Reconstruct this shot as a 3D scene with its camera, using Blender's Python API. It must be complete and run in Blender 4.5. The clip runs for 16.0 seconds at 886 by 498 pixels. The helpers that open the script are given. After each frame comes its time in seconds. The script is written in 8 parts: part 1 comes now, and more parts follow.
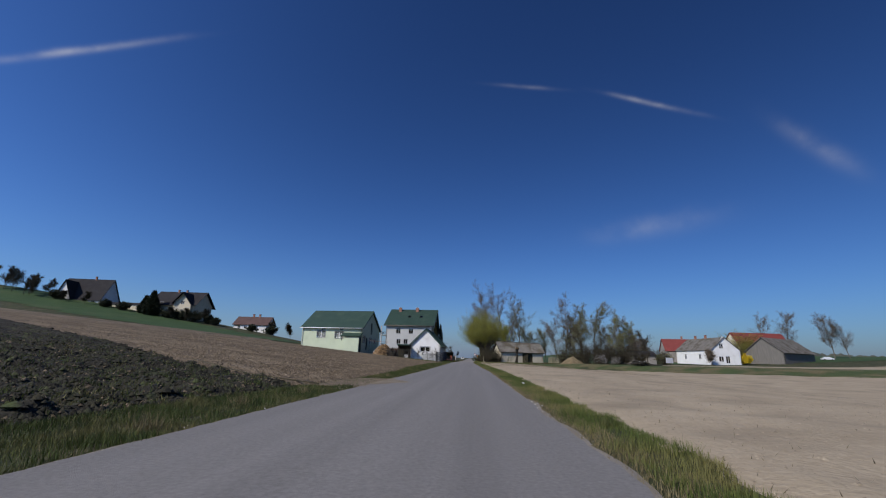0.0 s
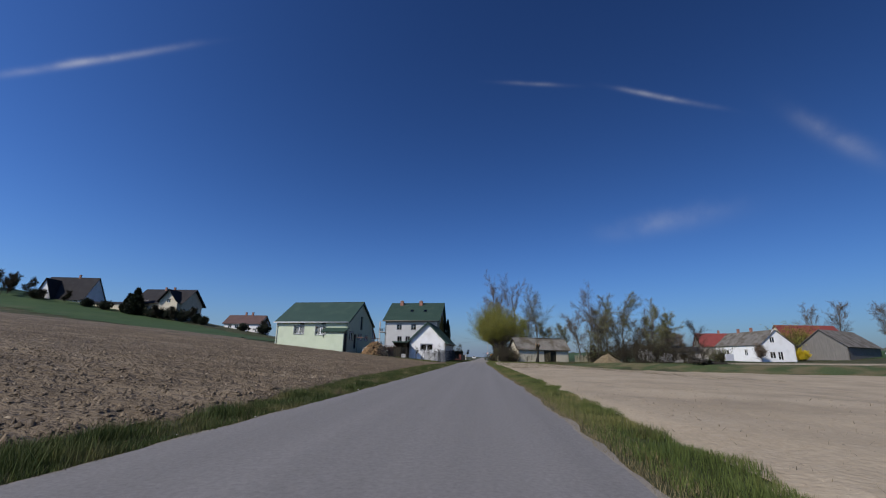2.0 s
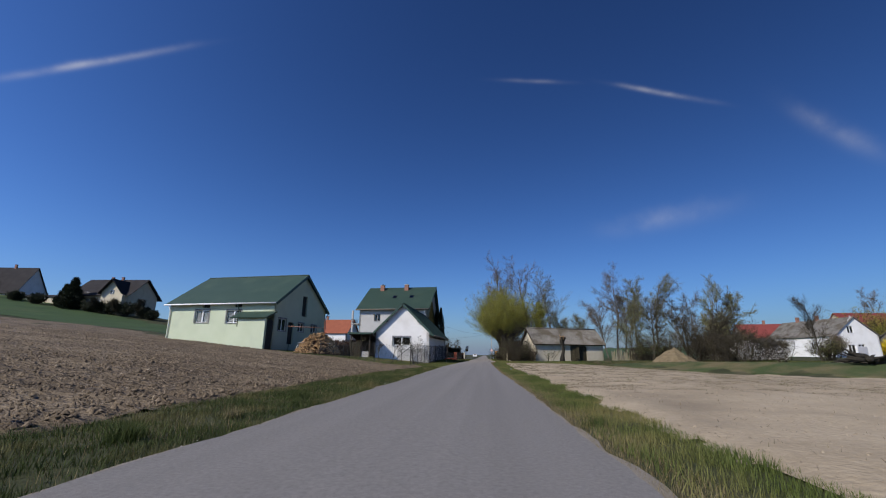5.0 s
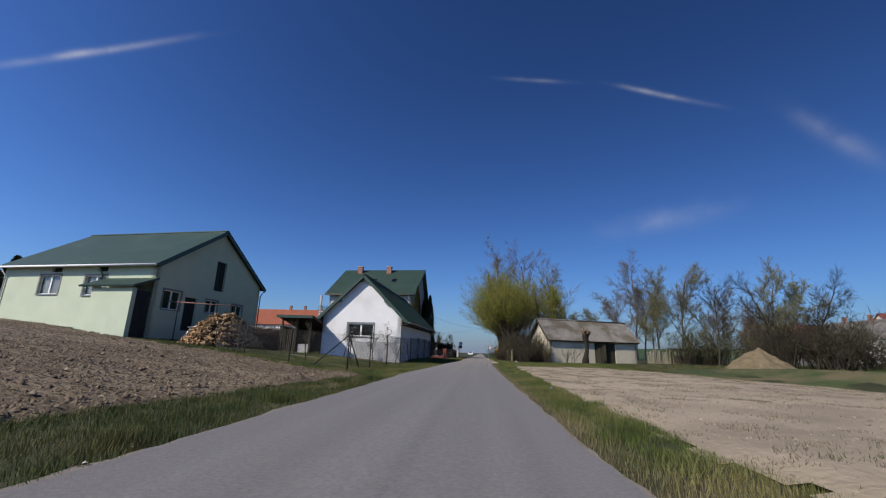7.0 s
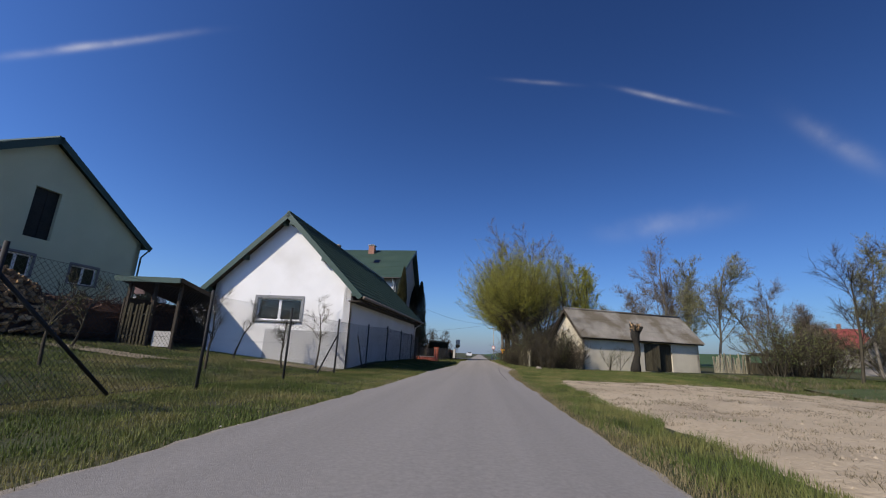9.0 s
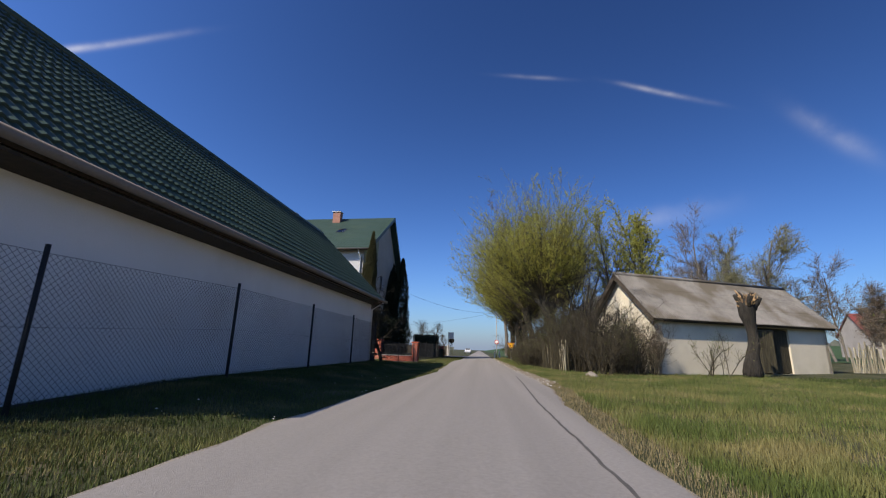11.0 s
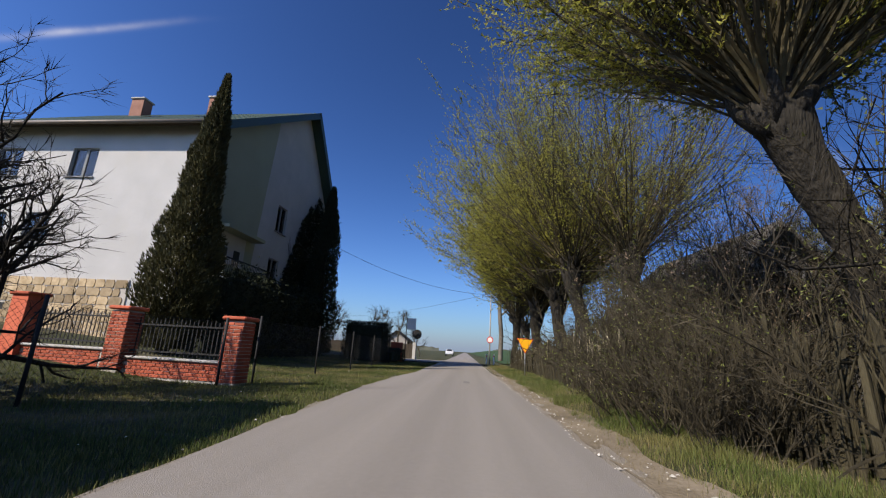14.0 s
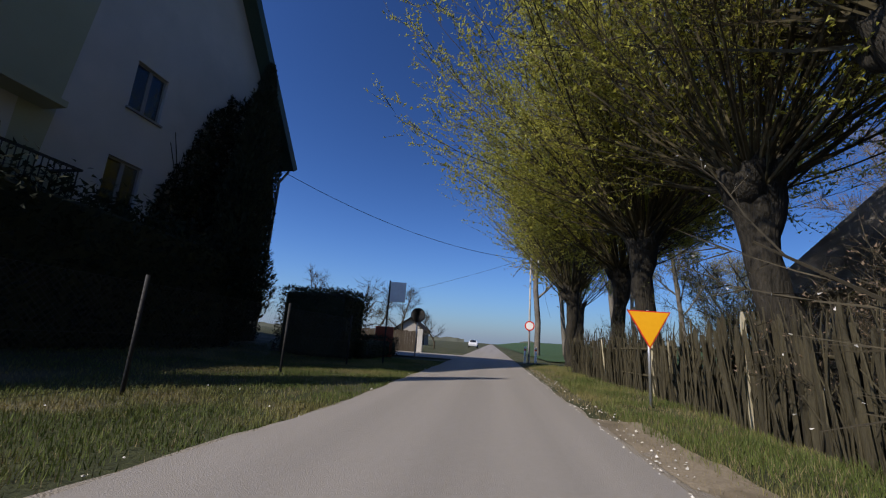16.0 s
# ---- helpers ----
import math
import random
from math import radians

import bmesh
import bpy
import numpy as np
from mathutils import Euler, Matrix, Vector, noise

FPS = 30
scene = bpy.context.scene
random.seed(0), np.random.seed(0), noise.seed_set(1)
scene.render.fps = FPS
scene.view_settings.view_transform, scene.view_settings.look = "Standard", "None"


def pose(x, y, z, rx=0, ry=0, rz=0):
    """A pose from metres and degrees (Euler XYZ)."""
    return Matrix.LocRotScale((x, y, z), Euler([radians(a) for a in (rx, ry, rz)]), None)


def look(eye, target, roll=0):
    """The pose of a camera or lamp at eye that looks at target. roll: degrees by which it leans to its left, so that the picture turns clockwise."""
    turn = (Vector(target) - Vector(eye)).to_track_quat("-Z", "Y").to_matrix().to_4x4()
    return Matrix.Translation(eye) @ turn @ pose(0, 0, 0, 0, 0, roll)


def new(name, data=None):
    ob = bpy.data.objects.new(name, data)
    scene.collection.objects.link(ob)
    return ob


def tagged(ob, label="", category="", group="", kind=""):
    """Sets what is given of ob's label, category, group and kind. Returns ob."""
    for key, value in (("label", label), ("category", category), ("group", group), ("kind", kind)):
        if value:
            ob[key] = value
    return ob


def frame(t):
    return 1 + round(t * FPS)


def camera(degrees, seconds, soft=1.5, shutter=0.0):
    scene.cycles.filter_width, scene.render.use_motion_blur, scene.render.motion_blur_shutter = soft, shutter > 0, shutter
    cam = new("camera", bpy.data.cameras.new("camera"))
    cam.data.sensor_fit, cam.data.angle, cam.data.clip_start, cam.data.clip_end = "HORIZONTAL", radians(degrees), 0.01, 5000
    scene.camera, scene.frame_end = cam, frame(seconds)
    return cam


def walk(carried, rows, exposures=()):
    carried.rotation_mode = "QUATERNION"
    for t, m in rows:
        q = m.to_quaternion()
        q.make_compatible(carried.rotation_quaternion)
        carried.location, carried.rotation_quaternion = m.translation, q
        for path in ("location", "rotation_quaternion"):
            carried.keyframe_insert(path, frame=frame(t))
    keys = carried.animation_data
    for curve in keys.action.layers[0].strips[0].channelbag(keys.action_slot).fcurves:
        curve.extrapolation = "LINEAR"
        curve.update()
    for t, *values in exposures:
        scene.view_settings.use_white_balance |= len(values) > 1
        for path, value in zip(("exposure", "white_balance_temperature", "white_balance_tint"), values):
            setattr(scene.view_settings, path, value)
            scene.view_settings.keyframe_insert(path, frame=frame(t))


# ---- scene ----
cam = camera(94.02, 16.0, soft=1.15)

# seconds, eye, pitch, roll, yaw
PATH = [
    (0, 2.936, -17.716, 1.001, 14.68, -1.56, 3.81),
    (0.5, 3.000, -13.098, 0.999, 14.56, -2.03, 4.86),
    (1, 3.060, -8.364, 0.999, 14.45, -1.32, 5.22),
    (1.5, 3.080, -3.460, 1.003, 14.52, 0.89, 3.96),
    (2, 3.030, 1.456, 1.003, 14.58, -0.92, 5.48),
    (2.5, 3.050, 6.412, 1.003, 14.28, -1.66, 2.35),
    (3, 3.000, 11.328, 1.002, 14.16, -1.64, 5.69),
    (3.5, 2.798, 16.231, 1.005, 14.23, -2.22, 6.10),
    (4, 2.645, 21.172, 1.007, 14.63, 0.28, 6.45),
    (6.5, 2.728, 44.990, 0.996, 13.90, -1.62, 4.52),
    (7, 2.416, 49.594, 0.989, 14.04, -1.43, 5.20),
    (7.5, 2.101, 54.132, 0.989, 13.85, -2.00, 5.10),
    (8, 1.877, 58.568, 0.994, 13.98, -1.84, 5.18),
    (8.5, 1.842, 62.422, 0.994, 14.08, -1.69, 5.21),
    (9, 1.780, 66.428, 0.989, 14.05, -2.51, 4.96),
    (11.5, 1.792, 87.414, 1.002, 13.61, -1.36, 4.97),
    (12, 2.054, 91.513, 1.009, 13.76, -3.56, 5.58),
    (12.5, 2.228, 95.520, 0.935, 13.81, -2.13, 7.40),
    (13, 2.082, 99.880, 0.988, 14.36, -2.49, 6.28),
    (13.3, 1.995, 102.101, 0.997, 13.89, -2.31, 4.88),
    (13.5, 1.977, 103.637, 1.002, 14.30, -1.54, 3.41),
    (14, 2.043, 107.575, 0.999, 13.86, -3.15, 3.08),
    (14.2, 2.049, 109.047, 0.989, 13.63, -3.13, 3.80),
    (14.5, 2.025, 111.132, 0.969, 13.48, -3.24, 3.40),
    (15, 2.008, 114.630, 0.988, 13.16, -4.22, 2.52),
    (15.5, 2.016, 117.968, 0.990, 12.89, -5.85, 5.41),
    (16, 1.923, 121.154, 0.978, 12.49, -3.91, 6.57),
]
walk(cam, [(t, pose(x, y, z, 90 + pitch, roll, yaw)) for t, x, y, z, pitch, roll, yaw in PATH],
     [(0, -0.18, 6700, 10), (2, -0.12, 6700, 10), (4, 0.0, 6800, 10), (8, 0.12, 7000, 11), (11.5, 0.56, 7250, 12), (13.3, 0.54, 7250, 12), (15, 0.42, 7300, 12), (16, 0.24, 7000, 12)])

# ---- light ----
SUN_WAY = Vector((0.91, 0.85, -1.0)).normalized()
world = bpy.data.worlds.new("sky")
scene.world = world
world.use_nodes = True


def sky_nodes():
    nt = world.node_tree
    nt.nodes.clear()
    N, K = nt.nodes.new, nt.links.new
    out = N("ShaderNodeOutputWorld")
    bg = N("ShaderNodeBackground")
    sky = N("ShaderNodeTexSky")
    sky.sky_type = "NISHITA"
    sky.sun_disc = False
    sky.sun_elevation = math.asin(-SUN_WAY.z)
    sky.sun_rotation = math.atan2(-SUN_WAY.x, -SUN_WAY.y)
    sky.altitude = 200
    sky.air_density = 1.0
    sky.dust_density = 0.9
    sky.ozone_density = 10.0
    bg.inputs["Strength"].default_value = SKY_STRENGTH
    geo = N("ShaderNodeTexCoord")
    deep = N("ShaderNodeGamma")
    deep.inputs["Gamma"].default_value = 1.43
    K(sky.outputs["Color"], deep.inputs["Color"])
    last = deep.outputs["Color"]
    # spring haze low over the whole horizon
    xyz, low, thick = N("ShaderNodeSeparateXYZ"), N("ShaderNodeMath"), N("ShaderNodeMath")
    K(geo.outputs["Generated"], xyz.inputs[0])
    low.operation, thick.operation = "MULTIPLY", "POWER"
    low.inputs[1].default_value = 13.0
    thick.inputs[0].default_value = 0.3679
    thick.use_clamp = True
    K(xyz.outputs["Z"], low.inputs[0])
    K(low.outputs[0], thick.inputs[1])
    part_haze = N("ShaderNodeMath")
    part_haze.operation = "MULTIPLY"
    part_haze.inputs[1].default_value = 0.8
    K(thick.outputs[0], part_haze.inputs[0])
    hm = N("ShaderNodeMix")
    hm.data_type = "RGBA"
    K(part_haze.outputs[0], hm.inputs["Factor"])
    K(last, hm.inputs["A"])
    hm.inputs["B"].default_value = (3.8, 5.05, 7.7, 1)
    last = hm.outputs["Result"]
    # the clear sky deepens away from the sun's side
    way_x, fall, side = N("ShaderNodeMapRange"), N("ShaderNodeVectorMath"), N("ShaderNodeVectorMath")
    side.operation = "DOT_PRODUCT"
    side.inputs[1].default_value = (0.94, 0.34, 0.0)
    K(geo.outputs["Generated"], side.inputs[0])
    way_x.inputs["From Min"].default_value, way_x.inputs["From Max"].default_value = -0.6, 0.95
    way_x.inputs["To Min"].default_value, way_x.inputs["To Max"].default_value = 1.24, 0.70
    K(side.outputs["Value"], way_x.inputs["Value"])
    fall.operation = "SCALE"
    K(last, fall.inputs[0])
    K(way_x.outputs[0], fall.inputs["Scale"])
    last = fall.outputs["Vector"]
    # old vapour trails: thin soft streaks along great circles
    for way, along, length, width, power in TRAILS:
        c = Vector(way).normalized()
        a = Vector(along)
        a = (a - c * a.dot(c)).normalized()
        b = c.cross(a)
        da, db, dc = N("ShaderNodeVectorMath"), N("ShaderNodeVectorMath"), N("ShaderNodeVectorMath")
        nz = N("ShaderNodeTexNoise")
        nz.inputs["Scale"].default_value = 14
        nz.inputs["Detail"].default_value = 5
        K(geo.outputs["Generated"], nz.inputs["Vector"])
        for d, v in ((da, a), (db, b), (dc, c)):
            d.operation = "DOT_PRODUCT"
            d.inputs[1].default_value = v
            K(geo.outputs["Generated"], d.inputs[0])
        terms = []
        for d, s in ((da, length), (db, width)):
            m = N("ShaderNodeMath"); m.operation = "MULTIPLY_ADD"
            K(nz.outputs["Fac"], m.inputs[0]); m.inputs[1].default_value = 0.9 * width; K(d.outputs["Value"], m.inputs[2])
            q = N("ShaderNodeMath"); q.operation = "DIVIDE"
            K(m.outputs[0], q.inputs[0]); q.inputs[1].default_value = s
            r = N("ShaderNodeMath"); r.operation = "POWER"
            ab = N("ShaderNodeMath"); ab.operation = "ABSOLUTE"
            K(q.outputs[0], ab.inputs[0]); K(ab.outputs[0], r.inputs[0]); r.inputs[1].default_value = 2
            terms.append(r)
        s = N("ShaderNodeMath"); s.operation = "ADD"
        K(terms[0].outputs[0], s.inputs[0]); K(terms[1].outputs[0], s.inputs[1])
        e = N("ShaderNodeMath"); e.operation = "POWER"; e.inputs[0].default_value = 0.3679
        K(s.outputs[0], e.inputs[1])
        front = N("ShaderNodeMath"); front.operation = "GREATER_THAN"; front.inputs[1].default_value = 0.3
        K(dc.outputs["Value"], front.inputs[0])
        g = N("ShaderNodeMath"); g.operation = "MULTIPLY"
        K(e.outputs[0], g.inputs[0]); K(front.outputs[0], g.inputs[1])
        tex = N("ShaderNodeMath"); tex.operation = "MULTIPLY"
        thin = N("ShaderNodeMath"); thin.operation = "POWER"; thin.inputs[1].default_value = 2.0
        K(nz.outputs["Fac"], thin.inputs[0])
        K(thin.outputs[0], tex.inputs[0]); tex.inputs[1].default_value = 3.2 * power
        h = N("ShaderNodeMath"); h.operation = "MULTIPLY"
        K(g.outputs[0], h.inputs[0]); K(tex.outputs[0], h.inputs[1])
        mix = N("ShaderNodeMix"); mix.data_type = "RGBA"
        K(h.outputs[0], mix.inputs["Factor"])
        K(last, mix.inputs["A"])
        mix.inputs["B"].default_value = (CLOUD, CLOUD * 1.02, CLOUD * 1.08, 1)
        last = mix.outputs["Result"]
    K(last, bg.inputs["Color"])
    K(bg.outputs[0], out.inputs["Surface"])


SKY_STRENGTH = 0.057
CLOUD = 12.0
# direction, direction along it, half length, half width, strength
TRAILS = [
    ((-0.661, 0.5516, 0.4863), (0.2214, 0.1279, 0.1558), 0.105, 0.0055, 0.34),
    ((0.3652, 0.7699, 0.5123), (0.1931, -0.0357, -0.0841), 0.062, 0.0045, 0.38),
    ((0.1161, 0.8029, 0.5811), (0.1286, -0.0054, -0.0182), 0.055, 0.0040, 0.12),
    ((0.6021, 0.7033, 0.3709), (0.0936, -0.0228, -0.1087), 0.062, 0.0140, 0.14),
    ((0.3907, 0.8711, 0.2737), (0.2102, -0.0989, 0.0146), 0.099, 0.0220, 0.11),
]
sky_nodes()

sun = new("sun", bpy.data.lights.new("sun", "SUN"))
sun.data.energy = 4.4
sun.data.angle = radians(0.53)
sun.data.color = (1.0, 0.955, 0.89)
sun.matrix_basis = look((0, 0, 60), Vector((0, 0, 60)) + SUN_WAY)

# ---- materials ----
def ramp2(nt, fac, c0, c1, p0=0.3, p1=0.7):
    r = nt.nodes.new("ShaderNodeValToRGB")
    r.color_ramp.elements[0].position, r.color_ramp.elements[0].color = p0, (*c0, 1)
    r.color_ramp.elements[1].position, r.color_ramp.elements[1].color = p1, (*c1, 1)
    nt.links.new(fac, r.inputs["Fac"])
    return r.outputs["Color"]


def surface(name, c0, c1, rough=0.85, fine=30.0, coarse=1.2, stain=None, stain_at=(0.55, 0.75), stain_scale=0.4,
            bump=0.3, bump_scale=None, metal=0.0, spread=0.0, island=0.0, stretch=(1, 1, 1), spec=0.3, translucent=0.0, world_space=True, streak=0.0, later=None, deep=0.03):
    """Two tones mixed by fine and coarse noise, a stain layer, bump, and a change of tone per object or per loose piece."""
    m = bpy.data.materials.new(name)
    m.use_nodes = True
    nt = m.node_tree
    N, K = nt.nodes.new, nt.links.new
    b = nt.nodes["Principled BSDF"]
    co = N("ShaderNodeNewGeometry").outputs["Position"] if world_space else N("ShaderNodeTexCoord").outputs["Object"]
    mp = N("ShaderNodeMapping")
    mp.inputs["Scale"].default_value = stretch
    K(co, mp.inputs["Vector"])
    f, c = N("ShaderNodeTexNoise"), N("ShaderNodeTexNoise")
    f.inputs["Scale"].default_value, f.inputs["Detail"].default_value = fine, 6
    f.inputs["Roughness"].default_value = 0.65
    c.inputs["Scale"].default_value, c.inputs["Detail"].default_value = coarse, 4
    K(mp.outputs[0], f.inputs["Vector"])
    K(mp.outputs[0], c.inputs["Vector"])
    avg = N("ShaderNodeMix")
    avg.inputs["Factor"].default_value = 0.5
    K(f.outputs["Fac"], avg.inputs["A"])
    K(c.outputs["Fac"], avg.inputs["B"])
    col = ramp2(nt, avg.outputs["Result"], c0, c1, 0.34, 0.66)
    if stain:
        s = N("ShaderNodeTexNoise")
        s.inputs["Scale"].default_value, s.inputs["Detail"].default_value = stain_scale, 7
        K(mp.outputs[0], s.inputs["Vector"])
        k = ramp2(nt, s.outputs["Fac"], (0, 0, 0), (1, 1, 1), *stain_at)
        mx = N("ShaderNodeMix")
        mx.data_type = "RGBA"
        K(k, mx.inputs["Factor"])
        K(col, mx.inputs["A"])
        mx.inputs["B"].default_value = (*stain, 1)
        col = mx.outputs["Result"]
    if later:
        # the newer half of the road has paler, dustier asphalt
        xyz = N("ShaderNodeSeparateXYZ")
        K(co, xyz.inputs[0])
        lr = N("ShaderNodeMapRange")
        lr.inputs["From Min"].default_value, lr.inputs["From Max"].default_value = 62, 112
        K(xyz.outputs["Y"], lr.inputs["Value"])
        lm = N("ShaderNodeMix")
        lm.data_type = "RGBA"
        half = N("ShaderNodeMath"); half.operation = "MULTIPLY"; half.inputs[1].default_value = 0.7
        K(lr.outputs[0], half.inputs[0])
        K(half.outputs[0], lm.inputs["Factor"])
        K(col, lm.inputs["A"])
        lm.inputs["B"].default_value = (*later, 1)
        col = lm.outputs["Result"]
    if streak:
        # long faint bands worn along the driving direction
        sm = N("ShaderNodeMapping")
        sm.inputs["Scale"].default_value = (1.6, 0.03, 1)
        K(co, sm.inputs["Vector"])
        sn = N("ShaderNodeTexNoise")
        sn.inputs["Scale"].default_value, sn.inputs["Detail"].default_value = 1.0, 3
        K(sm.outputs[0], sn.inputs["Vector"])
        sr = N("ShaderNodeMapRange")
        sr.inputs["From Min"].default_value, sr.inputs["From Max"].default_value = 0.3, 0.7
        sr.inputs["To Min"].default_value, sr.inputs["To Max"].default_value = 1 - streak, 1 + streak
        K(sn.outputs["Fac"], sr.inputs["Value"])
        sh = N("ShaderNodeHueSaturation")
        K(col, sh.inputs["Color"])
        K(sr.outputs[0], sh.inputs["Value"])
        col = sh.outputs["Color"]
    for amount, socket in ((spread, "ob"), (island, "is")):
        if amount:
            src = N("ShaderNodeObjectInfo").outputs["Random"] if socket == "ob" else N("ShaderNodeNewGeometry").outputs["Random Per Island"]
            mr = N("ShaderNodeMapRange")
            mr.inputs["To Min"].default_value, mr.inputs["To Max"].default_value = 1 - amount, 1 + amount
            K(src, mr.inputs["Value"])
            hs = N("ShaderNodeHueSaturation")
            K(col, hs.inputs["Color"])
            K(mr.outputs[0], hs.inputs["Value"])
            col = hs.outputs["Color"]
    K(col, b.inputs["Base Color"])
    b.inputs["Roughness"].default_value = rough
    b.inputs["Metallic"].default_value = metal
    b.inputs["Specular IOR Level"].default_value = spec
    if bump:
        bn = N("ShaderNodeTexNoise")
        bn.inputs["Scale"].default_value, bn.inputs["Detail"].default_value = bump_scale or fine * 0.7, 5
        K(mp.outputs[0], bn.inputs["Vector"])
        bp = N("ShaderNodeBump")
        bp.inputs["Strength"].default_value = bump
        bp.inputs["Distance"].default_value = deep
        K(bn.outputs["Fac"], bp.inputs["Height"])
        K(bp.outputs[0], b.inputs["Normal"])
    if translucent:
        tl = N("ShaderNodeBsdfTranslucent")
        K(col, tl.inputs["Color"])
        ms = N("ShaderNodeMixShader")
        ms.inputs[0].default_value = translucent
        K(b.outputs[0], ms.inputs[1])
        K(tl.outputs[0], ms.inputs[2])
        K(ms.outputs[0], nt.nodes["Material Output"].inputs["Surface"])
    return m


def glass():
    m = bpy.data.materials.new("window_glass")
    m.use_nodes = True
    b = m.node_tree.nodes["Principled BSDF"]
    b.inputs["Base Color"].default_value = (0.30, 0.32, 0.33, 1)
    b.inputs["Roughness"].default_value = 0.03
    b.inputs["Transmission Weight"].default_value = 1.0
    b.inputs["IOR"].default_value = 1.45
    return m


def mirror():
    m = bpy.data.materials.new("mirror")
    m.use_nodes = True
    b = m.node_tree.nodes["Principled BSDF"]
    b.inputs["Base Color"].default_value = (0.85, 0.87, 0.88, 1)
    b.inputs["Metallic"].default_value = 1
    b.inputs["Roughness"].default_value = 0.04
    return m


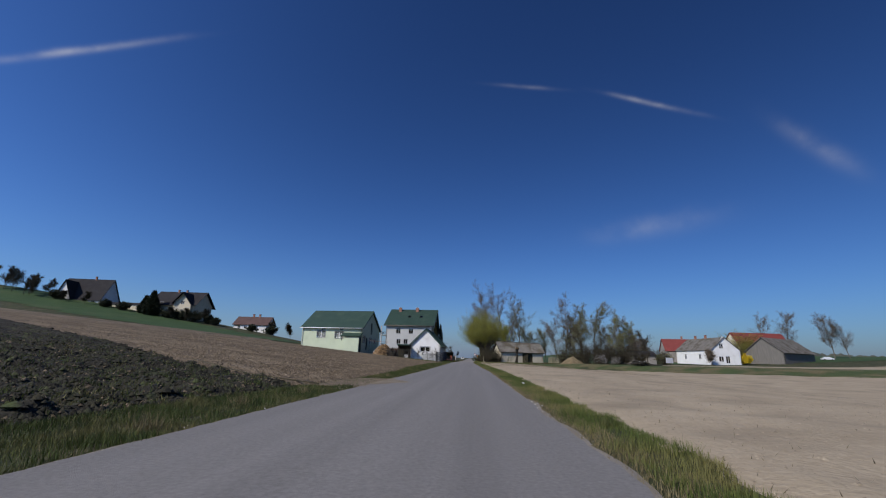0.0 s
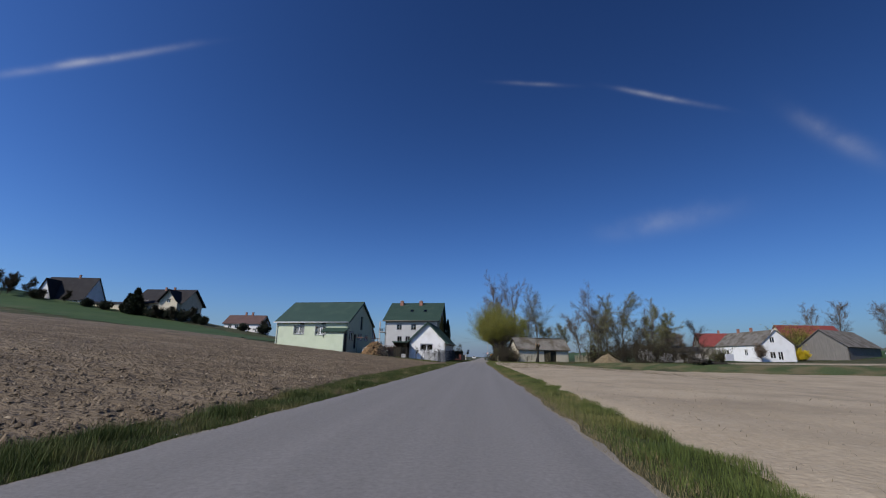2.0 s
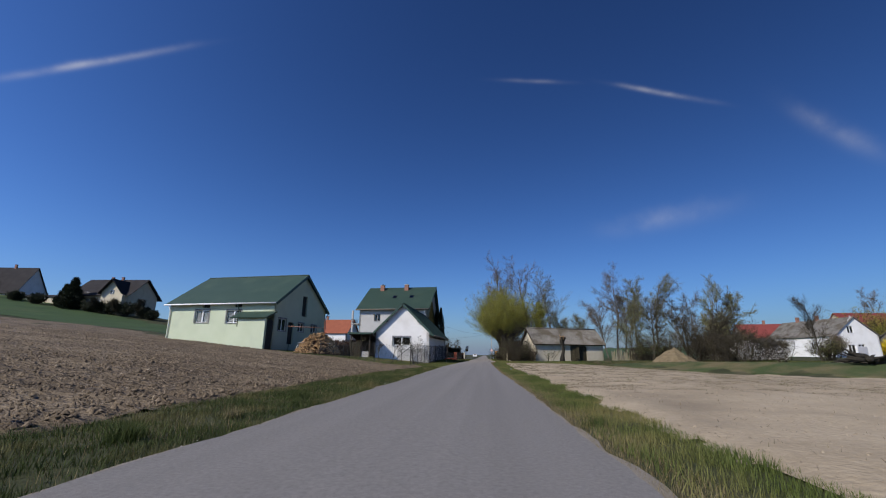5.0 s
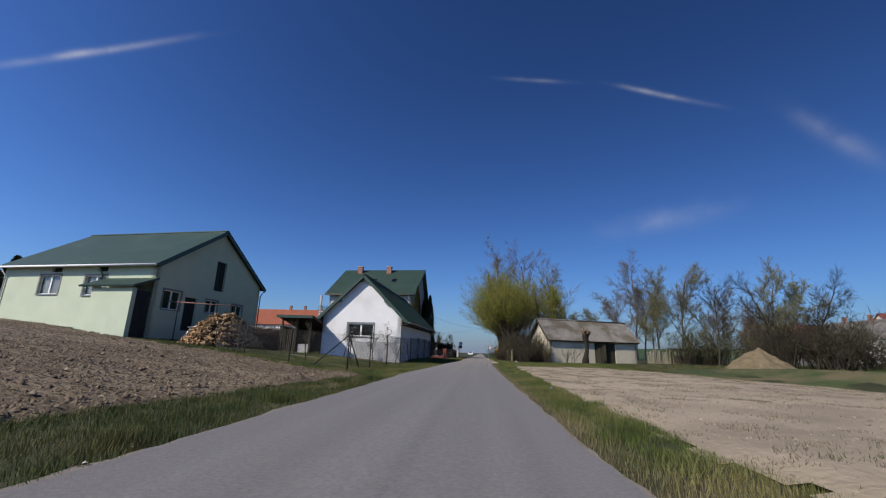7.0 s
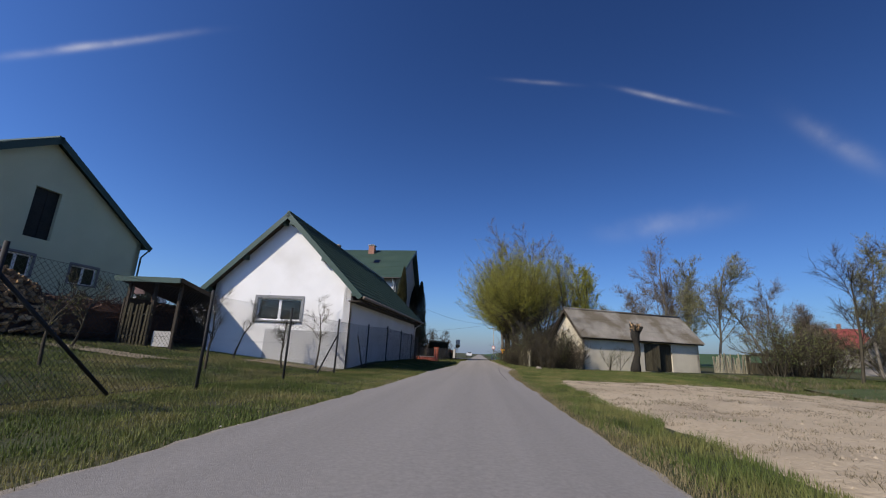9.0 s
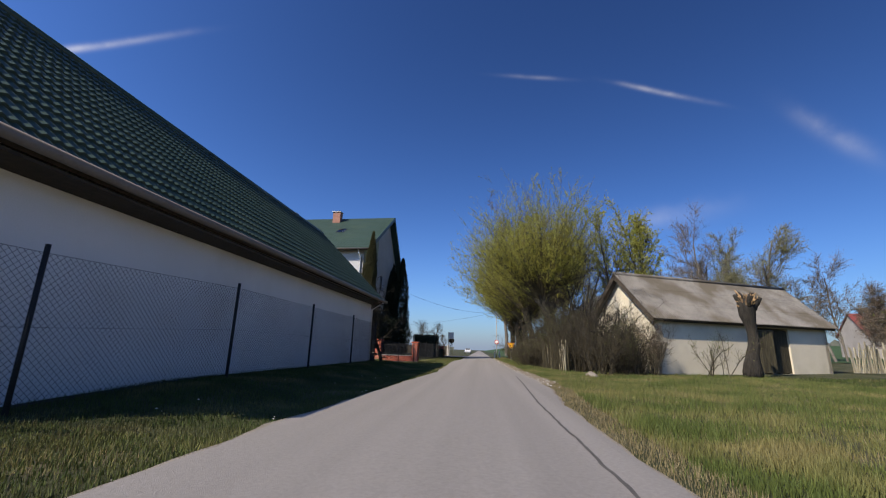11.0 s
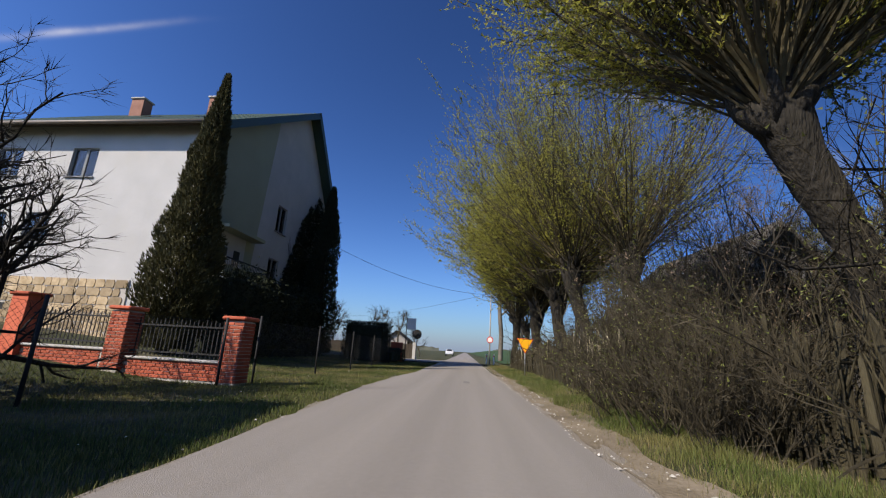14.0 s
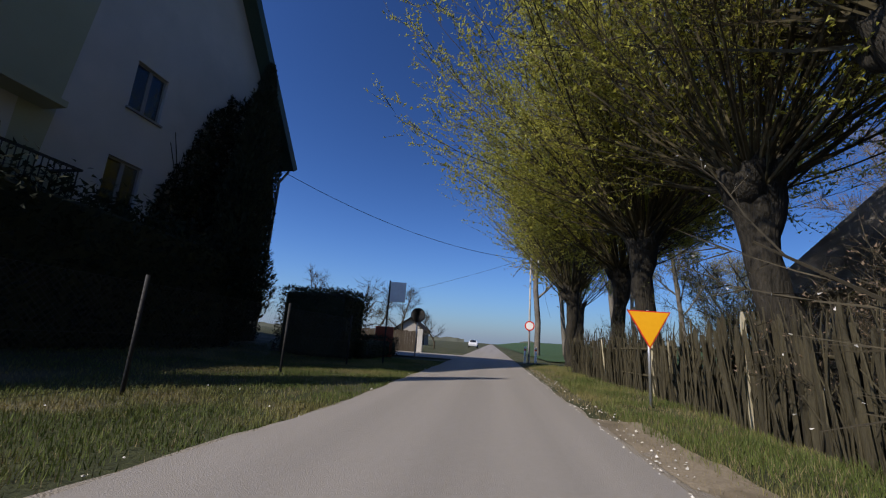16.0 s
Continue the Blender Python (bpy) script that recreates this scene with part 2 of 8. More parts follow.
M = dict(
    asphalt=surface("asphalt", (0.135, 0.128, 0.123), (0.212, 0.201, 0.191), 0.92, 85, 22, bump=0.35, bump_scale=110, streak=0.09, later=(0.25, 0.228, 0.203)),
    patch=surface("asphalt_patch", (0.13, 0.123, 0.115), (0.19, 0.178, 0.165), 0.9, 60, 0.8, bump=0.3, bump_scale=80),
    crack=surface("tar_seam", (0.05, 0.048, 0.045), (0.09, 0.085, 0.08), 0.9, 40, 2, bump=0.2),
    gravel=surface("gravel_edge", (0.17, 0.148, 0.118), (0.27, 0.24, 0.198), 0.95, 45, 1.5, stain=(0.2, 0.17, 0.12), stain_scale=1.2, bump=0.8, bump_scale=50),
    stone=surface("stones", (0.35, 0.33, 0.29), (0.6, 0.57, 0.52), 0.9, 30, 3, bump=0.4, island=0.3),
    grass_soil=surface("grass_ground", (0.022, 0.027, 0.009), (0.053, 0.058, 0.019), 0.95, 14, 0.35, stain=(0.11, 0.092, 0.052), stain_scale=0.5, stain_at=(0.52, 0.72), bump=0.9, bump_scale=25),
    blade=surface("grass_blade", (0.031, 0.049, 0.010), (0.078, 0.100, 0.025), 0.75, 5, 0.5, stain=(0.155, 0.135, 0.055), stain_scale=0.7, stain_at=(0.5, 0.7), bump=0, island=0.35, translucent=0.22),
    lawn_blade=surface("lawn_grass_blade", (0.056, 0.082, 0.017), (0.132, 0.158, 0.04), 0.75, 5, 0.5, stain=(0.195, 0.17, 0.065), stain_scale=0.5, stain_at=(0.46, 0.66), bump=0, island=0.35, translucent=0.25),
    dry_blade=surface("dry_grass_blade", (0.13, 0.105, 0.052), (0.25, 0.205, 0.11), 0.85, 5, 0.6, bump=0, island=0.35, translucent=0.2),
    bank_grass=surface("bank_grass", (0.03, 0.048, 0.014), (0.065, 0.085, 0.028), 0.9, 6, 0.15, stain=(0.12, 0.10, 0.05), stain_scale=0.25, stain_at=(0.46, 0.62), bump=0.9, bump_scale=8, deep=0.1),
    dry_weed=surface("dead_weeds", (0.075, 0.062, 0.036), (0.16, 0.13, 0.08), 0.9, 5, 0.6, bump=0, island=0.35),
    crop=surface("winter_crop", (0.02, 0.048, 0.013), (0.043, 0.08, 0.022), 0.9, 6, 0.15, stain=(0.06, 0.075, 0.028), stain_scale=0.06, bump=0.8, bump_scale=8),
    tilled=surface("tilled_soil", (0.075, 0.056, 0.037), (0.17, 0.130, 0.087), 0.95, 8, 0.6, stain=(0.20, 0.156, 0.107), stain_scale=0.22, stain_at=(0.48, 0.7), bump=1.0, bump_scale=7, stretch=(0.6, 1.6, 1), deep=0.14),
    clod=surface("clods", (0.085, 0.064, 0.043), (0.20, 0.154, 0.105), 0.95, 12, 2, bump=0.8, bump_scale=18, island=0.35),
    dark_soil=surface("dark_ploughed_soil", (0.010, 0.009, 0.006), (0.030, 0.027, 0.018), 0.9, 7, 0.8, stain=(0.035, 0.042, 0.014), stain_scale=1.2, bump=1.0, bump_scale=8, deep=0.12),
    dark_clod=surface("dark_clods", (0.009, 0.009, 0.006), (0.045, 0.042, 0.026), 0.9, 8, 2, stain=(0.05, 0.065, 0.02), stain_scale=2.5, bump=0.8, bump_scale=14, island=0.35),
    sand=surface("pale_sandy_soil", (0.265, 0.212, 0.143), (0.385, 0.317, 0.225), 0.95, 7, 0.3, stain=(0.22, 0.178, 0.124), stain_scale=0.35, stain_at=(0.5, 0.72), bump=0.6, bump_scale=11, deep=0.05),
    sand_clod=surface("pale_clods", (0.20, 0.16, 0.113), (0.34, 0.28, 0.20), 0.95, 9, 2, bump=0.6, bump_scale=14, island=0.25),
    boulder=surface("field_stone", (0.17, 0.145, 0.115), (0.27, 0.235, 0.19), 0.95, 14, 3, bump=0.5, bump_scale=14),
    dirt=surface("bare_dirt", (0.135, 0.108, 0.075), (0.25, 0.207, 0.148), 0.95, 20, 0.8, stain=(0.10, 0.08, 0.05), stain_scale=1.4, stain_at=(0.5, 0.7), bump=0.6, bump_scale=20),
    manure=surface("earth_heap", (0.11, 0.082, 0.045), (0.20, 0.155, 0.09), 0.95, 12, 2, bump=1.0, bump_scale=14),
    far_wood=surface("far_woods", (0.05, 0.055, 0.045), (0.09, 0.095, 0.07), 0.95, 0.5, 0.08, bump=0),
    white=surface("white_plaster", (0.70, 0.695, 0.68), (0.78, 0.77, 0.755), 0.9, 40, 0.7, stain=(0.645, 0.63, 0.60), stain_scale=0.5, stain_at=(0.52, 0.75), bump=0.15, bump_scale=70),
    # white plaster darkened to stand in for branch shade on the large house
    dimmed_white=surface("dimmed_house_plaster", (0.39, 0.385, 0.37), (0.47, 0.465, 0.45), 0.9, 40, 0.7, stain=(0.42, 0.41, 0.385), stain_scale=0.5, stain_at=(0.52, 0.75), bump=0.15, bump_scale=70),
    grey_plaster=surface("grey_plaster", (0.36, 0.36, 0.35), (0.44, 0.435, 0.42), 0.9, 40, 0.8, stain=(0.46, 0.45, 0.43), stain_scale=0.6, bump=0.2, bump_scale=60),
    mint=surface("pale_green_plaster", (0.46, 0.52, 0.37), (0.54, 0.59, 0.44), 0.9, 40, 0.6, stain=(0.44, 0.49, 0.365), stain_scale=0.4, bump=0.15, bump_scale=70),
    olive=surface("olive_plaster", (0.26, 0.28, 0.20), (0.31, 0.33, 0.24), 0.9, 40, 0.6, bump=0.15, bump_scale=70),
    cream=surface("cream_render", (0.52, 0.46, 0.34), (0.63, 0.57, 0.44), 0.95, 25, 0.8, stain=(0.45, 0.40, 0.30), stain_scale=0.6, bump=0.3, bump_scale=30),
    stone_wall=surface("yellow_stone_cladding", (0.26, 0.185, 0.10), (0.44, 0.345, 0.22), 0.9, 5, 2.2, bump=0.6, bump_scale=6, spread=0.4),
    green_roof=surface("green_steel_roof", (0.024, 0.049, 0.036), (0.037, 0.067, 0.049), 0.55, 20, 0.5, stain=(0.05, 0.08, 0.055), stain_scale=0.3, bump=0.03, spec=0.35),
    green_trim=surface("dark_green_trim", (0.022, 0.05, 0.034), (0.034, 0.066, 0.046), 0.45, 20, 1, bump=0.05, spec=0.5),
    eternit=surface("asbestos_cement_roof", (0.10, 0.093, 0.083), (0.19, 0.176, 0.156), 0.95, 12, 0.9, stain=(0.085, 0.073, 0.055), stain_scale=0.5, stain_at=(0.46, 0.62), bump=0.4, bump_scale=20),
    red_roof=surface("red_sheet_roof", (0.15, 0.035, 0.03), (0.21, 0.05, 0.042), 0.6, 10, 0.5, bump=0.1),
    tile_roof=surface("orange_tile_roof", (0.22, 0.065, 0.035), (0.30, 0.095, 0.05), 0.8, 8, 0.6, bump=0.3),
    slate_roof=surface("dark_grey_roof", (0.026, 0.024, 0.026), (0.042, 0.04, 0.041), 0.9, 8, 0.5, bump=0.2, spec=0.1),
    brown_roof=surface("brown_roof", (0.075, 0.045, 0.04), (0.11, 0.065, 0.055), 0.75, 8, 0.5, bump=0.2),
    far_wall=surface("far_wall_plaster", (0.24, 0.215, 0.19), (0.33, 0.30, 0.265), 0.9, 10, 0.5, bump=0.1),
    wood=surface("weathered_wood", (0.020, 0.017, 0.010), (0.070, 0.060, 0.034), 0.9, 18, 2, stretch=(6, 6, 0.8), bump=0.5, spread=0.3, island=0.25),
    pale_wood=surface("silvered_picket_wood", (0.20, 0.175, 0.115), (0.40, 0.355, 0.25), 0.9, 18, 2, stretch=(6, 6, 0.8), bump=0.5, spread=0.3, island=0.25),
    dark_wood=surface("dark_wood", (0.03, 0.024, 0.018), (0.075, 0.058, 0.04), 0.85, 18, 2, stretch=(4, 4, 0.8), bump=0.4),
    log_end=surface("split_log_wood", (0.17, 0.095, 0.042), (0.44, 0.29, 0.15), 0.85, 14, 3, bump=0.3, island=0.5),
    bark=surface("grey_brown_bark", (0.010, 0.009, 0.0065), (0.042, 0.036, 0.027), 0.95, 10, 2, stretch=(3, 3, 0.7), bump=1.0, bump_scale=7, deep=0.07),
    # paler copy of the twigs, distance haze put into the colour
    hazed_twig=surface("hazed_twigs", (0.065, 0.057, 0.045), (0.16, 0.14, 0.112), 0.9, 8, 1, bump=0, island=0.25),
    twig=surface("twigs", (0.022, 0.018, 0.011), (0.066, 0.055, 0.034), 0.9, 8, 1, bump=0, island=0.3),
    shoot=surface("olive_willow_shoots", (0.030, 0.025, 0.013), (0.085, 0.070, 0.035), 0.85, 8, 1, bump=0, island=0.3),
    birch=surface("birch_bark", (0.42, 0.40, 0.37), (0.66, 0.64, 0.60), 0.9, 4, 2, stain=(0.06, 0.05, 0.045), stain_scale=3, stain_at=(0.58, 0.66), bump=0.3, stretch=(1, 1, 3)),
    willow_leaf=surface("young_willow_leaves", (0.29, 0.295, 0.042), (0.46, 0.44, 0.095), 0.6, 3, 0.5, bump=0, island=0.3, translucent=0.55),
    spring_leaf=surface("young_leaves", (0.11, 0.13, 0.03), (0.21, 0.225, 0.07), 0.6, 3, 0.5, bump=0, island=0.3, translucent=0.4),
    haze_leaf=surface("thin_spring_leaves", (0.16, 0.16, 0.06), (0.27, 0.255, 0.11), 0.7, 3, 0.5, bump=0, island=0.3, translucent=0.3),
    grey_wood=surface("grey_barn_boards", (0.10, 0.092, 0.083), (0.18, 0.168, 0.15), 0.9, 14, 1, stretch=(5, 5, 0.4), bump=0.4),
    rust_bud=surface("reddish_buds", (0.15, 0.105, 0.07), (0.25, 0.18, 0.125), 0.7, 3, 0.5, bump=0, island=0.3, translucent=0.3),
    blossom=surface("white_blossom", (0.66, 0.63, 0.58), (0.80, 0.78, 0.74), 0.7, 3, 0.5, bump=0, island=0.15, translucent=0.3),
    forsythia=surface("forsythia_blossom", (0.62, 0.46, 0.02), (0.78, 0.60, 0.04), 0.7, 3, 0.5, bump=0, island=0.2, translucent=0.3),
    thuja=surface("thuja_scales", (0.030, 0.031, 0.012), (0.080, 0.074, 0.028), 0.97, 3, 0.6, bump=0, island=0.25, translucent=0.15),
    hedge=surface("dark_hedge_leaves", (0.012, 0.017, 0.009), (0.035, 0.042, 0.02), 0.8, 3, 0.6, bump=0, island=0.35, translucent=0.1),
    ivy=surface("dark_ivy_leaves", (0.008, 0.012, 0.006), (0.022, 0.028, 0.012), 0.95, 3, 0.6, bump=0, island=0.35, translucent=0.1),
    brick=surface("red_brick", (0.30, 0.065, 0.035), (0.42, 0.11, 0.06), 0.9, 20, 2, bump=0.4, spread=0.25, island=0.25),
    chimney_brick=surface("pale_red_brick", (0.22, 0.105, 0.075), (0.32, 0.17, 0.125), 0.9, 12, 2, bump=0.4),
    mortar=surface("mortar", (0.36, 0.33, 0.29), (0.48, 0.45, 0.40), 0.95, 30, 2, bump=0.3),
    concrete=surface("concrete", (0.33, 0.32, 0.30), (0.47, 0.455, 0.43), 0.95, 25, 1, stain=(0.26, 0.25, 0.22), stain_scale=1.2, bump=0.3),
    iron=surface("black_painted_iron", (0.012, 0.012, 0.013), (0.03, 0.03, 0.03), 0.7, 20, 2, bump=0.1, spec=0.3),
    steel=surface("galvanised_steel", (0.36, 0.37, 0.38), (0.48, 0.49, 0.50), 0.45, 20, 2, bump=0.05, metal=0.8),
    wire=surface("fence_wire", (0.03, 0.03, 0.032), (0.06, 0.06, 0.063), 0.7, 20, 2, bump=0),
    gutter=surface("brown_gutter", (0.15, 0.122, 0.095), (0.21, 0.172, 0.138), 0.5, 20, 2, bump=0.05),
    white_pvc=surface("white_window_frame", (0.72, 0.72, 0.72), (0.78, 0.78, 0.78), 0.5, 20, 2, bump=0),
    grey_trim=surface("grey_window_surround", (0.16, 0.165, 0.17), (0.22, 0.225, 0.23), 0.8, 20, 2, bump=0.1),
    dark_door=surface("dark_door_paint", (0.012, 0.014, 0.013), (0.028, 0.03, 0.028), 0.7, 14, 2, bump=0.2),
    curtain=surface("pale_curtain", (0.42, 0.42, 0.44), (0.55, 0.55, 0.57), 0.9, 12, 3, stretch=(6, 6, 0.3), bump=0),
    sign_yellow=surface("sign_yellow", (0.80, 0.36, 0.01), (0.86, 0.42, 0.02), 0.5, 10, 3, bump=0),
    sign_red=surface("sign_red", (0.55, 0.03, 0.02), (0.62, 0.05, 0.03), 0.5, 10, 3, bump=0),
    sign_white=surface("sign_white", (0.72, 0.72, 0.72), (0.78, 0.78, 0.78), 0.5, 10, 3, bump=0),
    dark=surface("dark_interior", (0.02, 0.02, 0.02), (0.035, 0.035, 0.035), 0.95, 5, 1, bump=0),
    wrapper=surface("wrapper_foil", (0.12, 0.22, 0.5), (0.6, 0.65, 0.75), 0.5, 25, 8, bump=0),
    car_paint=surface("silver_car_paint", (0.55, 0.56, 0.58), (0.62, 0.63, 0.65), 0.3, 5, 1, bump=0, spec=0.6),
    tyre=surface("tyre_rubber", (0.015, 0.015, 0.015), (0.03, 0.03, 0.03), 0.85, 20, 2, bump=0.1),
    tarp=surface("brown_brushwood", (0.06, 0.030, 0.020), (0.125, 0.068, 0.045), 0.9, 12, 2, bump=0.6, island=0.35),
    glass=glass(),
    mirror=mirror(),
)


# ---- building tools ----
def thing(name, label, category, at=(0, 0, 0), turn=0.0, group="", kind=""):
    """An Empty at the base of a thing that holds its parts."""
    e = new(name)
    e.empty_display_size = 0.2
    e.matrix_basis = pose(*at, 0, 0, turn)
    return tagged(e, label, category, group, kind)


def mesh_of(name, verts, faces, mat, smooth=False):
    me = bpy.data.meshes.new(name)
    me.from_pydata(verts, [], faces)
    me.materials.append(M[mat])
    if smooth:
        me.shade_smooth()
    return me


def part(name, bm, mat, parent=None, label="", smooth=False):
    """Links a bmesh, or a pair of vertices and faces, as one mesh object under a thing or a part."""
    if isinstance(bm, tuple):
        me = mesh_of(name, bm[0], bm[1], mat, smooth)
    else:
        me = bpy.data.meshes.new(name)
        bm.normal_update()
        bm.to_mesh(me)
        bm.free()
        me.materials.append(M[mat])
        if smooth:
            me.shade_smooth()
    ob = new(name, me)
    if parent:
        ob.parent = parent
    if label:
        ob["label"] = label
    return ob


def box(bm, x0, y0, z0, x1, y1, z1, m=None):
    v = [bm.verts.new((x, y, z)) for x in (x0, x1) for y in (y0, y1) for z in (z0, z1)]
    if m:
        for q in v:
            q.co = m @ q.co
    for f in ((0, 1, 3, 2), (4, 6, 7, 5), (0, 4, 5, 1), (2, 3, 7, 6), (0, 2, 6, 4), (1, 5, 7, 3)):
        bm.faces.new([v[i] for i in f])
    return bm


def boxes(*dims):
    bm = bmesh.new()
    for d in dims:
        box(bm, *d)
    bmesh.ops.recalc_face_normals(bm, faces=bm.faces)
    return bm


def soft_box(dims, bevel=0.02, m=None):
    bm = bmesh.new()
    box(bm, *dims, m=m)
    bmesh.ops.recalc_face_normals(bm, faces=bm.faces)
    bmesh.ops.bevel(bm, geom=bm.edges[:], offset=bevel, segments=1, affect="EDGES")
    return bm


def tube(V, F, pts, radii, sides=6, cap=True):
    """Adds a tapered tube along pts to the lists V and F."""
    base = len(V)
    up = Vector((0.31, 0.17, 0.93))
    for i, p in enumerate(pts):
        d = (pts[min(i + 1, len(pts) - 1)] - pts[max(i - 1, 0)]).normalized()
        a = d.cross(up)
        if a.length < 0.05:
            a = d.cross(Vector((1, 0, 0)))
        a.normalize()
        b = d.cross(a)
        for k in range(sides):
            w = 2 * math.pi * k / sides
            V.append(p + (a * math.cos(w) + b * math.sin(w)) * radii[i])
    for i in range(len(pts) - 1):
        for k in range(sides):
            q = (k + 1) % sides
            F.append((base + i * sides + k, base + i * sides + q, base + (i + 1) * sides + q, base + (i + 1) * sides + k))
    if cap:
        F.append(tuple(range(base, base + sides))[::-1])
        F.append(tuple(range(base + (len(pts) - 1) * sides, base + len(pts) * sides)))


def pipe(name, pts, r, mat, parent=None, label="", sides=8):
    V, F = [], []
    tube(V, F, [Vector(p) for p in pts], [r] * len(pts), sides)
    return part(name, (V, F), mat, parent, label, smooth=True)


def lerp_list(table, y):
    """Linear between the (y, value) pairs of a table."""
    if y <= table[0][0]:
        return table[0][1]
    for (a, u), (b, v) in zip(table, table[1:]):
        if y <= b:
            return u + (v - u) * (y - a) / (b - a)
    return table[-1][1]


# ---- ground ----
def bank(x):
    """Where the pale field meets the grass bank of the farm lot."""
    return lerp_list([(10, 87), (18, 88), (24, 86), (30, 78), (36, 69), (50, 60), (80, 50), (320, 10)], x)


def land(x, y):
    """Height of the land: level along the road, rising to the fields on the west and gently to the east."""
    z = 0.0
    if x > 10:
        # the pale field falls away to a bank below the farm lot
        u, v = min(1.0, (x - 10) / 20), min(1.0, max(0.0, (y - bank(x)) / 9))
        z -= 1.0 * u * u * (3 - 2 * u) * (1 - v * v * (3 - 2 * v)) * min(1.0, max(0.0, (y + 60) / 60))
    if x < -5:
        d = min(-x, 235) - 5
        u = min(1.0, max(0.0, (y + 0.45 * max(x, -400) - 128) / 65))
        k = 1 - 0.9 * u * u * (3 - 2 * u)
        z += k * 0.085 * d
        z += k * 0.0012 * max(0, min(-x, 260) - 60) * max(0, min(y, 178) - 125)
    if x < -1.6:
        # the verge climbs to the fence along the white building
        u, v, w = min(1.0, (-1.6 - x) / 2.2), min(1.0, max(0.0, (y - 86) / 6)), min(1.0, max(0.0, (113 - y) / 6))
        z += 0.27 * u * u * (3 - 2 * u) * v * v * (3 - 2 * v) * w * w * (3 - 2 * w)
    if x > 12:
        z += 0.012 * (min(x, 160) - 12) + 0.05 * max(0, min(x, 200) - 105)
    return z


def rough_at(x, y, amount, size):
    return amount * noise.fractal(Vector((x / size, y / size, 3.3)), 0.9, 2.1, 4)


def sheet(name, xs, ys, height, mat, inside=None, label="", category="", kind="structure"):
    """A grid of land; inside(x, y) says which cells are kept."""
    V = [(x, y, height(x, y)) for y in ys for x in xs]
    n = len(xs)
    F = []
    for j in range(len(ys) - 1):
        for i in range(n - 1):
            if inside is None or inside((xs[i] + xs[i + 1]) / 2, (ys[j] + ys[j + 1]) / 2):
                F.append((j * n + i, j * n + i + 1, (j + 1) * n + i + 1, (j + 1) * n + i))
    used = sorted({i for f in F for i in f})
    back = {o: k for k, o in enumerate(used)}
    ob = part(name, ([V[i] for i in used], [tuple(back[i] for i in f) for f in F]), mat, smooth=True)
    return tagged(ob, label, category, kind=kind)


def strip(name, left, right, ys, height, mat, cols=8, label="", category="", kind="structure"):
    """A band of land between two edges, given as functions of y."""
    V, F = [], []
    for y in ys:
        a, b = left(y), right(y)
        for i in range(cols + 1):
            x = a + (b - a) * i / cols
            V.append((x, y, height(x, y)))
    n = cols + 1
    for j in range(len(ys) - 1):
        for i in range(cols):
            F.append((j * n + i, j * n + i + 1, (j + 1) * n + i + 1, (j + 1) * n + i))
    return tagged(part(name, (V, F), mat, smooth=True), label, category, kind=kind)


ROAD_L = [(-60, -0.8), (-9, -0.8), (8, -0.62), (17, -0.6), (49, -0.78), (66, -1.1), (71, -1.25), (78, -0.95), (90, -0.85), (97, -0.5), (103, -0.15), (107, -0.25), (112, -0.35), (119, -0.58), (124, -0.45), (127, -0.2), (160, -0.2), (900, -1.5)]
ROAD_R = [(-60, 4.35), (-10, 4.4), (8, 4.35), (17, 4.33), (26, 4.08), (46, 3.8), (58, 3.5), (72, 3.36), (88, 3.32), (92, 3.42), (96, 3.82), (101, 3.74), (107, 3.55), (115, 3.5), (130, 3.36), (160, 3.4), (900, 2.6)]


def ragged(y, s):
    return 0.08 * noise.noise(Vector((y * 0.5, s, 0))) + 0.05 * noise.noise(Vector((y * 3.1, s + 5, 0)))


def road_l(y):
    return lerp_list(ROAD_L, y) + ragged(y, 1.0)


def road_r(y):
    return lerp_list(ROAD_R, y) + ragged(y, 7.0)


def stops(*pairs):
    """Coordinates from (end, step) pairs after a start."""
    out = [pairs[0]]
    for end, step in pairs[1:]:
        n = max(1, round(abs(end - out[-1]) / step))
        a = out[-1]
        out += [a + (end - a) * (k + 1) / n for k in range(n)]
    return out


XS = stops(-3500, (-900, 400), (-300, 60), (-60, 8), (-8, 2.5), (10, 1.0), (60, 4), (220, 10), (900, 60), (3500, 400))
YS = stops(-600, (-60, 60), (200, 3), (320, 10), (900, 60), (4000, 400))
sheet("ground", XS, YS, lambda x, y: land(x, y) - 0.06, "grass_soil", None, "patchy spring grass and bare earth around a village road", "ground")

road_ys = stops(-40, (160, 0.25), (300, 4), (900, 30))
strip("road", road_l, road_r, road_ys, lambda x, y: 0.02 - 0.012 * abs(x - 1.6), "asphalt", 12,
      "worn grey asphalt village road with crumbling edges", "road")

# crossing lane beyond the yield sign
tagged(part("side_road", ([(-60, 147, 0.012), (-60, 151, 0.012), (-0.1, 152.5, 0.012), (-0.1, 144.5, 0.012)], [(0, 3, 2, 1)]), "asphalt"),
       "grey asphalt lane joining the village road", "road", kind="structure")


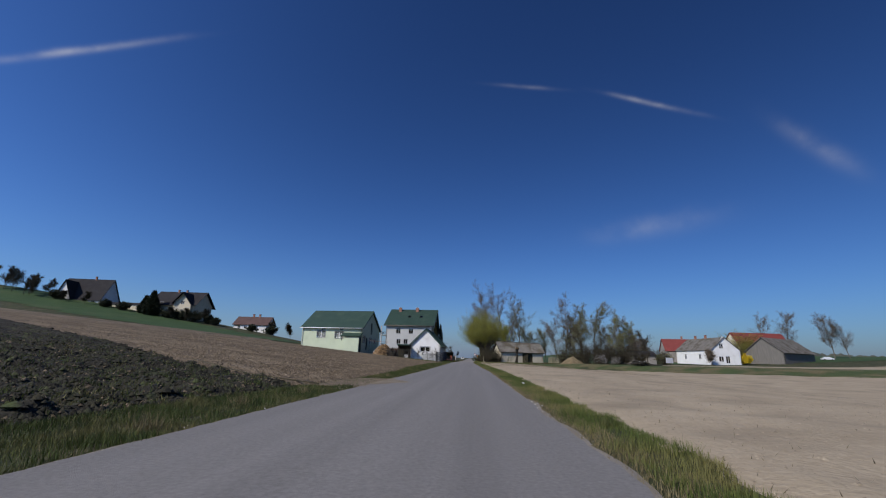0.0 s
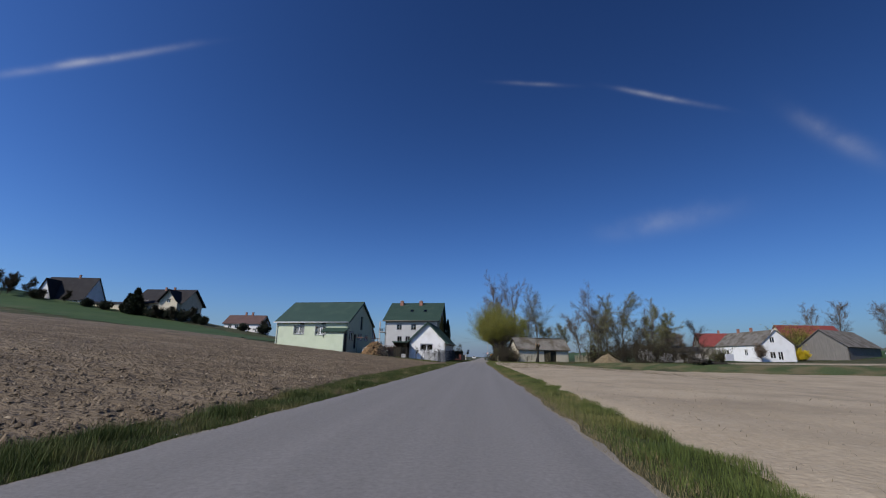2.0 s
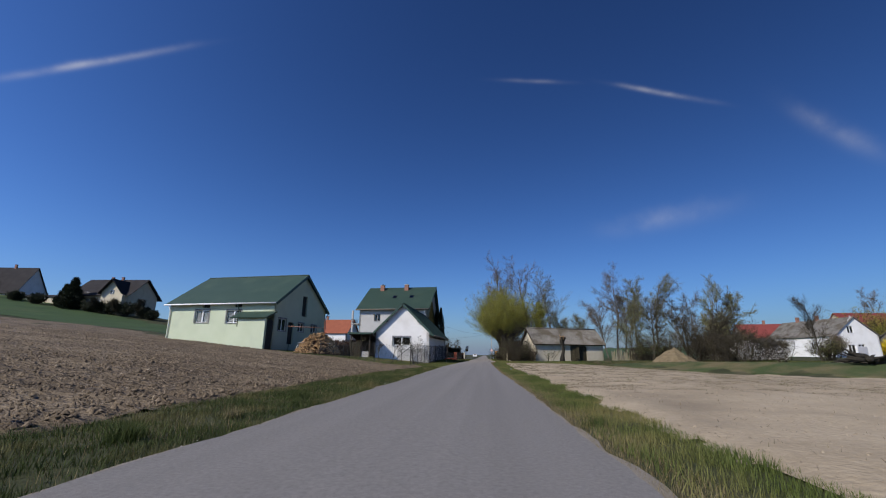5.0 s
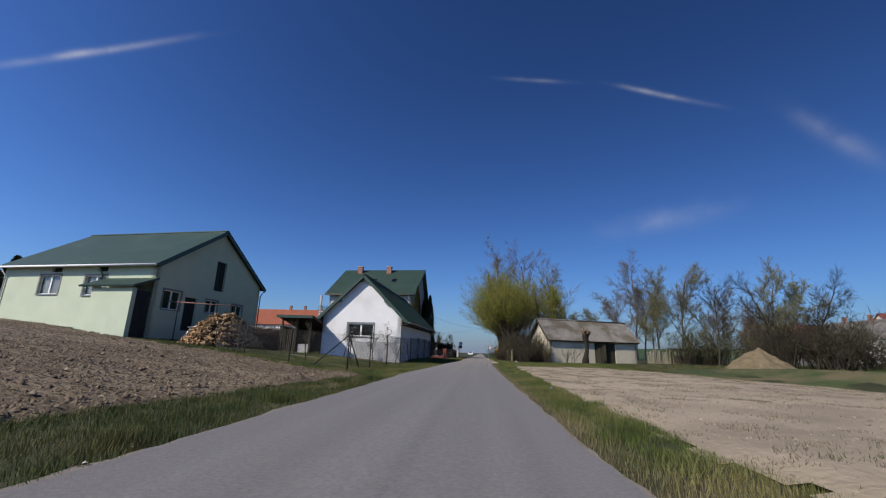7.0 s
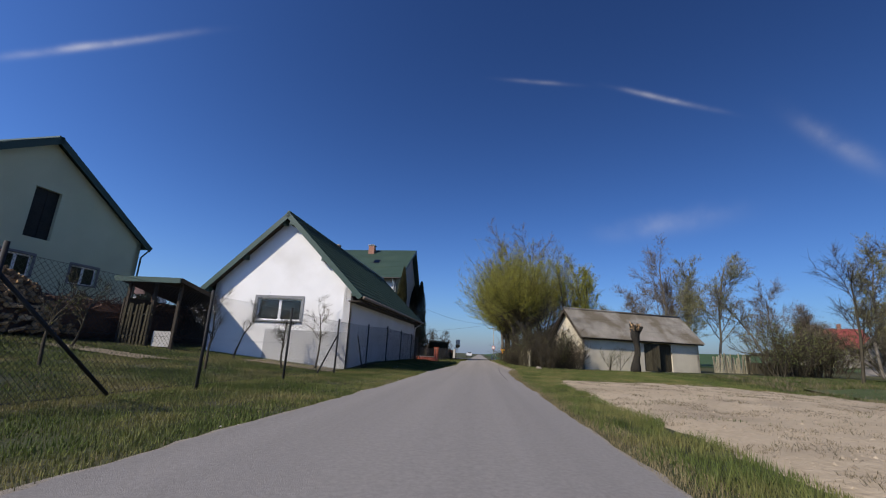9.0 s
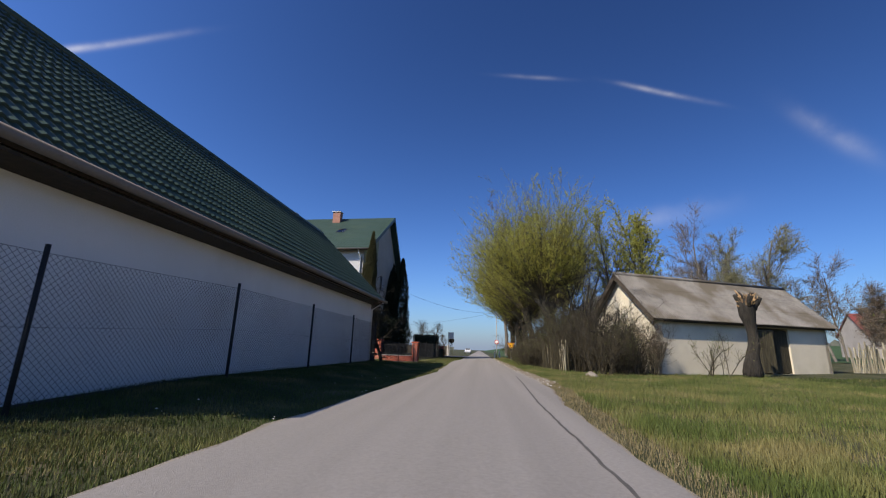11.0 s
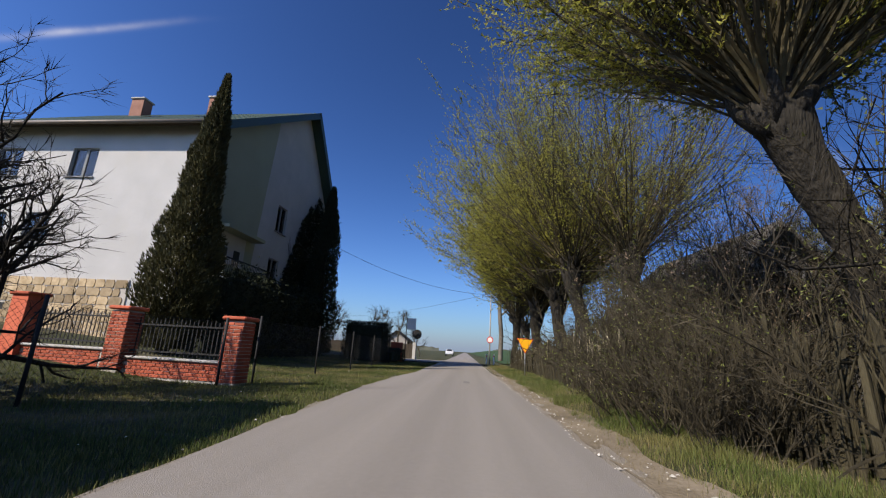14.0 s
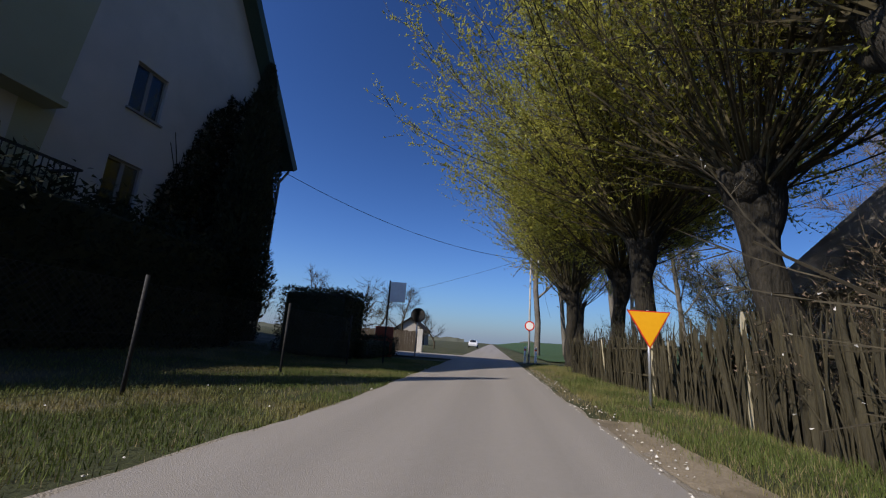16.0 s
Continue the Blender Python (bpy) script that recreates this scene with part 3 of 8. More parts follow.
def pale_shoulder(side):
    edge = road_l if side < 0 else road_r
    def inner(y):
        return edge(y) - side * 0.12
    def outer(y):
        return edge(y) + side * (0.05 + 0.16 * abs(noise.noise(Vector((y * 0.5, side, 9)))) + (0.22 if side > 0 and 97 < y < 128 else 0))
    a, b = (outer, inner) if side < 0 else (inner, outer)
    return strip("shoulder", a, b, stops(-30, (150, 0.3)), lambda x, y: -0.022 + 0.008 * noise.noise(Vector((x * 8, y * 8, 1))), "gravel", 4,
                 "pale crumbled gravel along the asphalt edge", "road shoulder")


pale_shoulder(-1)
pale_shoulder(1)

# ---- fields ----
FIELD_L = [(-60, -3.3), (-10, -3.1), (0, -2.2), (10, -1.9), (22, -3.0), (52, -3.9), (60, -3.4), (68, -2.2)]
FIELD_R = [(-60, 5.7), (-10, 5.45), (20, 5.55), (50, 5.1), (62, 4.7), (84, 4.9), (90, 6.0)]


def dark_edge(x):
    """Far edge of the dark ploughed land."""
    return lerp_list([(-60, 31), (-22, 9.0), (-10, 0.5), (-5, -2.2), (-2.2, -4.6)], x)


def yard_edge(x):
    """Where the tilled field ends at the farmyard grass."""
    return lerp_list([(-90, 118), (-45, 88), (-26, 77.2), (-18, 74.2), (-12, 72.2), (-6.5, 69.5), (-2, 66)], x)


def strip_edge(x):
    """Where the tilled field ends at the green crop."""
    return lerp_list([(-400, 196), (-190, 142), (-115, 128), (-69, 118), (-50, 95)], x)


def furrow(x, y):
    return 0.085 * math.sin(y * 8.5 + 1.5 * noise.noise(Vector((x * 0.2, y * 0.2, 0))))


def tilled_z(x, y):
    return land(x, y) - 0.10 + min(1, max(0, (lerp_list(FIELD_L, y) - x + 0.3) / 0.8)) * (0.12 + furrow(x, y) + rough_at(x, y, 0.075, 0.4) + rough_at(x, y, 0.06, 2.5))


def ploughed_z(x, y):
    heave = noise.noise(Vector((x * 1.4, y * 2.6, 4.4)))
    return land(x, y) - 0.05 + min(1, max(0, (lerp_list(FIELD_L, y) - x) / 0.6)) * (0.12 + 0.16 * max(-0.4, heave) + 0.05 * math.sin(y * 4.2 + x * 1.5) + rough_at(x, y, 0.14, 0.45))


tilled_xs = stops(-400, (-120, 12), (-60, 3), (-30, 0.8), (-14, 0.35), (-1.6, 0.15))
sheet("tilled_field", tilled_xs, stops(-6, (20, 0.2), (78, 0.28), (200, 2.0)), tilled_z, "tilled",
      lambda x, y: x < lerp_list(FIELD_L, y) + 0.3 * noise.noise(Vector((y * 0.8, 2, 2))) and y > dark_edge(x) and y < min(yard_edge(x) + 0.8 * noise.noise(Vector((x * 0.9, 3, 2))), strip_edge(x)),
      "brown harrowed field with small clods", "field")
sheet("ploughed_field", stops(-60, (-30, 1.2), (-14, 0.4), (-1.6, 0.13)), stops(-40, (-18, 0.6), (32, 0.13)), ploughed_z, "dark_soil",
      lambda x, y: x < lerp_list(FIELD_L, y) + 0.3 * noise.noise(Vector((y * 0.8, 2, 2))) and y < dark_edge(x) + 0.4 * noise.noise(Vector((x, y, 2))),
      "dark freshly ploughed field with heavy turf clods", "field")
sheet("crop_strip", stops(-420, (-120, 10), (-30, 2)), stops(70, (130, 2), (230, 4)),
      lambda x, y: land(x, y) + 0.05 + rough_at(x, y, 0.06, 3), "crop",
      lambda x, y: y > strip_edge(x) - 0.5 and y < strip_edge(x) + lerp_list([(-300, 40), (-120, 34), (-45, 26)], x) and x < -46, "strip of green winter crop", "field")


def sand_top(x):
    """Far edge of the pale field: it runs back past the barn lot."""
    return lerp_list([(4, 86), (6, 88), (17, 93), (24, 88), (30, 82), (42, 84), (60, 104), (320, 125)], x)


def bank_top(x):
    return bank(x) + lerp_list([(20, 4), (30, 10), (50, 14), (320, 16)], x)


def on_sand(x, y):
    if x < lerp_list(FIELD_R, y) + 0.35 * noise.noise(Vector((y * 0.7, 4, 2))):
        return False
    w = 0.7 * noise.noise(Vector((x * 0.4, 1, 7)))
    return y < bank(x) + w + (2.5 if x > 24 else 0) or (x > 40 and bank_top(x) + w - 2.5 < y < sand_top(x))


def sand_z(x, y):
    return land(x, y) - 0.10 + min(1, max(0, (x - lerp_list(FIELD_R, y) + 0.35) / 0.9)) * (0.12 + rough_at(x, y, 0.03, 1.1) + rough_at(x, y, 0.06, 4))


sheet("sandy_field", stops(4, (14, 0.2), (30, 0.5), (60, 2), (330, 12)), stops(-45, (-18, 0.8), (94, 0.25), (130, 2)), sand_z, "sand",
      on_sand, "pale sandy bare field with a few dry weeds", "field")


def grass_bank():
    xs = stops(19, (60, 0.7), (80, 2), (330, 10))
    V, F = [], []
    for x in xs:
        lo = bank(x) + 0.9 * noise.noise(Vector((x * 0.25, 1, 7))) + 0.4 * noise.noise(Vector((x * 1.1, 4, 7)))
        hi = bank_top(x) + 0.9 * noise.noise(Vector((x * 0.25, 6, 7)))
        for k in range(21):
            y = lo + (hi - lo) * k / 20
            V.append((x, y, land(x, y) + (0.14 if 0 < k < 20 else -0.1) + rough_at(x, y, 0.06, 1.0)))
    for i in range(len(xs) - 1):
        for k in range(20):
            F.append((i * 21 + k, (i + 1) * 21 + k, (i + 1) * 21 + k + 1, i * 21 + k + 1))
    return tagged(part("grass_bank", (V, F), "bank_grass", smooth=True), "grassy bank between the pale field and the farm lot", "field", kind="structure")


grass_bank()
sheet("crop_field", stops(6, (14, 2), (400, 20)), stops(153, (170, 2), (700, 20)),
      lambda x, y: land(x, y) + 0.03 + 0.011 * max(0, y - 160) * min(1, max(0, (x - 5) / 40)), "crop",
      lambda x, y: x > 5.4 + 0.004 * (y - 150), "green winter crop field beyond the crossing", "field")


# ---- houses ----
def wall_mesh(length, height, thick, openings=(), peak=None, foot=0.0):
    """A wall in the local xz plane from x 0 to length, outer face at y 0, with openings (x0, z0, x1, z1) cut through it.
    peak: (x, z) of a gable above it."""
    bm = bmesh.new()
    xs = sorted({0, length, *[o[0] for o in openings], *[o[2] for o in openings]})
    zs = sorted({-foot, height, *[min(o[1], height) for o in openings], *[min(o[3], height) for o in openings]})
    def solid(x, z):
        return not any(o[0] < x < o[2] and o[1] < z < o[3] for o in openings)
    def quad(a, b, c, d):
        bm.faces.new([bm.verts.new(p) for p in (a, b, c, d)])
    for i in range(len(xs) - 1):
        for j in range(len(zs) - 1):
            x0, x1, z0, z1 = xs[i], xs[i + 1], zs[j], zs[j + 1]
            if solid((x0 + x1) / 2, (z0 + z1) / 2):
                quad((x0, 0, z0), (x1, 0, z0), (x1, 0, z1), (x0, 0, z1))
                quad((x0, thick, z0), (x0, thick, z1), (x1, thick, z1), (x1, thick, z0))
    for x0, z0, x1, z1 in openings:
        if z0 > -foot:
            quad((x0, 0, z0), (x0, thick, z0), (x1, thick, z0), (x1, 0, z0))
        if z1 < height or peak:
            quad((x0, 0, z1), (x1, 0, z1), (x1, thick, z1), (x0, thick, z1))
        quad((x0, 0, z0), (x0, 0, z1), (x0, thick, z1), (x0, thick, z0))
        quad((x1, 0, z0), (x1, thick, z0), (x1, thick, z1), (x1, 0, z1))
    quad((0, 0, -foot), (0, 0, height), (0, thick, height), (0, thick, -foot))
    quad((length, 0, -foot), (length, thick, -foot), (length, thick, height), (length, 0, height))
    if peak:
        px, pz = peak
        hole = [o for o in openings if o[3] > height]
        for y in (0, thick):
            if hole:
                x0, z0, x1, z1 = hole[0]
                zl, zr = height + (pz - height) * x0 / px, height + (pz - height) * (length - x1) / (length - px)
                zb = max(z0, height)
                quad((0, y, height), (x0, y, height), (x0, y, zl), (x0 * 0.5, y, height + (zl - height) * 0.5))
                quad((x1, y, height), (length, y, height), ((length + x1) / 2, y, height + (zr - height) * 0.5), (x1, y, zr))
                if zb > height:
                    quad((x0, y, height), (x1, y, height), (x1, y, zb), (x0, y, zb))
                bm.faces.new([bm.verts.new(p) for p in ((x0, y, z1), (x1, y, z1), (x1, y, zr), (px, y, pz), (x0, y, zl))])
            else:
                bm.faces.new([bm.verts.new(p) for p in ((0, y, height), (length, y, height), (px, y, pz))])
    bmesh.ops.remove_doubles(bm, verts=bm.verts[:], dist=0.0005)
    bmesh.ops.recalc_face_normals(bm, faces=bm.faces)
    return bm


def slab(a, b, c, d, thick):
    """A sloping plate with corners a b c d, thickened along its normal, downwards."""
    a, b, c, d = map(Vector, (a, b, c, d))
    n = (b - a).cross(d - a).normalized()
    if n.z < 0:
        n = -n
    bm = bmesh.new()
    v = [bm.verts.new(p) for p in (a, b, c, d)] + [bm.verts.new(p - n * thick) for p in (a, b, c, d)]
    for f in ((0, 1, 2, 3), (7, 6, 5, 4), (0, 4, 5, 1), (1, 5, 6, 2), (2, 6, 7, 3), (3, 7, 4, 0)):
        bm.faces.new([v[i] for i in f])
    bmesh.ops.recalc_face_normals(bm, faces=bm.faces)
    return bm


def wavy_plate(a, b, c, d, pitch, amp, rows, step, res=5):
    """A profiled roof sheet: a-b along the eave, d-c along the ridge. Waves across, and rows of tile steps up the slope."""
    a, b, c, d = map(Vector, (a, b, c, d))
    n = (b - a).cross(d - a).normalized()
    if n.z < 0:
        n = -n
    L = (b - a).length
    nx = max(2, int(L / pitch * res))
    levels = []
    for r in range(rows):
        levels += [(r / rows, step), ((r + 0.97) / rows, 0.0)] if step else [(r / rows, 0.0)]
    levels.append((1.0, 0.0))
    V, F = [], []
    for v, up in levels:
        p, q = a.lerp(d, v), b.lerp(c, v)
        for i in range(nx + 1):
            u = i / nx
            h = amp * math.sin(2 * math.pi * u * L / pitch) + up
            V.append(p.lerp(q, u) + n * h)
    w = nx + 1
    for j in range(len(levels) - 1):
        for i in range(nx):
            F.append((j * w + i, j * w + i + 1, (j + 1) * w + i + 1, (j + 1) * w + i))
    return V, F


def window(parent, x, z, w, h, m, mullions=1, transom=False, frame_mat="white_pvc", surround="", curtain=False, deep=0.12, sill=True):
    """A window for an opening whose lower left corner is (x, z) on a wall whose frame is the matrix m."""
    win = new("window")
    win.parent = parent
    win.matrix_basis = m @ Matrix.Translation((x, 0, z))
    f = 0.07
    dims = [(0, deep, 0, f, deep + 0.06, h), (w - f, deep, 0, w, deep + 0.06, h), (f, deep, 0, w - f, deep + 0.06, f), (f, deep, h - f, w - f, deep + 0.06, h)]
    cols = [f + (w - 2 * f) * k / (mullions + 1) for k in range(mullions + 2)]
    for c in cols[1:-1]:
        dims.append((c - 0.07, deep - 0.005, f, c + 0.07, deep + 0.06, h - f))
    if transom:
        dims.append((f, deep - 0.005, h * 0.68, w - f, deep + 0.05, h * 0.68 + 0.06))
    part("window_frame", boxes(*dims), frame_mat, win)
    for a, b in zip(cols, cols[1:]):
        p = part("pane", boxes((a + 0.0, deep + 0.025, f, b - 0.0, deep + 0.035, h - f)), "glass", win)
        p.visible_shadow = False
    if sill:
        part("sill", boxes((-0.08, -0.09, -0.07, w + 0.08, deep, -0.003)), "grey_trim" if surround else frame_mat, win)
    if surround:
        s = 0.14
        part("surround", boxes((-s, -0.025, 0, -0.002, 0.0, h + s), (w + 0.002, -0.025, 0, w + s, 0.0, h + s), (-0.002, -0.025, h + 0.002, w + 0.002, 0.0, h + s)), surround, win)
    # near-black sheet painted as the unlit room behind the panes
    if not curtain:
        part("blind", boxes((f, deep + 0.2, f, w - f, deep + 0.22, h - f)), "dark", win, "dark sheet standing in for the unlit room")
    if curtain:
        part("curtain", boxes((f, deep + 0.12, f, w - f, deep + 0.14, h - f)), "curtain", win)
    return win


FRONT = pose(0, 0, 0)


def side_frame(x, y, turn):
    return pose(x, y, 0, 0, 0, turn)


def simple_house(name, label, at, turn, L, W, eave, ridge, wall_mat, roof_mat, over=0.4, windows=(), chimneys=(), foot=2.0, category="house", cross=None):
    """A far house: local x along the ridge from 0 to L, local y from 0 (front) to W. windows: (wall, x, z, w, h)."""
    h = thing(name, label, category, at, turn)
    frames = {"front": (FRONT, L), "right": (side_frame(L, 0, 90), W), "back": (side_frame(L, W, 180), L), "left": (side_frame(0, W, -90), W)}
    for side, (m, length) in frames.items():
        holes = [(x, z, x + w, z + hh) for s, x, z, w, hh in windows if s == side]
        pk = (W / 2, ridge - 0.1) if side in ("left", "right") else None
        o = part("wall", wall_mesh(length, eave, 0.3, holes, pk, foot), wall_mat, h)
        o.matrix_basis = m
        for s, x, z, w, hh in windows:
            if s == side:
                window(h, x, z, w, hh, m)
    k = (ridge - eave) / (W / 2)
    e = eave - k * over + 0.12
    r = ridge + 0.12
    part("roof", slab((-over, -over, e), (L + over, -over, e), (L + over, W / 2, r), (-over, W / 2, r), 0.16), roof_mat, h)
    part("roof", slab((-over, W / 2 + 0.003, r), (L + over, W / 2 + 0.003, r), (L + over, W + over, e), (-over, W + over, e), 0.16), roof_mat, h)
    if cross:
        # a gabled bay that breaks forward through the front slope
        ca, cb, cr, out = cross
        mid = (ca + cb) / 2
        back = W / 2 * (cr - eave) / (ridge - eave)
        o = part("bay_wall", wall_mesh(cb - ca, eave, 0.3, [((cb - ca) / 2 - 0.8, eave - 0.6, (cb - ca) / 2 + 0.8, eave + 0.9)], ((cb - ca) / 2, cr - 0.1), foot), wall_mat, h); o.matrix_basis = pose(ca, -out, 0)
        window(h, ca + (cb - ca) / 2 - 0.8, eave - 0.6, 1.6, 1.5, pose(0, -out, 0))
        for sx in (ca, cb):
            part("bay_wall", boxes((sx if sx == ca else sx - 0.3, -out + 0.3, -foot, sx + 0.3 if sx == ca else sx, -0.003, eave)), wall_mat, h)
            part("bay_roof", slab((sx + (sx - mid) * 0.15, -out - over, eave - 0.15 * (cr - eave) + 0.2), (mid, -out - over, cr + 0.2), (mid, back, cr + 0.2), (sx + (sx - mid) * 0.15, 0.6, eave - 0.15 * (cr - eave) + 0.2), 0.16), roof_mat, h)
    for cx, cy in chimneys:
        zc = ridge - abs(cy - W / 2) * k
        part("chimney", boxes((cx - 0.35, cy - 0.35, zc - 0.6, cx + 0.35, cy + 0.35, zc + 1.3), (cx - 0.42, cy - 0.42, zc + 1.3, cx + 0.42, cy + 0.42, zc + 1.42)), "chimney_brick", h)
    return h


def green_house():
    """The pale green farm building: its gable looks onto the road."""
    h = thing("farm_building", "pale mint green plastered farm building with dark green sheet roof", "house", (-22.3, 78.3, 0), -5.5)
    L, W, E, R = 14.9, 13.0, 7.2, 11.5
    x0, x1, y0, y1 = -0.35 - L, -0.35, 0.5, 0.5 + W
    yr = (y0 + y1) / 2
    m_front = pose(x0, y0, 0)
    front_win = [(-11.4, 4.75, 2.0, 1.55), (-6.9, 4.65, 2.0, 1.55)]
    vents = [(-10.4, 6.55, 1.0, 0.4), (-5.9, 6.55, 1.0, 0.4)]
    holes = [(x - x0, z, x - x0 + w, z + hh) for x, z, w, hh in front_win + vents]
    o = part("wall", wall_mesh(L, E, 0.35, holes, None, 2.0), "mint", h); o.matrix_basis = m_front
    for x, z, w, hh in front_win:
        window(h, x - x0, z, w, hh, m_front, 1, False, "white_pvc", "grey_trim", True)
    for x, z, w, hh in vents:
        part("vent", boxes((x, y0 + 0.2, z, x + w, y0 + 0.24, z + hh), (x + 0.05, y0 + 0.14, z + 0.1, x + w - 0.05, y0 + 0.2, z + 0.13), (x + 0.05, y0 + 0.14, z + 0.25, x + w - 0.05, y0 + 0.2, z + 0.28)), "dark_door", h)
    m_gable = side_frame(x1, y0, 90)
    gable_win = [(1.0, 3.75, 1.7, 1.5), (5.6, 3.9, 1.4, 1.1), (9.0, 3.9, 1.5, 1.05)]
    door, hatch = (3.2, 2.2, 1.35, 2.75), (6.25, 5.95, 1.3, 2.75)
    holes = [(x, z, x + w, z + hh) for x, z, w, hh in gable_win + [door]] + [(hatch[0], hatch[1], hatch[0] + hatch[2], hatch[1] + hatch[3])]
    o = part("wall", wall_mesh(W, E, 0.35, holes, (W / 2, R - 0.1), 2.0), "mint", h); o.matrix_basis = m_gable
    for x, z, w, hh in gable_win:
        window(h, x, z, w, hh, m_gable, 1, False, "white_pvc", "grey_trim", False)
    for name, (x, z, w, hh) in (("door", door), ("hatch", hatch)):
        d = part(name, boxes((x, 0.2, z, x + w, 0.26, z + hh), (x + 0.06, 0.17, z + 0.1, x + 0.12, 0.2, z + hh - 0.1), (x + w * 0.55, 0.17, z + 0.1, x + w * 0.6, 0.2, z + hh - 0.1)), "dark_door", h, "dark open doorway" if name == "door" else "dark loft hatch")
        d.matrix_basis = m_gable
    o = part("wall", wall_mesh(W, E, 0.35, (), (W / 2, R - 0.1), 2.0), "mint", h); o.matrix_basis = side_frame(x0, y1, -90)
    o = part("wall", wall_mesh(L, E, 0.35, (), None, 2.0), "mint", h); o.matrix_basis = side_frame(x1, y1, 180)
    k = (R - E) / (W / 2)
    e, r, ov = E - k * 0.5 + 0.14, R + 0.14, 0.4
    part("roof", slab((x0 - ov, y0 - 0.5, e), (x1 + ov, y0 - 0.5, e), (x1 + ov, yr, r), (x0 - ov, yr, r), 0.1), "green_roof", h)
    part("roof", slab((x0 - ov, yr + 0.003, r), (x1 + ov, yr + 0.003, r), (x1 + ov, y1 + 0.5, e), (x0 - ov, y1 + 0.5, e), 0.1), "green_roof", h)
    for ya, yb in ((y0 - 0.5, yr), (y1 + 0.5, yr)):
        part("bargeboard", slab((x1 + ov + 0.003, ya, e + 0.03), (x1 + ov + 0.05, ya, e + 0.03), (x1 + ov + 0.05, yb, r + 0.03), (x1 + ov + 0.003, yb, r + 0.03), 0.36), "green_trim", h)
    part("ridge_cap", boxes((x0 - ov, yr - 0.14, r - 0.04, x1 + ov, yr + 0.14, r + 0.05)), "green_trim", h)
    pipe("gutter", [(x0 - ov, y0 - 0.58, e - 0.06), (x1 + ov, y0 - 0.58, e - 0.06)], 0.09, "white_pvc", h)
    for x in (x0 + 0.25, -5.2):
        pipe("downpipe", [(x, y0 - 0.56, e - 0.1), (x, y0 - 0.1, e - 0.75), (x, y0 - 0.09, 4.2 if x > -10 else 2.0)], 0.055, "white_pvc" if x < -10 else "green_trim", h)
    pipe("downpipe", [(x1 + 0.2, y1 + 0.5, e - 0.1), (x1 + 0.1, y1 + 0.08, e - 0.7), (x1 + 0.1, y1 + 0.08, 2.0)], 0.055, "green_trim", h)
    # lean-to porch at the road corner
    px0, px1, py0 = -3.9, x1 + 0.02, y0 - 1.7
    p = part("porch", boxes((px0, py0, 0.6, px0 + 0.2, y0 - 0.003, 5.1)), "mint", h)
    part("porch_front", boxes((px0 + 0.2, py0, 0.6, px1, py0 + 0.2, 5.0)), "mint", h)
    part("porch_door", boxes((px1 - 0.12, py0 + 0.35, 1.2, px1 - 0.06, y0 - 0.1, 4.9)), "dark_door", h, "dark porch doorway")
    part("porch_jamb", boxes((px1 - 0.2, py0 + 0.2, 0.6, px1, py0 + 0.35, 5.0)), "mint", h)
    part("porch_roof", slab((px0 - 0.9, py0 - 0.35, 5.15), (px1 + 0.35, py0 - 0.35, 5.15), (px1 + 0.35, y0 - 0.004, 6.0), (px0 - 0.9, y0 - 0.004, 6.0), 0.14), "green_roof", h)
    return h


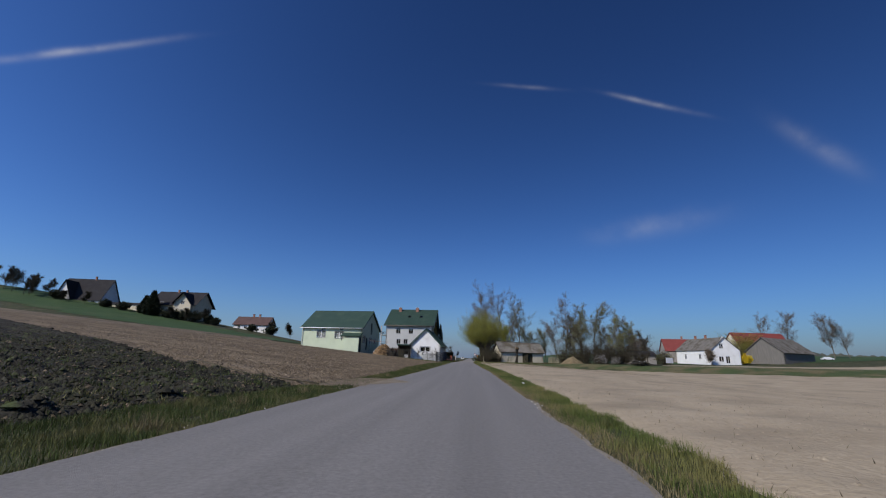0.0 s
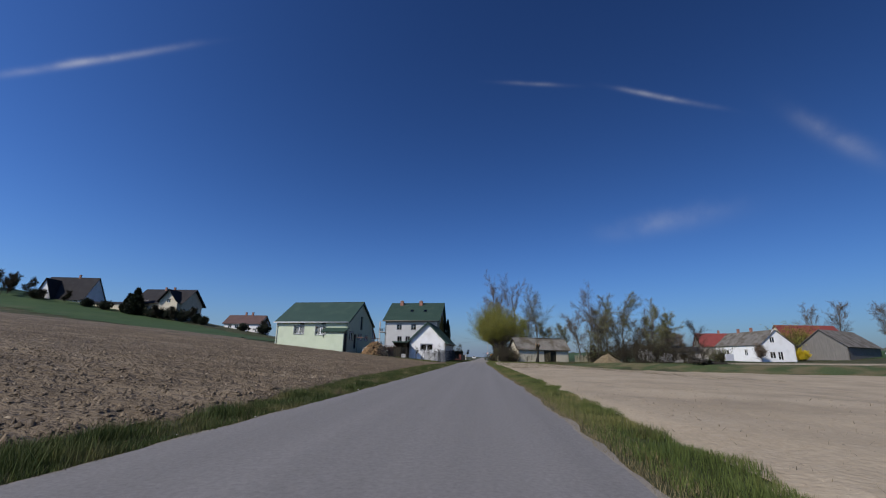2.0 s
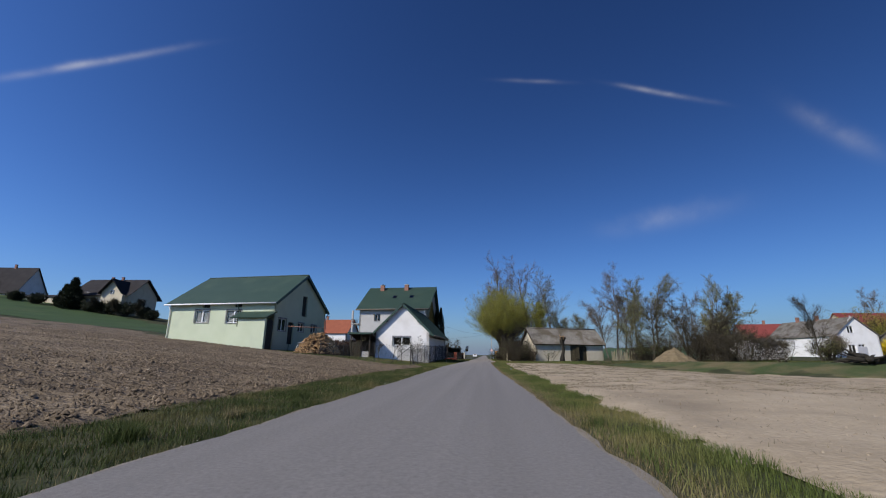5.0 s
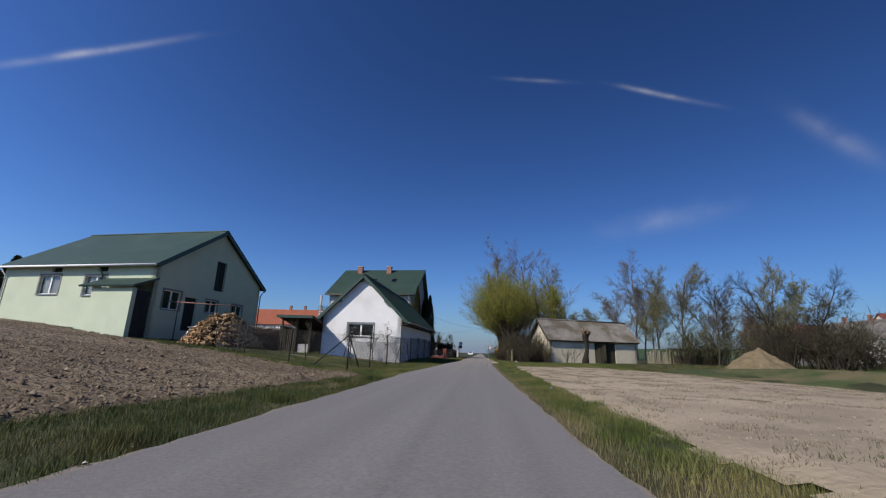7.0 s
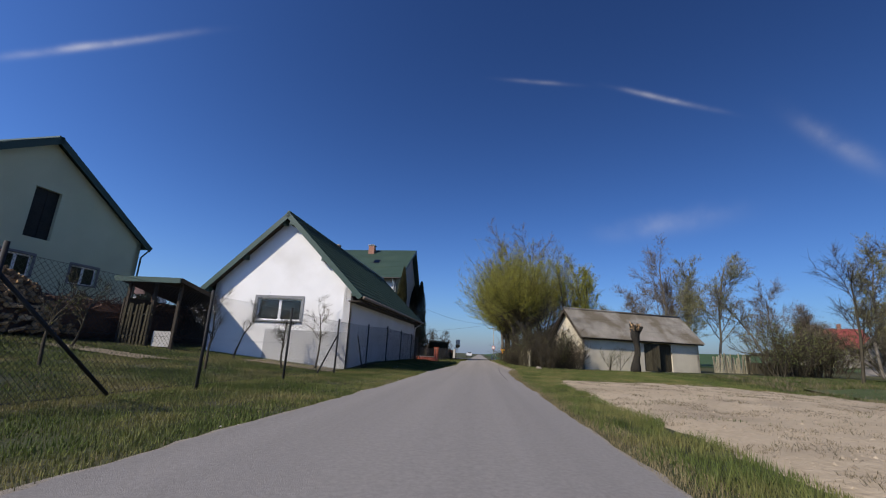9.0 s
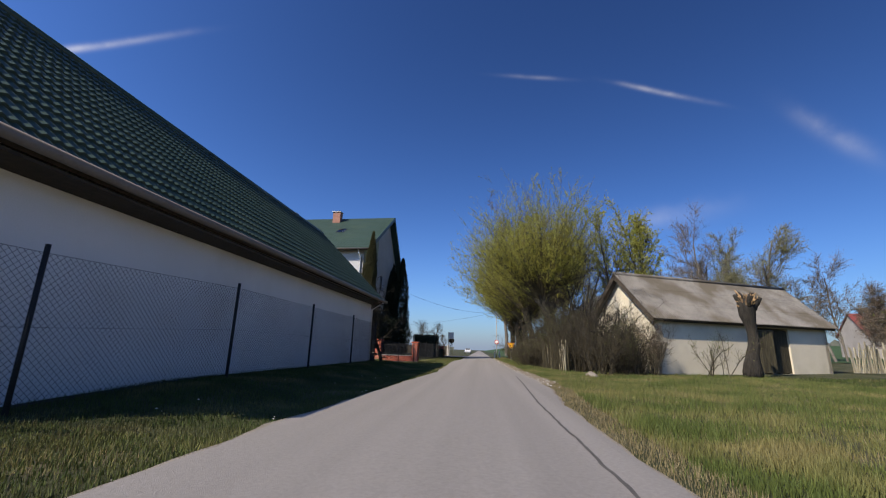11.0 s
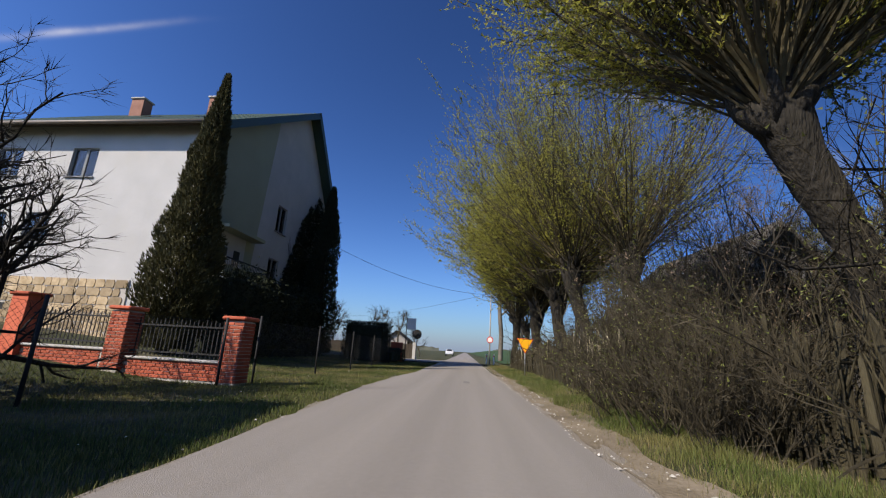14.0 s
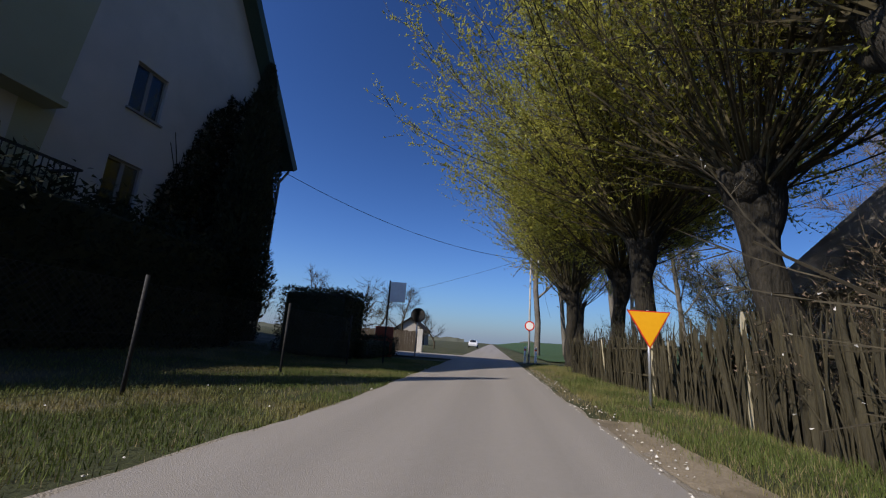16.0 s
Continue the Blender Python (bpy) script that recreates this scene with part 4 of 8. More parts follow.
def annex():
    """The long white building whose eave runs along the road."""
    h = thing("annex", "long white plastered outbuilding with green metal tile roof", "outbuilding", (-4.8, 86.9, -0.1), 0)
    h.matrix_basis = pose(-4.8, 86.9, -0.1, 0.75, 0, 0)
    L, W, E, R = 21.1, 7.3, 4.12, 7.74
    k = (R - E) / (W / 2)
    m_gable = pose(-W, 0, 0)
    x, z, w, hh = W - 4.9, 2.3, 2.35, 1.12
    o = part("wall", wall_mesh(W, E, 0.35, [(x, z, x + w, z + hh)], (W / 2, R - 0.1), 0.8), "white", h); o.matrix_basis = m_gable
    window(h, x, z, w, hh, m_gable, 1, False, "white_pvc", "grey_trim", False)
    # pale sheet in the right half stands in for the pane's bright reflection
    part("curtain", boxes((-4.9 + 1.3, 0.42, z + 0.12, -4.9 + 2.25, 0.44, z + 1.0)), "curtain", h)
    part("plinth_band", boxes((-4.3, -0.012, -0.2, 0.0, -0.002, 1.85)), "grey_plaster", h, "unpainted grey plaster patch")
    o = part("wall", wall_mesh(L, E, 0.35, (), None, 0.8), "white", h); o.matrix_basis = side_frame(0, 0, 90)
    o = part("wall", wall_mesh(W, E, 0.35, (), (W / 2, R - 0.1), 0.8), "white", h); o.matrix_basis = side_frame(0, L, 180)
    o = part("wall", wall_mesh(L, E, 0.35, (), None, 0.8), "white", h); o.matrix_basis = side_frame(-W, L, -90)
    ov, og = 0.72, 0.42
    e, r = E - k * ov + 0.16, R + 0.16
    xr = -W / 2
    part("roof", wavy_plate((ov, -og, e), (ov, L + og, e), (xr, L + og, r), (xr, -og, r), 0.19, 0.022, 16, 0.05), "green_roof", h, smooth=False)
    part("roof", slab((-W - ov, L + og, e), (-W - ov, -og, e), (xr, -og, r), (xr, L + og, r), 0.04), "green_roof", h)
    part("roof_deck", slab((ov - 0.02, -og + 0.02, e - 0.05), (ov - 0.02, L + og - 0.02, e - 0.05), (xr, L + og - 0.02, r - 0.05), (xr, -og + 0.02, r - 0.05), 0.10), "dark_wood", h)
    part("roof_deck", slab((-W - ov + 0.02, L + og - 0.02, e - 0.05), (-W - ov + 0.02, -og + 0.02, e - 0.05), (xr - 0.003, -og + 0.02, r - 0.05), (xr - 0.003, L + og - 0.02, r - 0.05), 0.10), "dark_wood", h)
    for y, s in ((-og, -1), (L + og, 1)):
        for xa in (ov, -W - ov):
            part("bargeboard", slab((xa, y, e + 0.06), (xa, y + s * 0.05, e + 0.06), (xr, y + s * 0.05, r + 0.06), (xr, y, r + 0.06), 0.26), "green_trim", h)
    # purlin ends under the south verge
    for u in (0.05, 0.52, 0.95):
        for sgn in (-1, 1):
            xx = xr + sgn * (W / 2 + ov * 0.6) * u
            zz = r - k * abs(xx - xr) - 0.30
            part("purlin", boxes((xx - 0.09, -og + 0.06, zz - 0.12, xx + 0.09, -0.003, zz + 0.12)), "green_trim", h)
    pipe("ridge_cap", [(xr, -og, r + 0.02), (xr, L + og, r + 0.02)], 0.11, "green_trim", h)
    pipe("gutter", [(ov + 0.09, -og, e - 0.03), (ov + 0.09, L + og, e - 0.03)], 0.085, "gutter", h)
    part("soffit", boxes((0.003, -og + 0.05, e - 0.22, ov - 0.02, L + og - 0.05, e - 0.17)), "dark_wood", h)
    pipe("downpipe", [(ov + 0.05, L - 0.1, e - 0.1), (0.12, L - 0.25, e - 0.55), (0.10, L - 0.25, 0.1)], 0.055, "white_pvc", h)
    return h


def white_house():
    h = thing("house", "large white plastered house with dark green steel roof", "house", (-10.6, 128.3, 0), -3)
    L = 16.0
    ys, yn, yr, R = -2.6, 12.3, 6.4, 17.6
    Es, En = 11.6, 10.4
    W = yn - ys
    up, low = [(-8.0, 8.6), (-12.4, 8.6)], [(-9.6, 5.1), (-12.1, 5.1)]
    m_s = pose(-L, ys, 0)
    wins = [(x, z, 1.5, 1.6) for x, z in up] + [(x, z, 1.35, 1.55) for x, z in low]
    o = part("wall", wall_mesh(L, Es, 0.4, [(x + L, z, x + L + w, z + hh) for x, z, w, hh in wins], None, 0.5), "dimmed_white", h); o.matrix_basis = m_s
    for x, z, w, hh in wins:
        window(h, x + L, z, w, hh, m_s, 1, False, "grey_trim", "", False)
    base = part("stone_base", boxes((-L - 0.02, ys - 0.06, -0.3, -3.0, ys - 0.003, 3.4)), "mortar", h, "yellow stone cladding at basement level")
    rng = random.Random(61)
    kinds = []
    for k in range(5):
        pts = [(0.04 + 0.06 * rng.random(), 0.02), (0.95 - 0.08 * rng.random(), 0.03), (0.98, 0.5 + 0.3 * rng.random()), (0.9 - 0.1 * rng.random(), 0.97), (0.1 * rng.random() + 0.05, 0.96), (0.02, 0.45)]
        V = [(x, -0.035, z) for x, z in pts] + [(x, 0.0, z) for x, z in pts]
        kinds.append(mesh_of("stone", V, [tuple(range(6))] + [(i, i + 6, (i + 1) % 6 + 6, (i + 1) % 6) for i in range(6)], "stone_wall"))
    for row in range(8):
        x = -L
        while x < -3.6:
            w = rng.uniform(0.35, 0.75)
            z = 0.2 + row * 0.4
            if not (-10.4 < x + w / 2 < -9.2 and 1.2 < z < 2.2):
                st = new("stone", rng.choice(kinds))
                st.parent = base
                st.matrix_basis = pose(x, ys - 0.061, z) @ Matrix.Diagonal((w, 1, 0.39, 1))
            x += w
    part("basement_window", boxes((-10.4, ys - 0.09, 1.3, -9.25, ys - 0.062, 2.1)), "dark_door", h, "dark basement window")
    m_g = side_frame(0, ys, 90)
    gw = [(6.5, 7.85, 1.25, 1.75), (6.3, 4.45, 1.25, 1.6)]
    door = (0.75, 3.95, 1.4, 1.65)
    # plaster tone lowered to put part of the gable's shade into the colour
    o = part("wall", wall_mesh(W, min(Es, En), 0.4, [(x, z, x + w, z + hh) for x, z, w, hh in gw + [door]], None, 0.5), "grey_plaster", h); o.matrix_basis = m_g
    for x, z, w, hh in gw:
        window(h, x, z, w, hh, m_g, 1, False, "grey_trim", "", False)
    d = part("balcony_door", boxes((door[0], -0.05, door[1], door[0] + door[2], -0.016, door[1] + door[3]), (door[0] + 2.0, -0.05, door[1] + 0.75, door[0] + 2.5, -0.016, door[1] + door[3])), "dark_door", h); d.matrix_basis = m_g
    # upper gable triangle
    bm = bmesh.new()
    lo = min(Es, En)
    prof = [(0, lo), (W, lo), (W, En), (yr - ys, R - 0.1), (0, Es)]
    for y in (0, 0.4):
        bm.faces.new([bm.verts.new((a, y, b)) for a, b in prof[:2] + prof[3:]])
    bmesh.ops.recalc_face_normals(bm, faces=bm.faces)
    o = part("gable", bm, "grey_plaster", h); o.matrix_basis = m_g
    # olive coloured half of the gable
    bm = bmesh.new()
    prof = [(0.02, 6.6), (3.7, 6.6), (3.7, 3.6), (4.35, 3.6), (5.2, 14.1), (5.2, 15.0), (0.02, Es)]
    bm.faces.new([bm.verts.new((a, -0.012, b)) for a, b in prof])
    o = part("plaster_field", bm, "olive", h, "olive green plaster area"); o.matrix_basis = m_g
    o = part("wall", wall_mesh(L, En, 0.4, (), None, 0.5), "dimmed_white", h); o.matrix_basis = side_frame(0, yn, 180)
    o = part("wall", wall_mesh(W, lo, 0.4, (), (W - (yr - ys), R - 0.1), 0.5), "dimmed_white", h); o.matrix_basis = side_frame(-L, yn, -90)
    ov, og = 0.8, 0.75
    ks, kn = (R - Es) / (yr - ys), (R - En) / (yn - yr)
    es, en, r = Es - ks * ov + 0.15, En - kn * ov + 0.15, R + 0.15
    part("roof", wavy_plate((-L - og, ys - ov, es), (og, ys - ov, es), (og, yr, r), (-L - og, yr, r), 0.35, 0.02, 22, 0.04, 4), "green_roof", h)
    part("roof_deck", slab((-L - og + .02, ys - ov + .02, es - .05), (og - .02, ys - ov + .02, es - .05), (og - .02, yr, r - .05), (-L - og + .02, yr, r - .05), 0.18), "dark_wood", h)
    part("roof", slab((-L - og, yr + 0.003, r), (og, yr + 0.003, r), (og, yn + ov, en), (-L - og, yn + ov, en), 0.2), "green_roof", h)
    for ya, za, yb in ((ys - ov, es, yr), (yn + ov, en, yr)):
        part("bargeboard", slab((og + 0.003, ya, za + 0.05), (og + 0.06, ya, za + 0.05), (og + 0.06, yb, r + 0.05), (og + 0.003, yb, r + 0.05), 0.42), "green_trim", h)
    pipe("gutter", [(-L - og, ys - ov - 0.09, es - 0.05), (og, ys - ov - 0.09, es - 0.05)], 0.1, "gutter", h)
    pipe("downpipe", [(-0.4, ys - ov, es - 0.1), (-0.3, ys - 0.1, es - 0.9), (-0.3, ys - 0.1, 0.3)], 0.06, "white_pvc", h)
    pipe("downpipe", [(0.3, yn + ov, en - 0.1), (0.25, yn + 0.15, en - 1.0), (0.25, yn + 0.15, 0.2)], 0.07, "gutter", h)
    for cx in (-6.7, -13.0):
        zc = r - ks * 1.2
        c = part("chimney", boxes((cx - 0.5, yr - 1.6, zc - 1.0, cx + 0.5, yr - 0.8, zc + 1.2)), "chimney_brick", h)
        part("cap", soft_box((cx - 0.6, yr - 1.7, zc + 1.203, cx + 0.6, yr - 0.7, zc + 1.33), 0.03), "concrete", c)
        part("flue", boxes((cx - 0.2, yr - 1.3, zc + 1.333, cx + 0.2, yr - 1.1, zc + 1.5)), "dark", c)
    for cx in (-4.6, -8.8):
        m = pose(cx, (ys + yr) / 2, (es + r) / 2 + 0.25, math.degrees(math.atan(ks)))
        s = part("skylight", boxes((-0.55, -0.7, 0, 0.55, 0.7, 0.07)), "iron", h); s.matrix_basis = m
        s2 = part("skylight_glass", boxes((-0.45, -0.6, 0.075, 0.45, 0.6, 0.085)), "glass", h); s2.matrix_basis = m
    # balcony on the gable and the slab above it
    part("balcony_slab", boxes((0.003, ys + 0.1, 3.55, 1.5, ys + 4.6, 3.8)), "concrete", h)
    part("hood", boxes((0.003, ys + 0.9, 6.4, 0.8, ys + 4.3, 6.58)), "olive", h, "olive plastered canopy slab")
    part("parapet", boxes((1.3, ys + 0.15, 3.803, 1.4, ys + 4.5, 4.4)), "olive", h, "olive balcony parapet")
    rail = new("balcony_railing"); rail.parent = h
    part("handrail", boxes((1.42, ys + 0.1, 4.68, 1.48, ys + 4.6, 4.74), (0.003, ys + 4.54, 4.68, 1.42, ys + 4.6, 4.74)), "iron", rail)
    for y in np.arange(ys + 0.15, ys + 4.6, 0.14):
        part("bar", boxes((1.44, y, 3.8, 1.46, y + 0.02, 4.68)), "iron", rail)
    for x in np.arange(0.1, 1.4, 0.14):
        part("bar", boxes((x, ys + 4.56, 3.8, x + 0.02, ys + 4.58, 4.68)), "iron", rail)
    # balconies on the west end
    for z in (4.0, 8.0):
        part("balcony_slab", boxes((-L - 1.9, ys - 0.4, z - 0.2, -L - 0.003, ys + 4, z)), "concrete", h)
        V, F = [], []
        for y in np.arange(ys - 0.35, ys + 4, 0.25):
            tube(V, F, [Vector((-L - 1.85, y, z)), Vector((-L - 1.85, y, z + 1.0))], [0.02, 0.02], 4)
        for x in np.arange(-L - 1.85, -L, 0.25):
            tube(V, F, [Vector((x, ys - 0.35, z)), Vector((x, ys - 0.35, z + 1.0))], [0.02, 0.02], 4)
        tube(V, F, [Vector((-L - 1.85, ys + 4, z + 1)), Vector((-L - 1.85, ys - 0.35, z + 1)), Vector((-L, ys - 0.35, z + 1))], [0.03] * 3, 5)
        part("balcony_rail", (V, F), "iron", h)
    part("column", boxes((-L - 1.8, ys - 0.3, -0.3, -L - 1.45, ys + 0.05, es - 0.2)), "dimmed_white", h)
    return h


def shed():
    h = thing("shed", "cream rendered farm shed with grey corrugated cement roof", "shed", (11.7, 107.3, 0), 23)
    L, W, E, R = 14.2, 4.9, 3.3, 5.8
    m_f = pose(0, 0.4, 0)
    door = (7.1, 0.05, 3.5, 2.75)
    o = part("wall", wall_mesh(L, E, 0.3, [(door[0], door[1], door[0] + door[2], door[1] + door[3])], None, 0.4), "cream", h); o.matrix_basis = m_f
    o = part("wall", wall_mesh(W, E, 0.3, (), (W / 2, R - 0.08), 0.4), "cream", h); o.matrix_basis = side_frame(0, W + 0.4, -90)
    o = part("wall", wall_mesh(W, E, 0.3, (), (W / 2, R - 0.08), 0.4), "cream", h); o.matrix_basis = side_frame(L, 0.4, 90)
    o = part("wall", wall_mesh(L, E, 0.3, (), None, 0.4), "cream", h); o.matrix_basis = side_frame(L, W + 0.4, 180)
    for leaf, (a, b) in enumerate(((7.12, 8.8), (8.86, 10.58))):
        dl = new("door_leaf"); dl.parent = h
        dl.matrix_basis = pose(a if leaf == 0 else b, 0.5, 0.08, 0, 0, -14 if leaf == 0 else 2)
        w = b - a
        n = 8
        for i in range(n):
            s = (i * w / n, (i + 1) * w / n - 0.015) if leaf == 0 else (-w + i * w / n, -w + (i + 1) * w / n - 0.015)
            part("plank", boxes((s[0], 0, 0.02 * (i % 3), s[1], 0.035, 2.62 - 0.015 * (i % 2))), "wood", dl)
    yr = 0.4 + W / 2
    k = (R - E) / (W / 2)
    ov, og = 0.45, 0.45
    e, r = E - k * ov + 0.12, R + 0.12
    part("roof", wavy_plate((-og, 0.4 - ov, e), (L + og, 0.4 - ov, e), (L + og, yr, r), (-og, yr, r), 0.177, 0.036, 3, 0.02, 6), "eternit", h)
    part("roof", wavy_plate((L + og, 0.4 + W + ov, e), (-og, 0.4 + W + ov, e), (-og, yr, r), (L + og, yr, r), 0.177, 0.028, 3, 0.02, 6), "eternit", h)
    part("roof_deck", slab((-og + .1, 0.4 - ov + .05, e - .05), (L + og - .1, 0.4 - ov + .05, e - .05), (L + og - .1, yr, r - .05), (-og + .1, yr, r - .05), 0.12), "dark_wood", h)
    part("roof_deck", slab((-og + .1, yr + .003, r - .05), (L + og - .1, yr + .003, r - .05), (L + og - .1, 0.4 + W + ov - .05, e - .05), (-og + .1, 0.4 + W + ov - .05, e - .05), 0.12), "dark_wood", h)
    for ya in (0.4 - ov, 0.4 + W + ov):
        part("bargeboard", slab((-og - 0.03, ya, e - 0.02), (-og + 0.03, ya, e - 0.02), (-og + 0.03, yr, r - 0.02), (-og - 0.03, yr, r - 0.02), 0.26), "dark_wood", h)
    V, F = [], []
    tube(V, F, [Vector((-og, yr, r + 0.02)), Vector((L + og, yr, r + 0.02))], [0.12, 0.12], 8)
    part("ridge_cap", (V, F), "eternit", h, smooth=True)
    return h


green_house()
annex()
white_house()
shed()

# distant houses on the western rise
simple_house("far_house", "grey steep-roofed house with gable beyond the crop", (-203, 172, 0.0), 8, 22, 14, 24.2, 35.0, "white", "slate_roof", 0.6,
             [("front", 14, 21.9, 1.6, 1.5), ("front", 18, 21.9, 1.6, 1.5)], [(13, 7)], 6, cross=(2.0, 9.5, 33.0, 2.0))
simple_house("far_shed", "low pale flat outbuilding", (-176, 172, 0.0), 3, 20, 9, 21.6, 22.9, "cream", "slate_roof", 0.4, [("front", 3, 19.8, 1.5, 1.2), ("front", 10, 19.6, 1.4, 1.2)], (), 6)
simple_house("far_house", "two-storey dark-roofed house with brown gable", (-150, 170, 0.0), 4, 21, 15, 22.6, 28.8, "cream", "slate_roof", 1.4, [("front", 4, 21.4, 1.8, 1.6), ("front", 11, 21.4, 1.8, 1.6), ("front", 4, 17.8, 1.8, 1.6)], [(8, 7), (12, 7)], 8, cross=(12.0, 20.0, 27.5, 1.6))
simple_house("far_house", "small white house with brown roof", (-111, 176, 0.0), 4, 16, 10, 13.8, 17.6, "white", "brown_roof", 0.6, [("front", 2, 11.6, 1.4, 1.5), ("front", 5, 11.6, 1.4, 1.5), ("front", 9, 11.6, 1.4, 1.5)], [(7, 5), (10, 5)], 6)
# long white house, red-roofed houses and barn on the east
simple_house("farmhouse", "long white farmhouse with grey roof and gable end", (92.8, 176, 0.0), -86, 24, 11.3, 6.6, 11.4, "white", "eternit", 0.4,
             [("front", 6, 3.0, 1.6, 2.0), ("front", 16, 3.0, 1.6, 2.0), ("right", 3.6, 7.2, 1.5, 1.8), ("right", 3.0, 2.2, 1.8, 2.0), ("right", 5.6, 1.7, 1.6, 2.6)], [(6, 5.6), (13, 5.6)], 3)
simple_house("red_roofed_house", "house with red sheet roof behind the farmhouse", (97.5, 196, 0.0), -10, 14, 12, 7.2, 12.8, "far_wall", "red_roof", 0.5, (), [(9, 6)], 3)
simple_house("red_roofed_house", "yellow house with red roof behind the barn", (126, 185, 0.0), 5, 24, 12, 9.5, 16.0, "cream", "red_roof", 0.5, [("front", 3, 6.5, 1.6, 1.8), ("front", 7, 6.5, 1.6, 1.8), ("front", 11, 6.5, 1.6, 1.8)], (), 4)
simple_house("barn", "old grey wooden barn with cement roof", (119, 149, 0.0), 33, 25, 13, 6.4, 11.8, "grey_wood", "eternit", 0.6, (), (), 3, "barn")
simple_house("far_house", "house with orange tiled roof behind the farmyard", (-74, 178, 0.0), 0, 27, 14, 8.6, 13.6, "white", "tile_roof", 0.6, (), [(12, 7), (17, 7)], 4)


# ---- plants ----
def leaf_blade(V, F, p, size, rng, droop=0.0):
    d = Vector((rng.gauss(0, 1), rng.gauss(0, 1), rng.gauss(0, 1) - droop))
    d.normalize()
    s = Vector((rng.gauss(0, 1), rng.gauss(0, 1), rng.gauss(0, 1))).cross(d)
    s.normalize()
    b = len(V)
    V += [p + s * size * 0.24, p - s * size * 0.24, p + d * size]
    F.append((b, b + 1, b + 2))


def grow(VT, FT, VL, FL, p, d, length, r, level, rng, o):
    """One branch and its side branches. o: options of the tree."""
    n = o["segs"][level]
    pts, rad = [p.copy()], [r]
    q, e = p.copy(), d.copy()
    for i in range(n):
        e = e + Vector((rng.gauss(0, 1), rng.gauss(0, 1), rng.gauss(0, 1))) * o["bend"] + Vector((0, 0, o["lift"][level]))
        e.normalize()
        q = q + e * (length / n)
        pts.append(q.copy())
        rad.append(r * (1 - (1 - o["taper"]) * (i + 1) / n))
    tube(VT, FT, pts, rad, o["sides"][level], cap=False)
    if level < len(o["kids"]):
        for c in range(o["kids"][level]):
            u = o["from"][level] + (1 - o["from"][level]) * (c + rng.random()) / o["kids"][level]
            i = min(int(u * n), n - 1)
            f = u * n - i
            at = pts[i].lerp(pts[i + 1], f)
            axis = (pts[i + 1] - pts[i]).normalized()
            side = axis.cross(Vector((rng.gauss(0, 1), rng.gauss(0, 1), rng.gauss(0, 1)))).normalized()
            ang = radians(o["angle"][level] * rng.uniform(0.6, 1.3))
            nd = axis * math.cos(ang) + side * math.sin(ang)
            grow(VT, FT, VL, FL, at, nd, length * o["ratio"][level] * rng.uniform(0.6, 1.2) * (1.15 - 0.5 * u), rad[i] * o["thin"], level + 1, rng, o)
    if level >= o["spray_from"]:
        # fine twigs, each a thin sliver, some with leaves strung along it
        for _ in range(o["spray"]):
            u = rng.random() ** 0.8
            i = min(int(u * n), n - 1)
            at = pts[i].lerp(pts[i + 1], u * n - i)
            v = (pts[i + 1] - pts[i]).normalized() + Vector((rng.gauss(0, 1), rng.gauss(0, 1), rng.gauss(0, 1))) * o["spray_fan"]
            v.normalize()
            v = v * (o["spray_len"] * rng.uniform(0.5, 1.3))
            w = v.cross(Vector((rng.gauss(0, 1), rng.gauss(0, 1), rng.gauss(0, 1)))).normalized() * o["spray_w"]
            b = len(VT)
            VT += [at - w, at + w, at + v]
            FT.append((b, b + 1, b + 2))
            for _ in range(o["strung"]):
                leaf_blade(VL, FL, at + v * rng.uniform(0.15, 1.05), o["leaf"] * rng.uniform(0.6, 1.4), rng, -0.6)
    if level >= o["leaf_from"] and o["leaves"]:
        for _ in range(o["leaves"]):
            u = rng.random() ** 0.7
            i = min(int(u * n), n - 1)
            at = pts[i].lerp(pts[i + 1], u * n - i)
            leaf_blade(VL, FL, at + Vector((rng.gauss(0, 1), rng.gauss(0, 1), rng.gauss(0, 1))) * o["spread"], o["leaf"] * rng.uniform(0.6, 1.4), rng, 0.3)


BASE = dict(segs=[6, 5, 4, 3], bend=0.13, lift=[0.02, 0.06, 0.08, 0.05], taper=0.35, sides=[8, 5, 4, 3], kids=[9, 7, 6], angle=[45, 42, 40],
            ratio=[0.5, 0.5, 0.5], thin=0.5, leaf_from=2, leaves=3, leaf=0.22, spread=0.25, spray_from=3, spray=0, spray_len=0.8, spray_w=0.012, spray_fan=0.45, strung=0)
BASE["from"] = [0.25, 0.2, 0.15]


def options(**k):
    o = dict(BASE)
    o.update(k)
    return o


def tree(name, label, at, height, seed, bark="bark", leaf_mat="spring_leaf", radius=None, stems=1, lean=0.0, category="tree", group="", **k):
    o = options(**k)
    rng = random.Random(seed)
    t = thing(name, label, category, (at[0], at[1], land(*at) - 0.1), 0, group)
    VT, FT, VL, FL = [], [], [], []
    r = radius or height * 0.022
    for s in range(stems):
        d = Vector((rng.gauss(0, 1) * lean, rng.gauss(0, 1) * lean, 1)).normalized()
        p = Vector((rng.gauss(0, 1), rng.gauss(0, 1), 0)) * (0.12 * stems if stems > 1 else 0)
        grow(VT, FT, VL, FL, p, d, height * rng.uniform(0.72, 0.85) if stems > 1 else height * 0.8, r, 0, rng, o)
    part("trunk", (VT, FT), bark, t, smooth=True)
    if VL:
        part("crown", (VL, FL), leaf_mat, t)
    return t


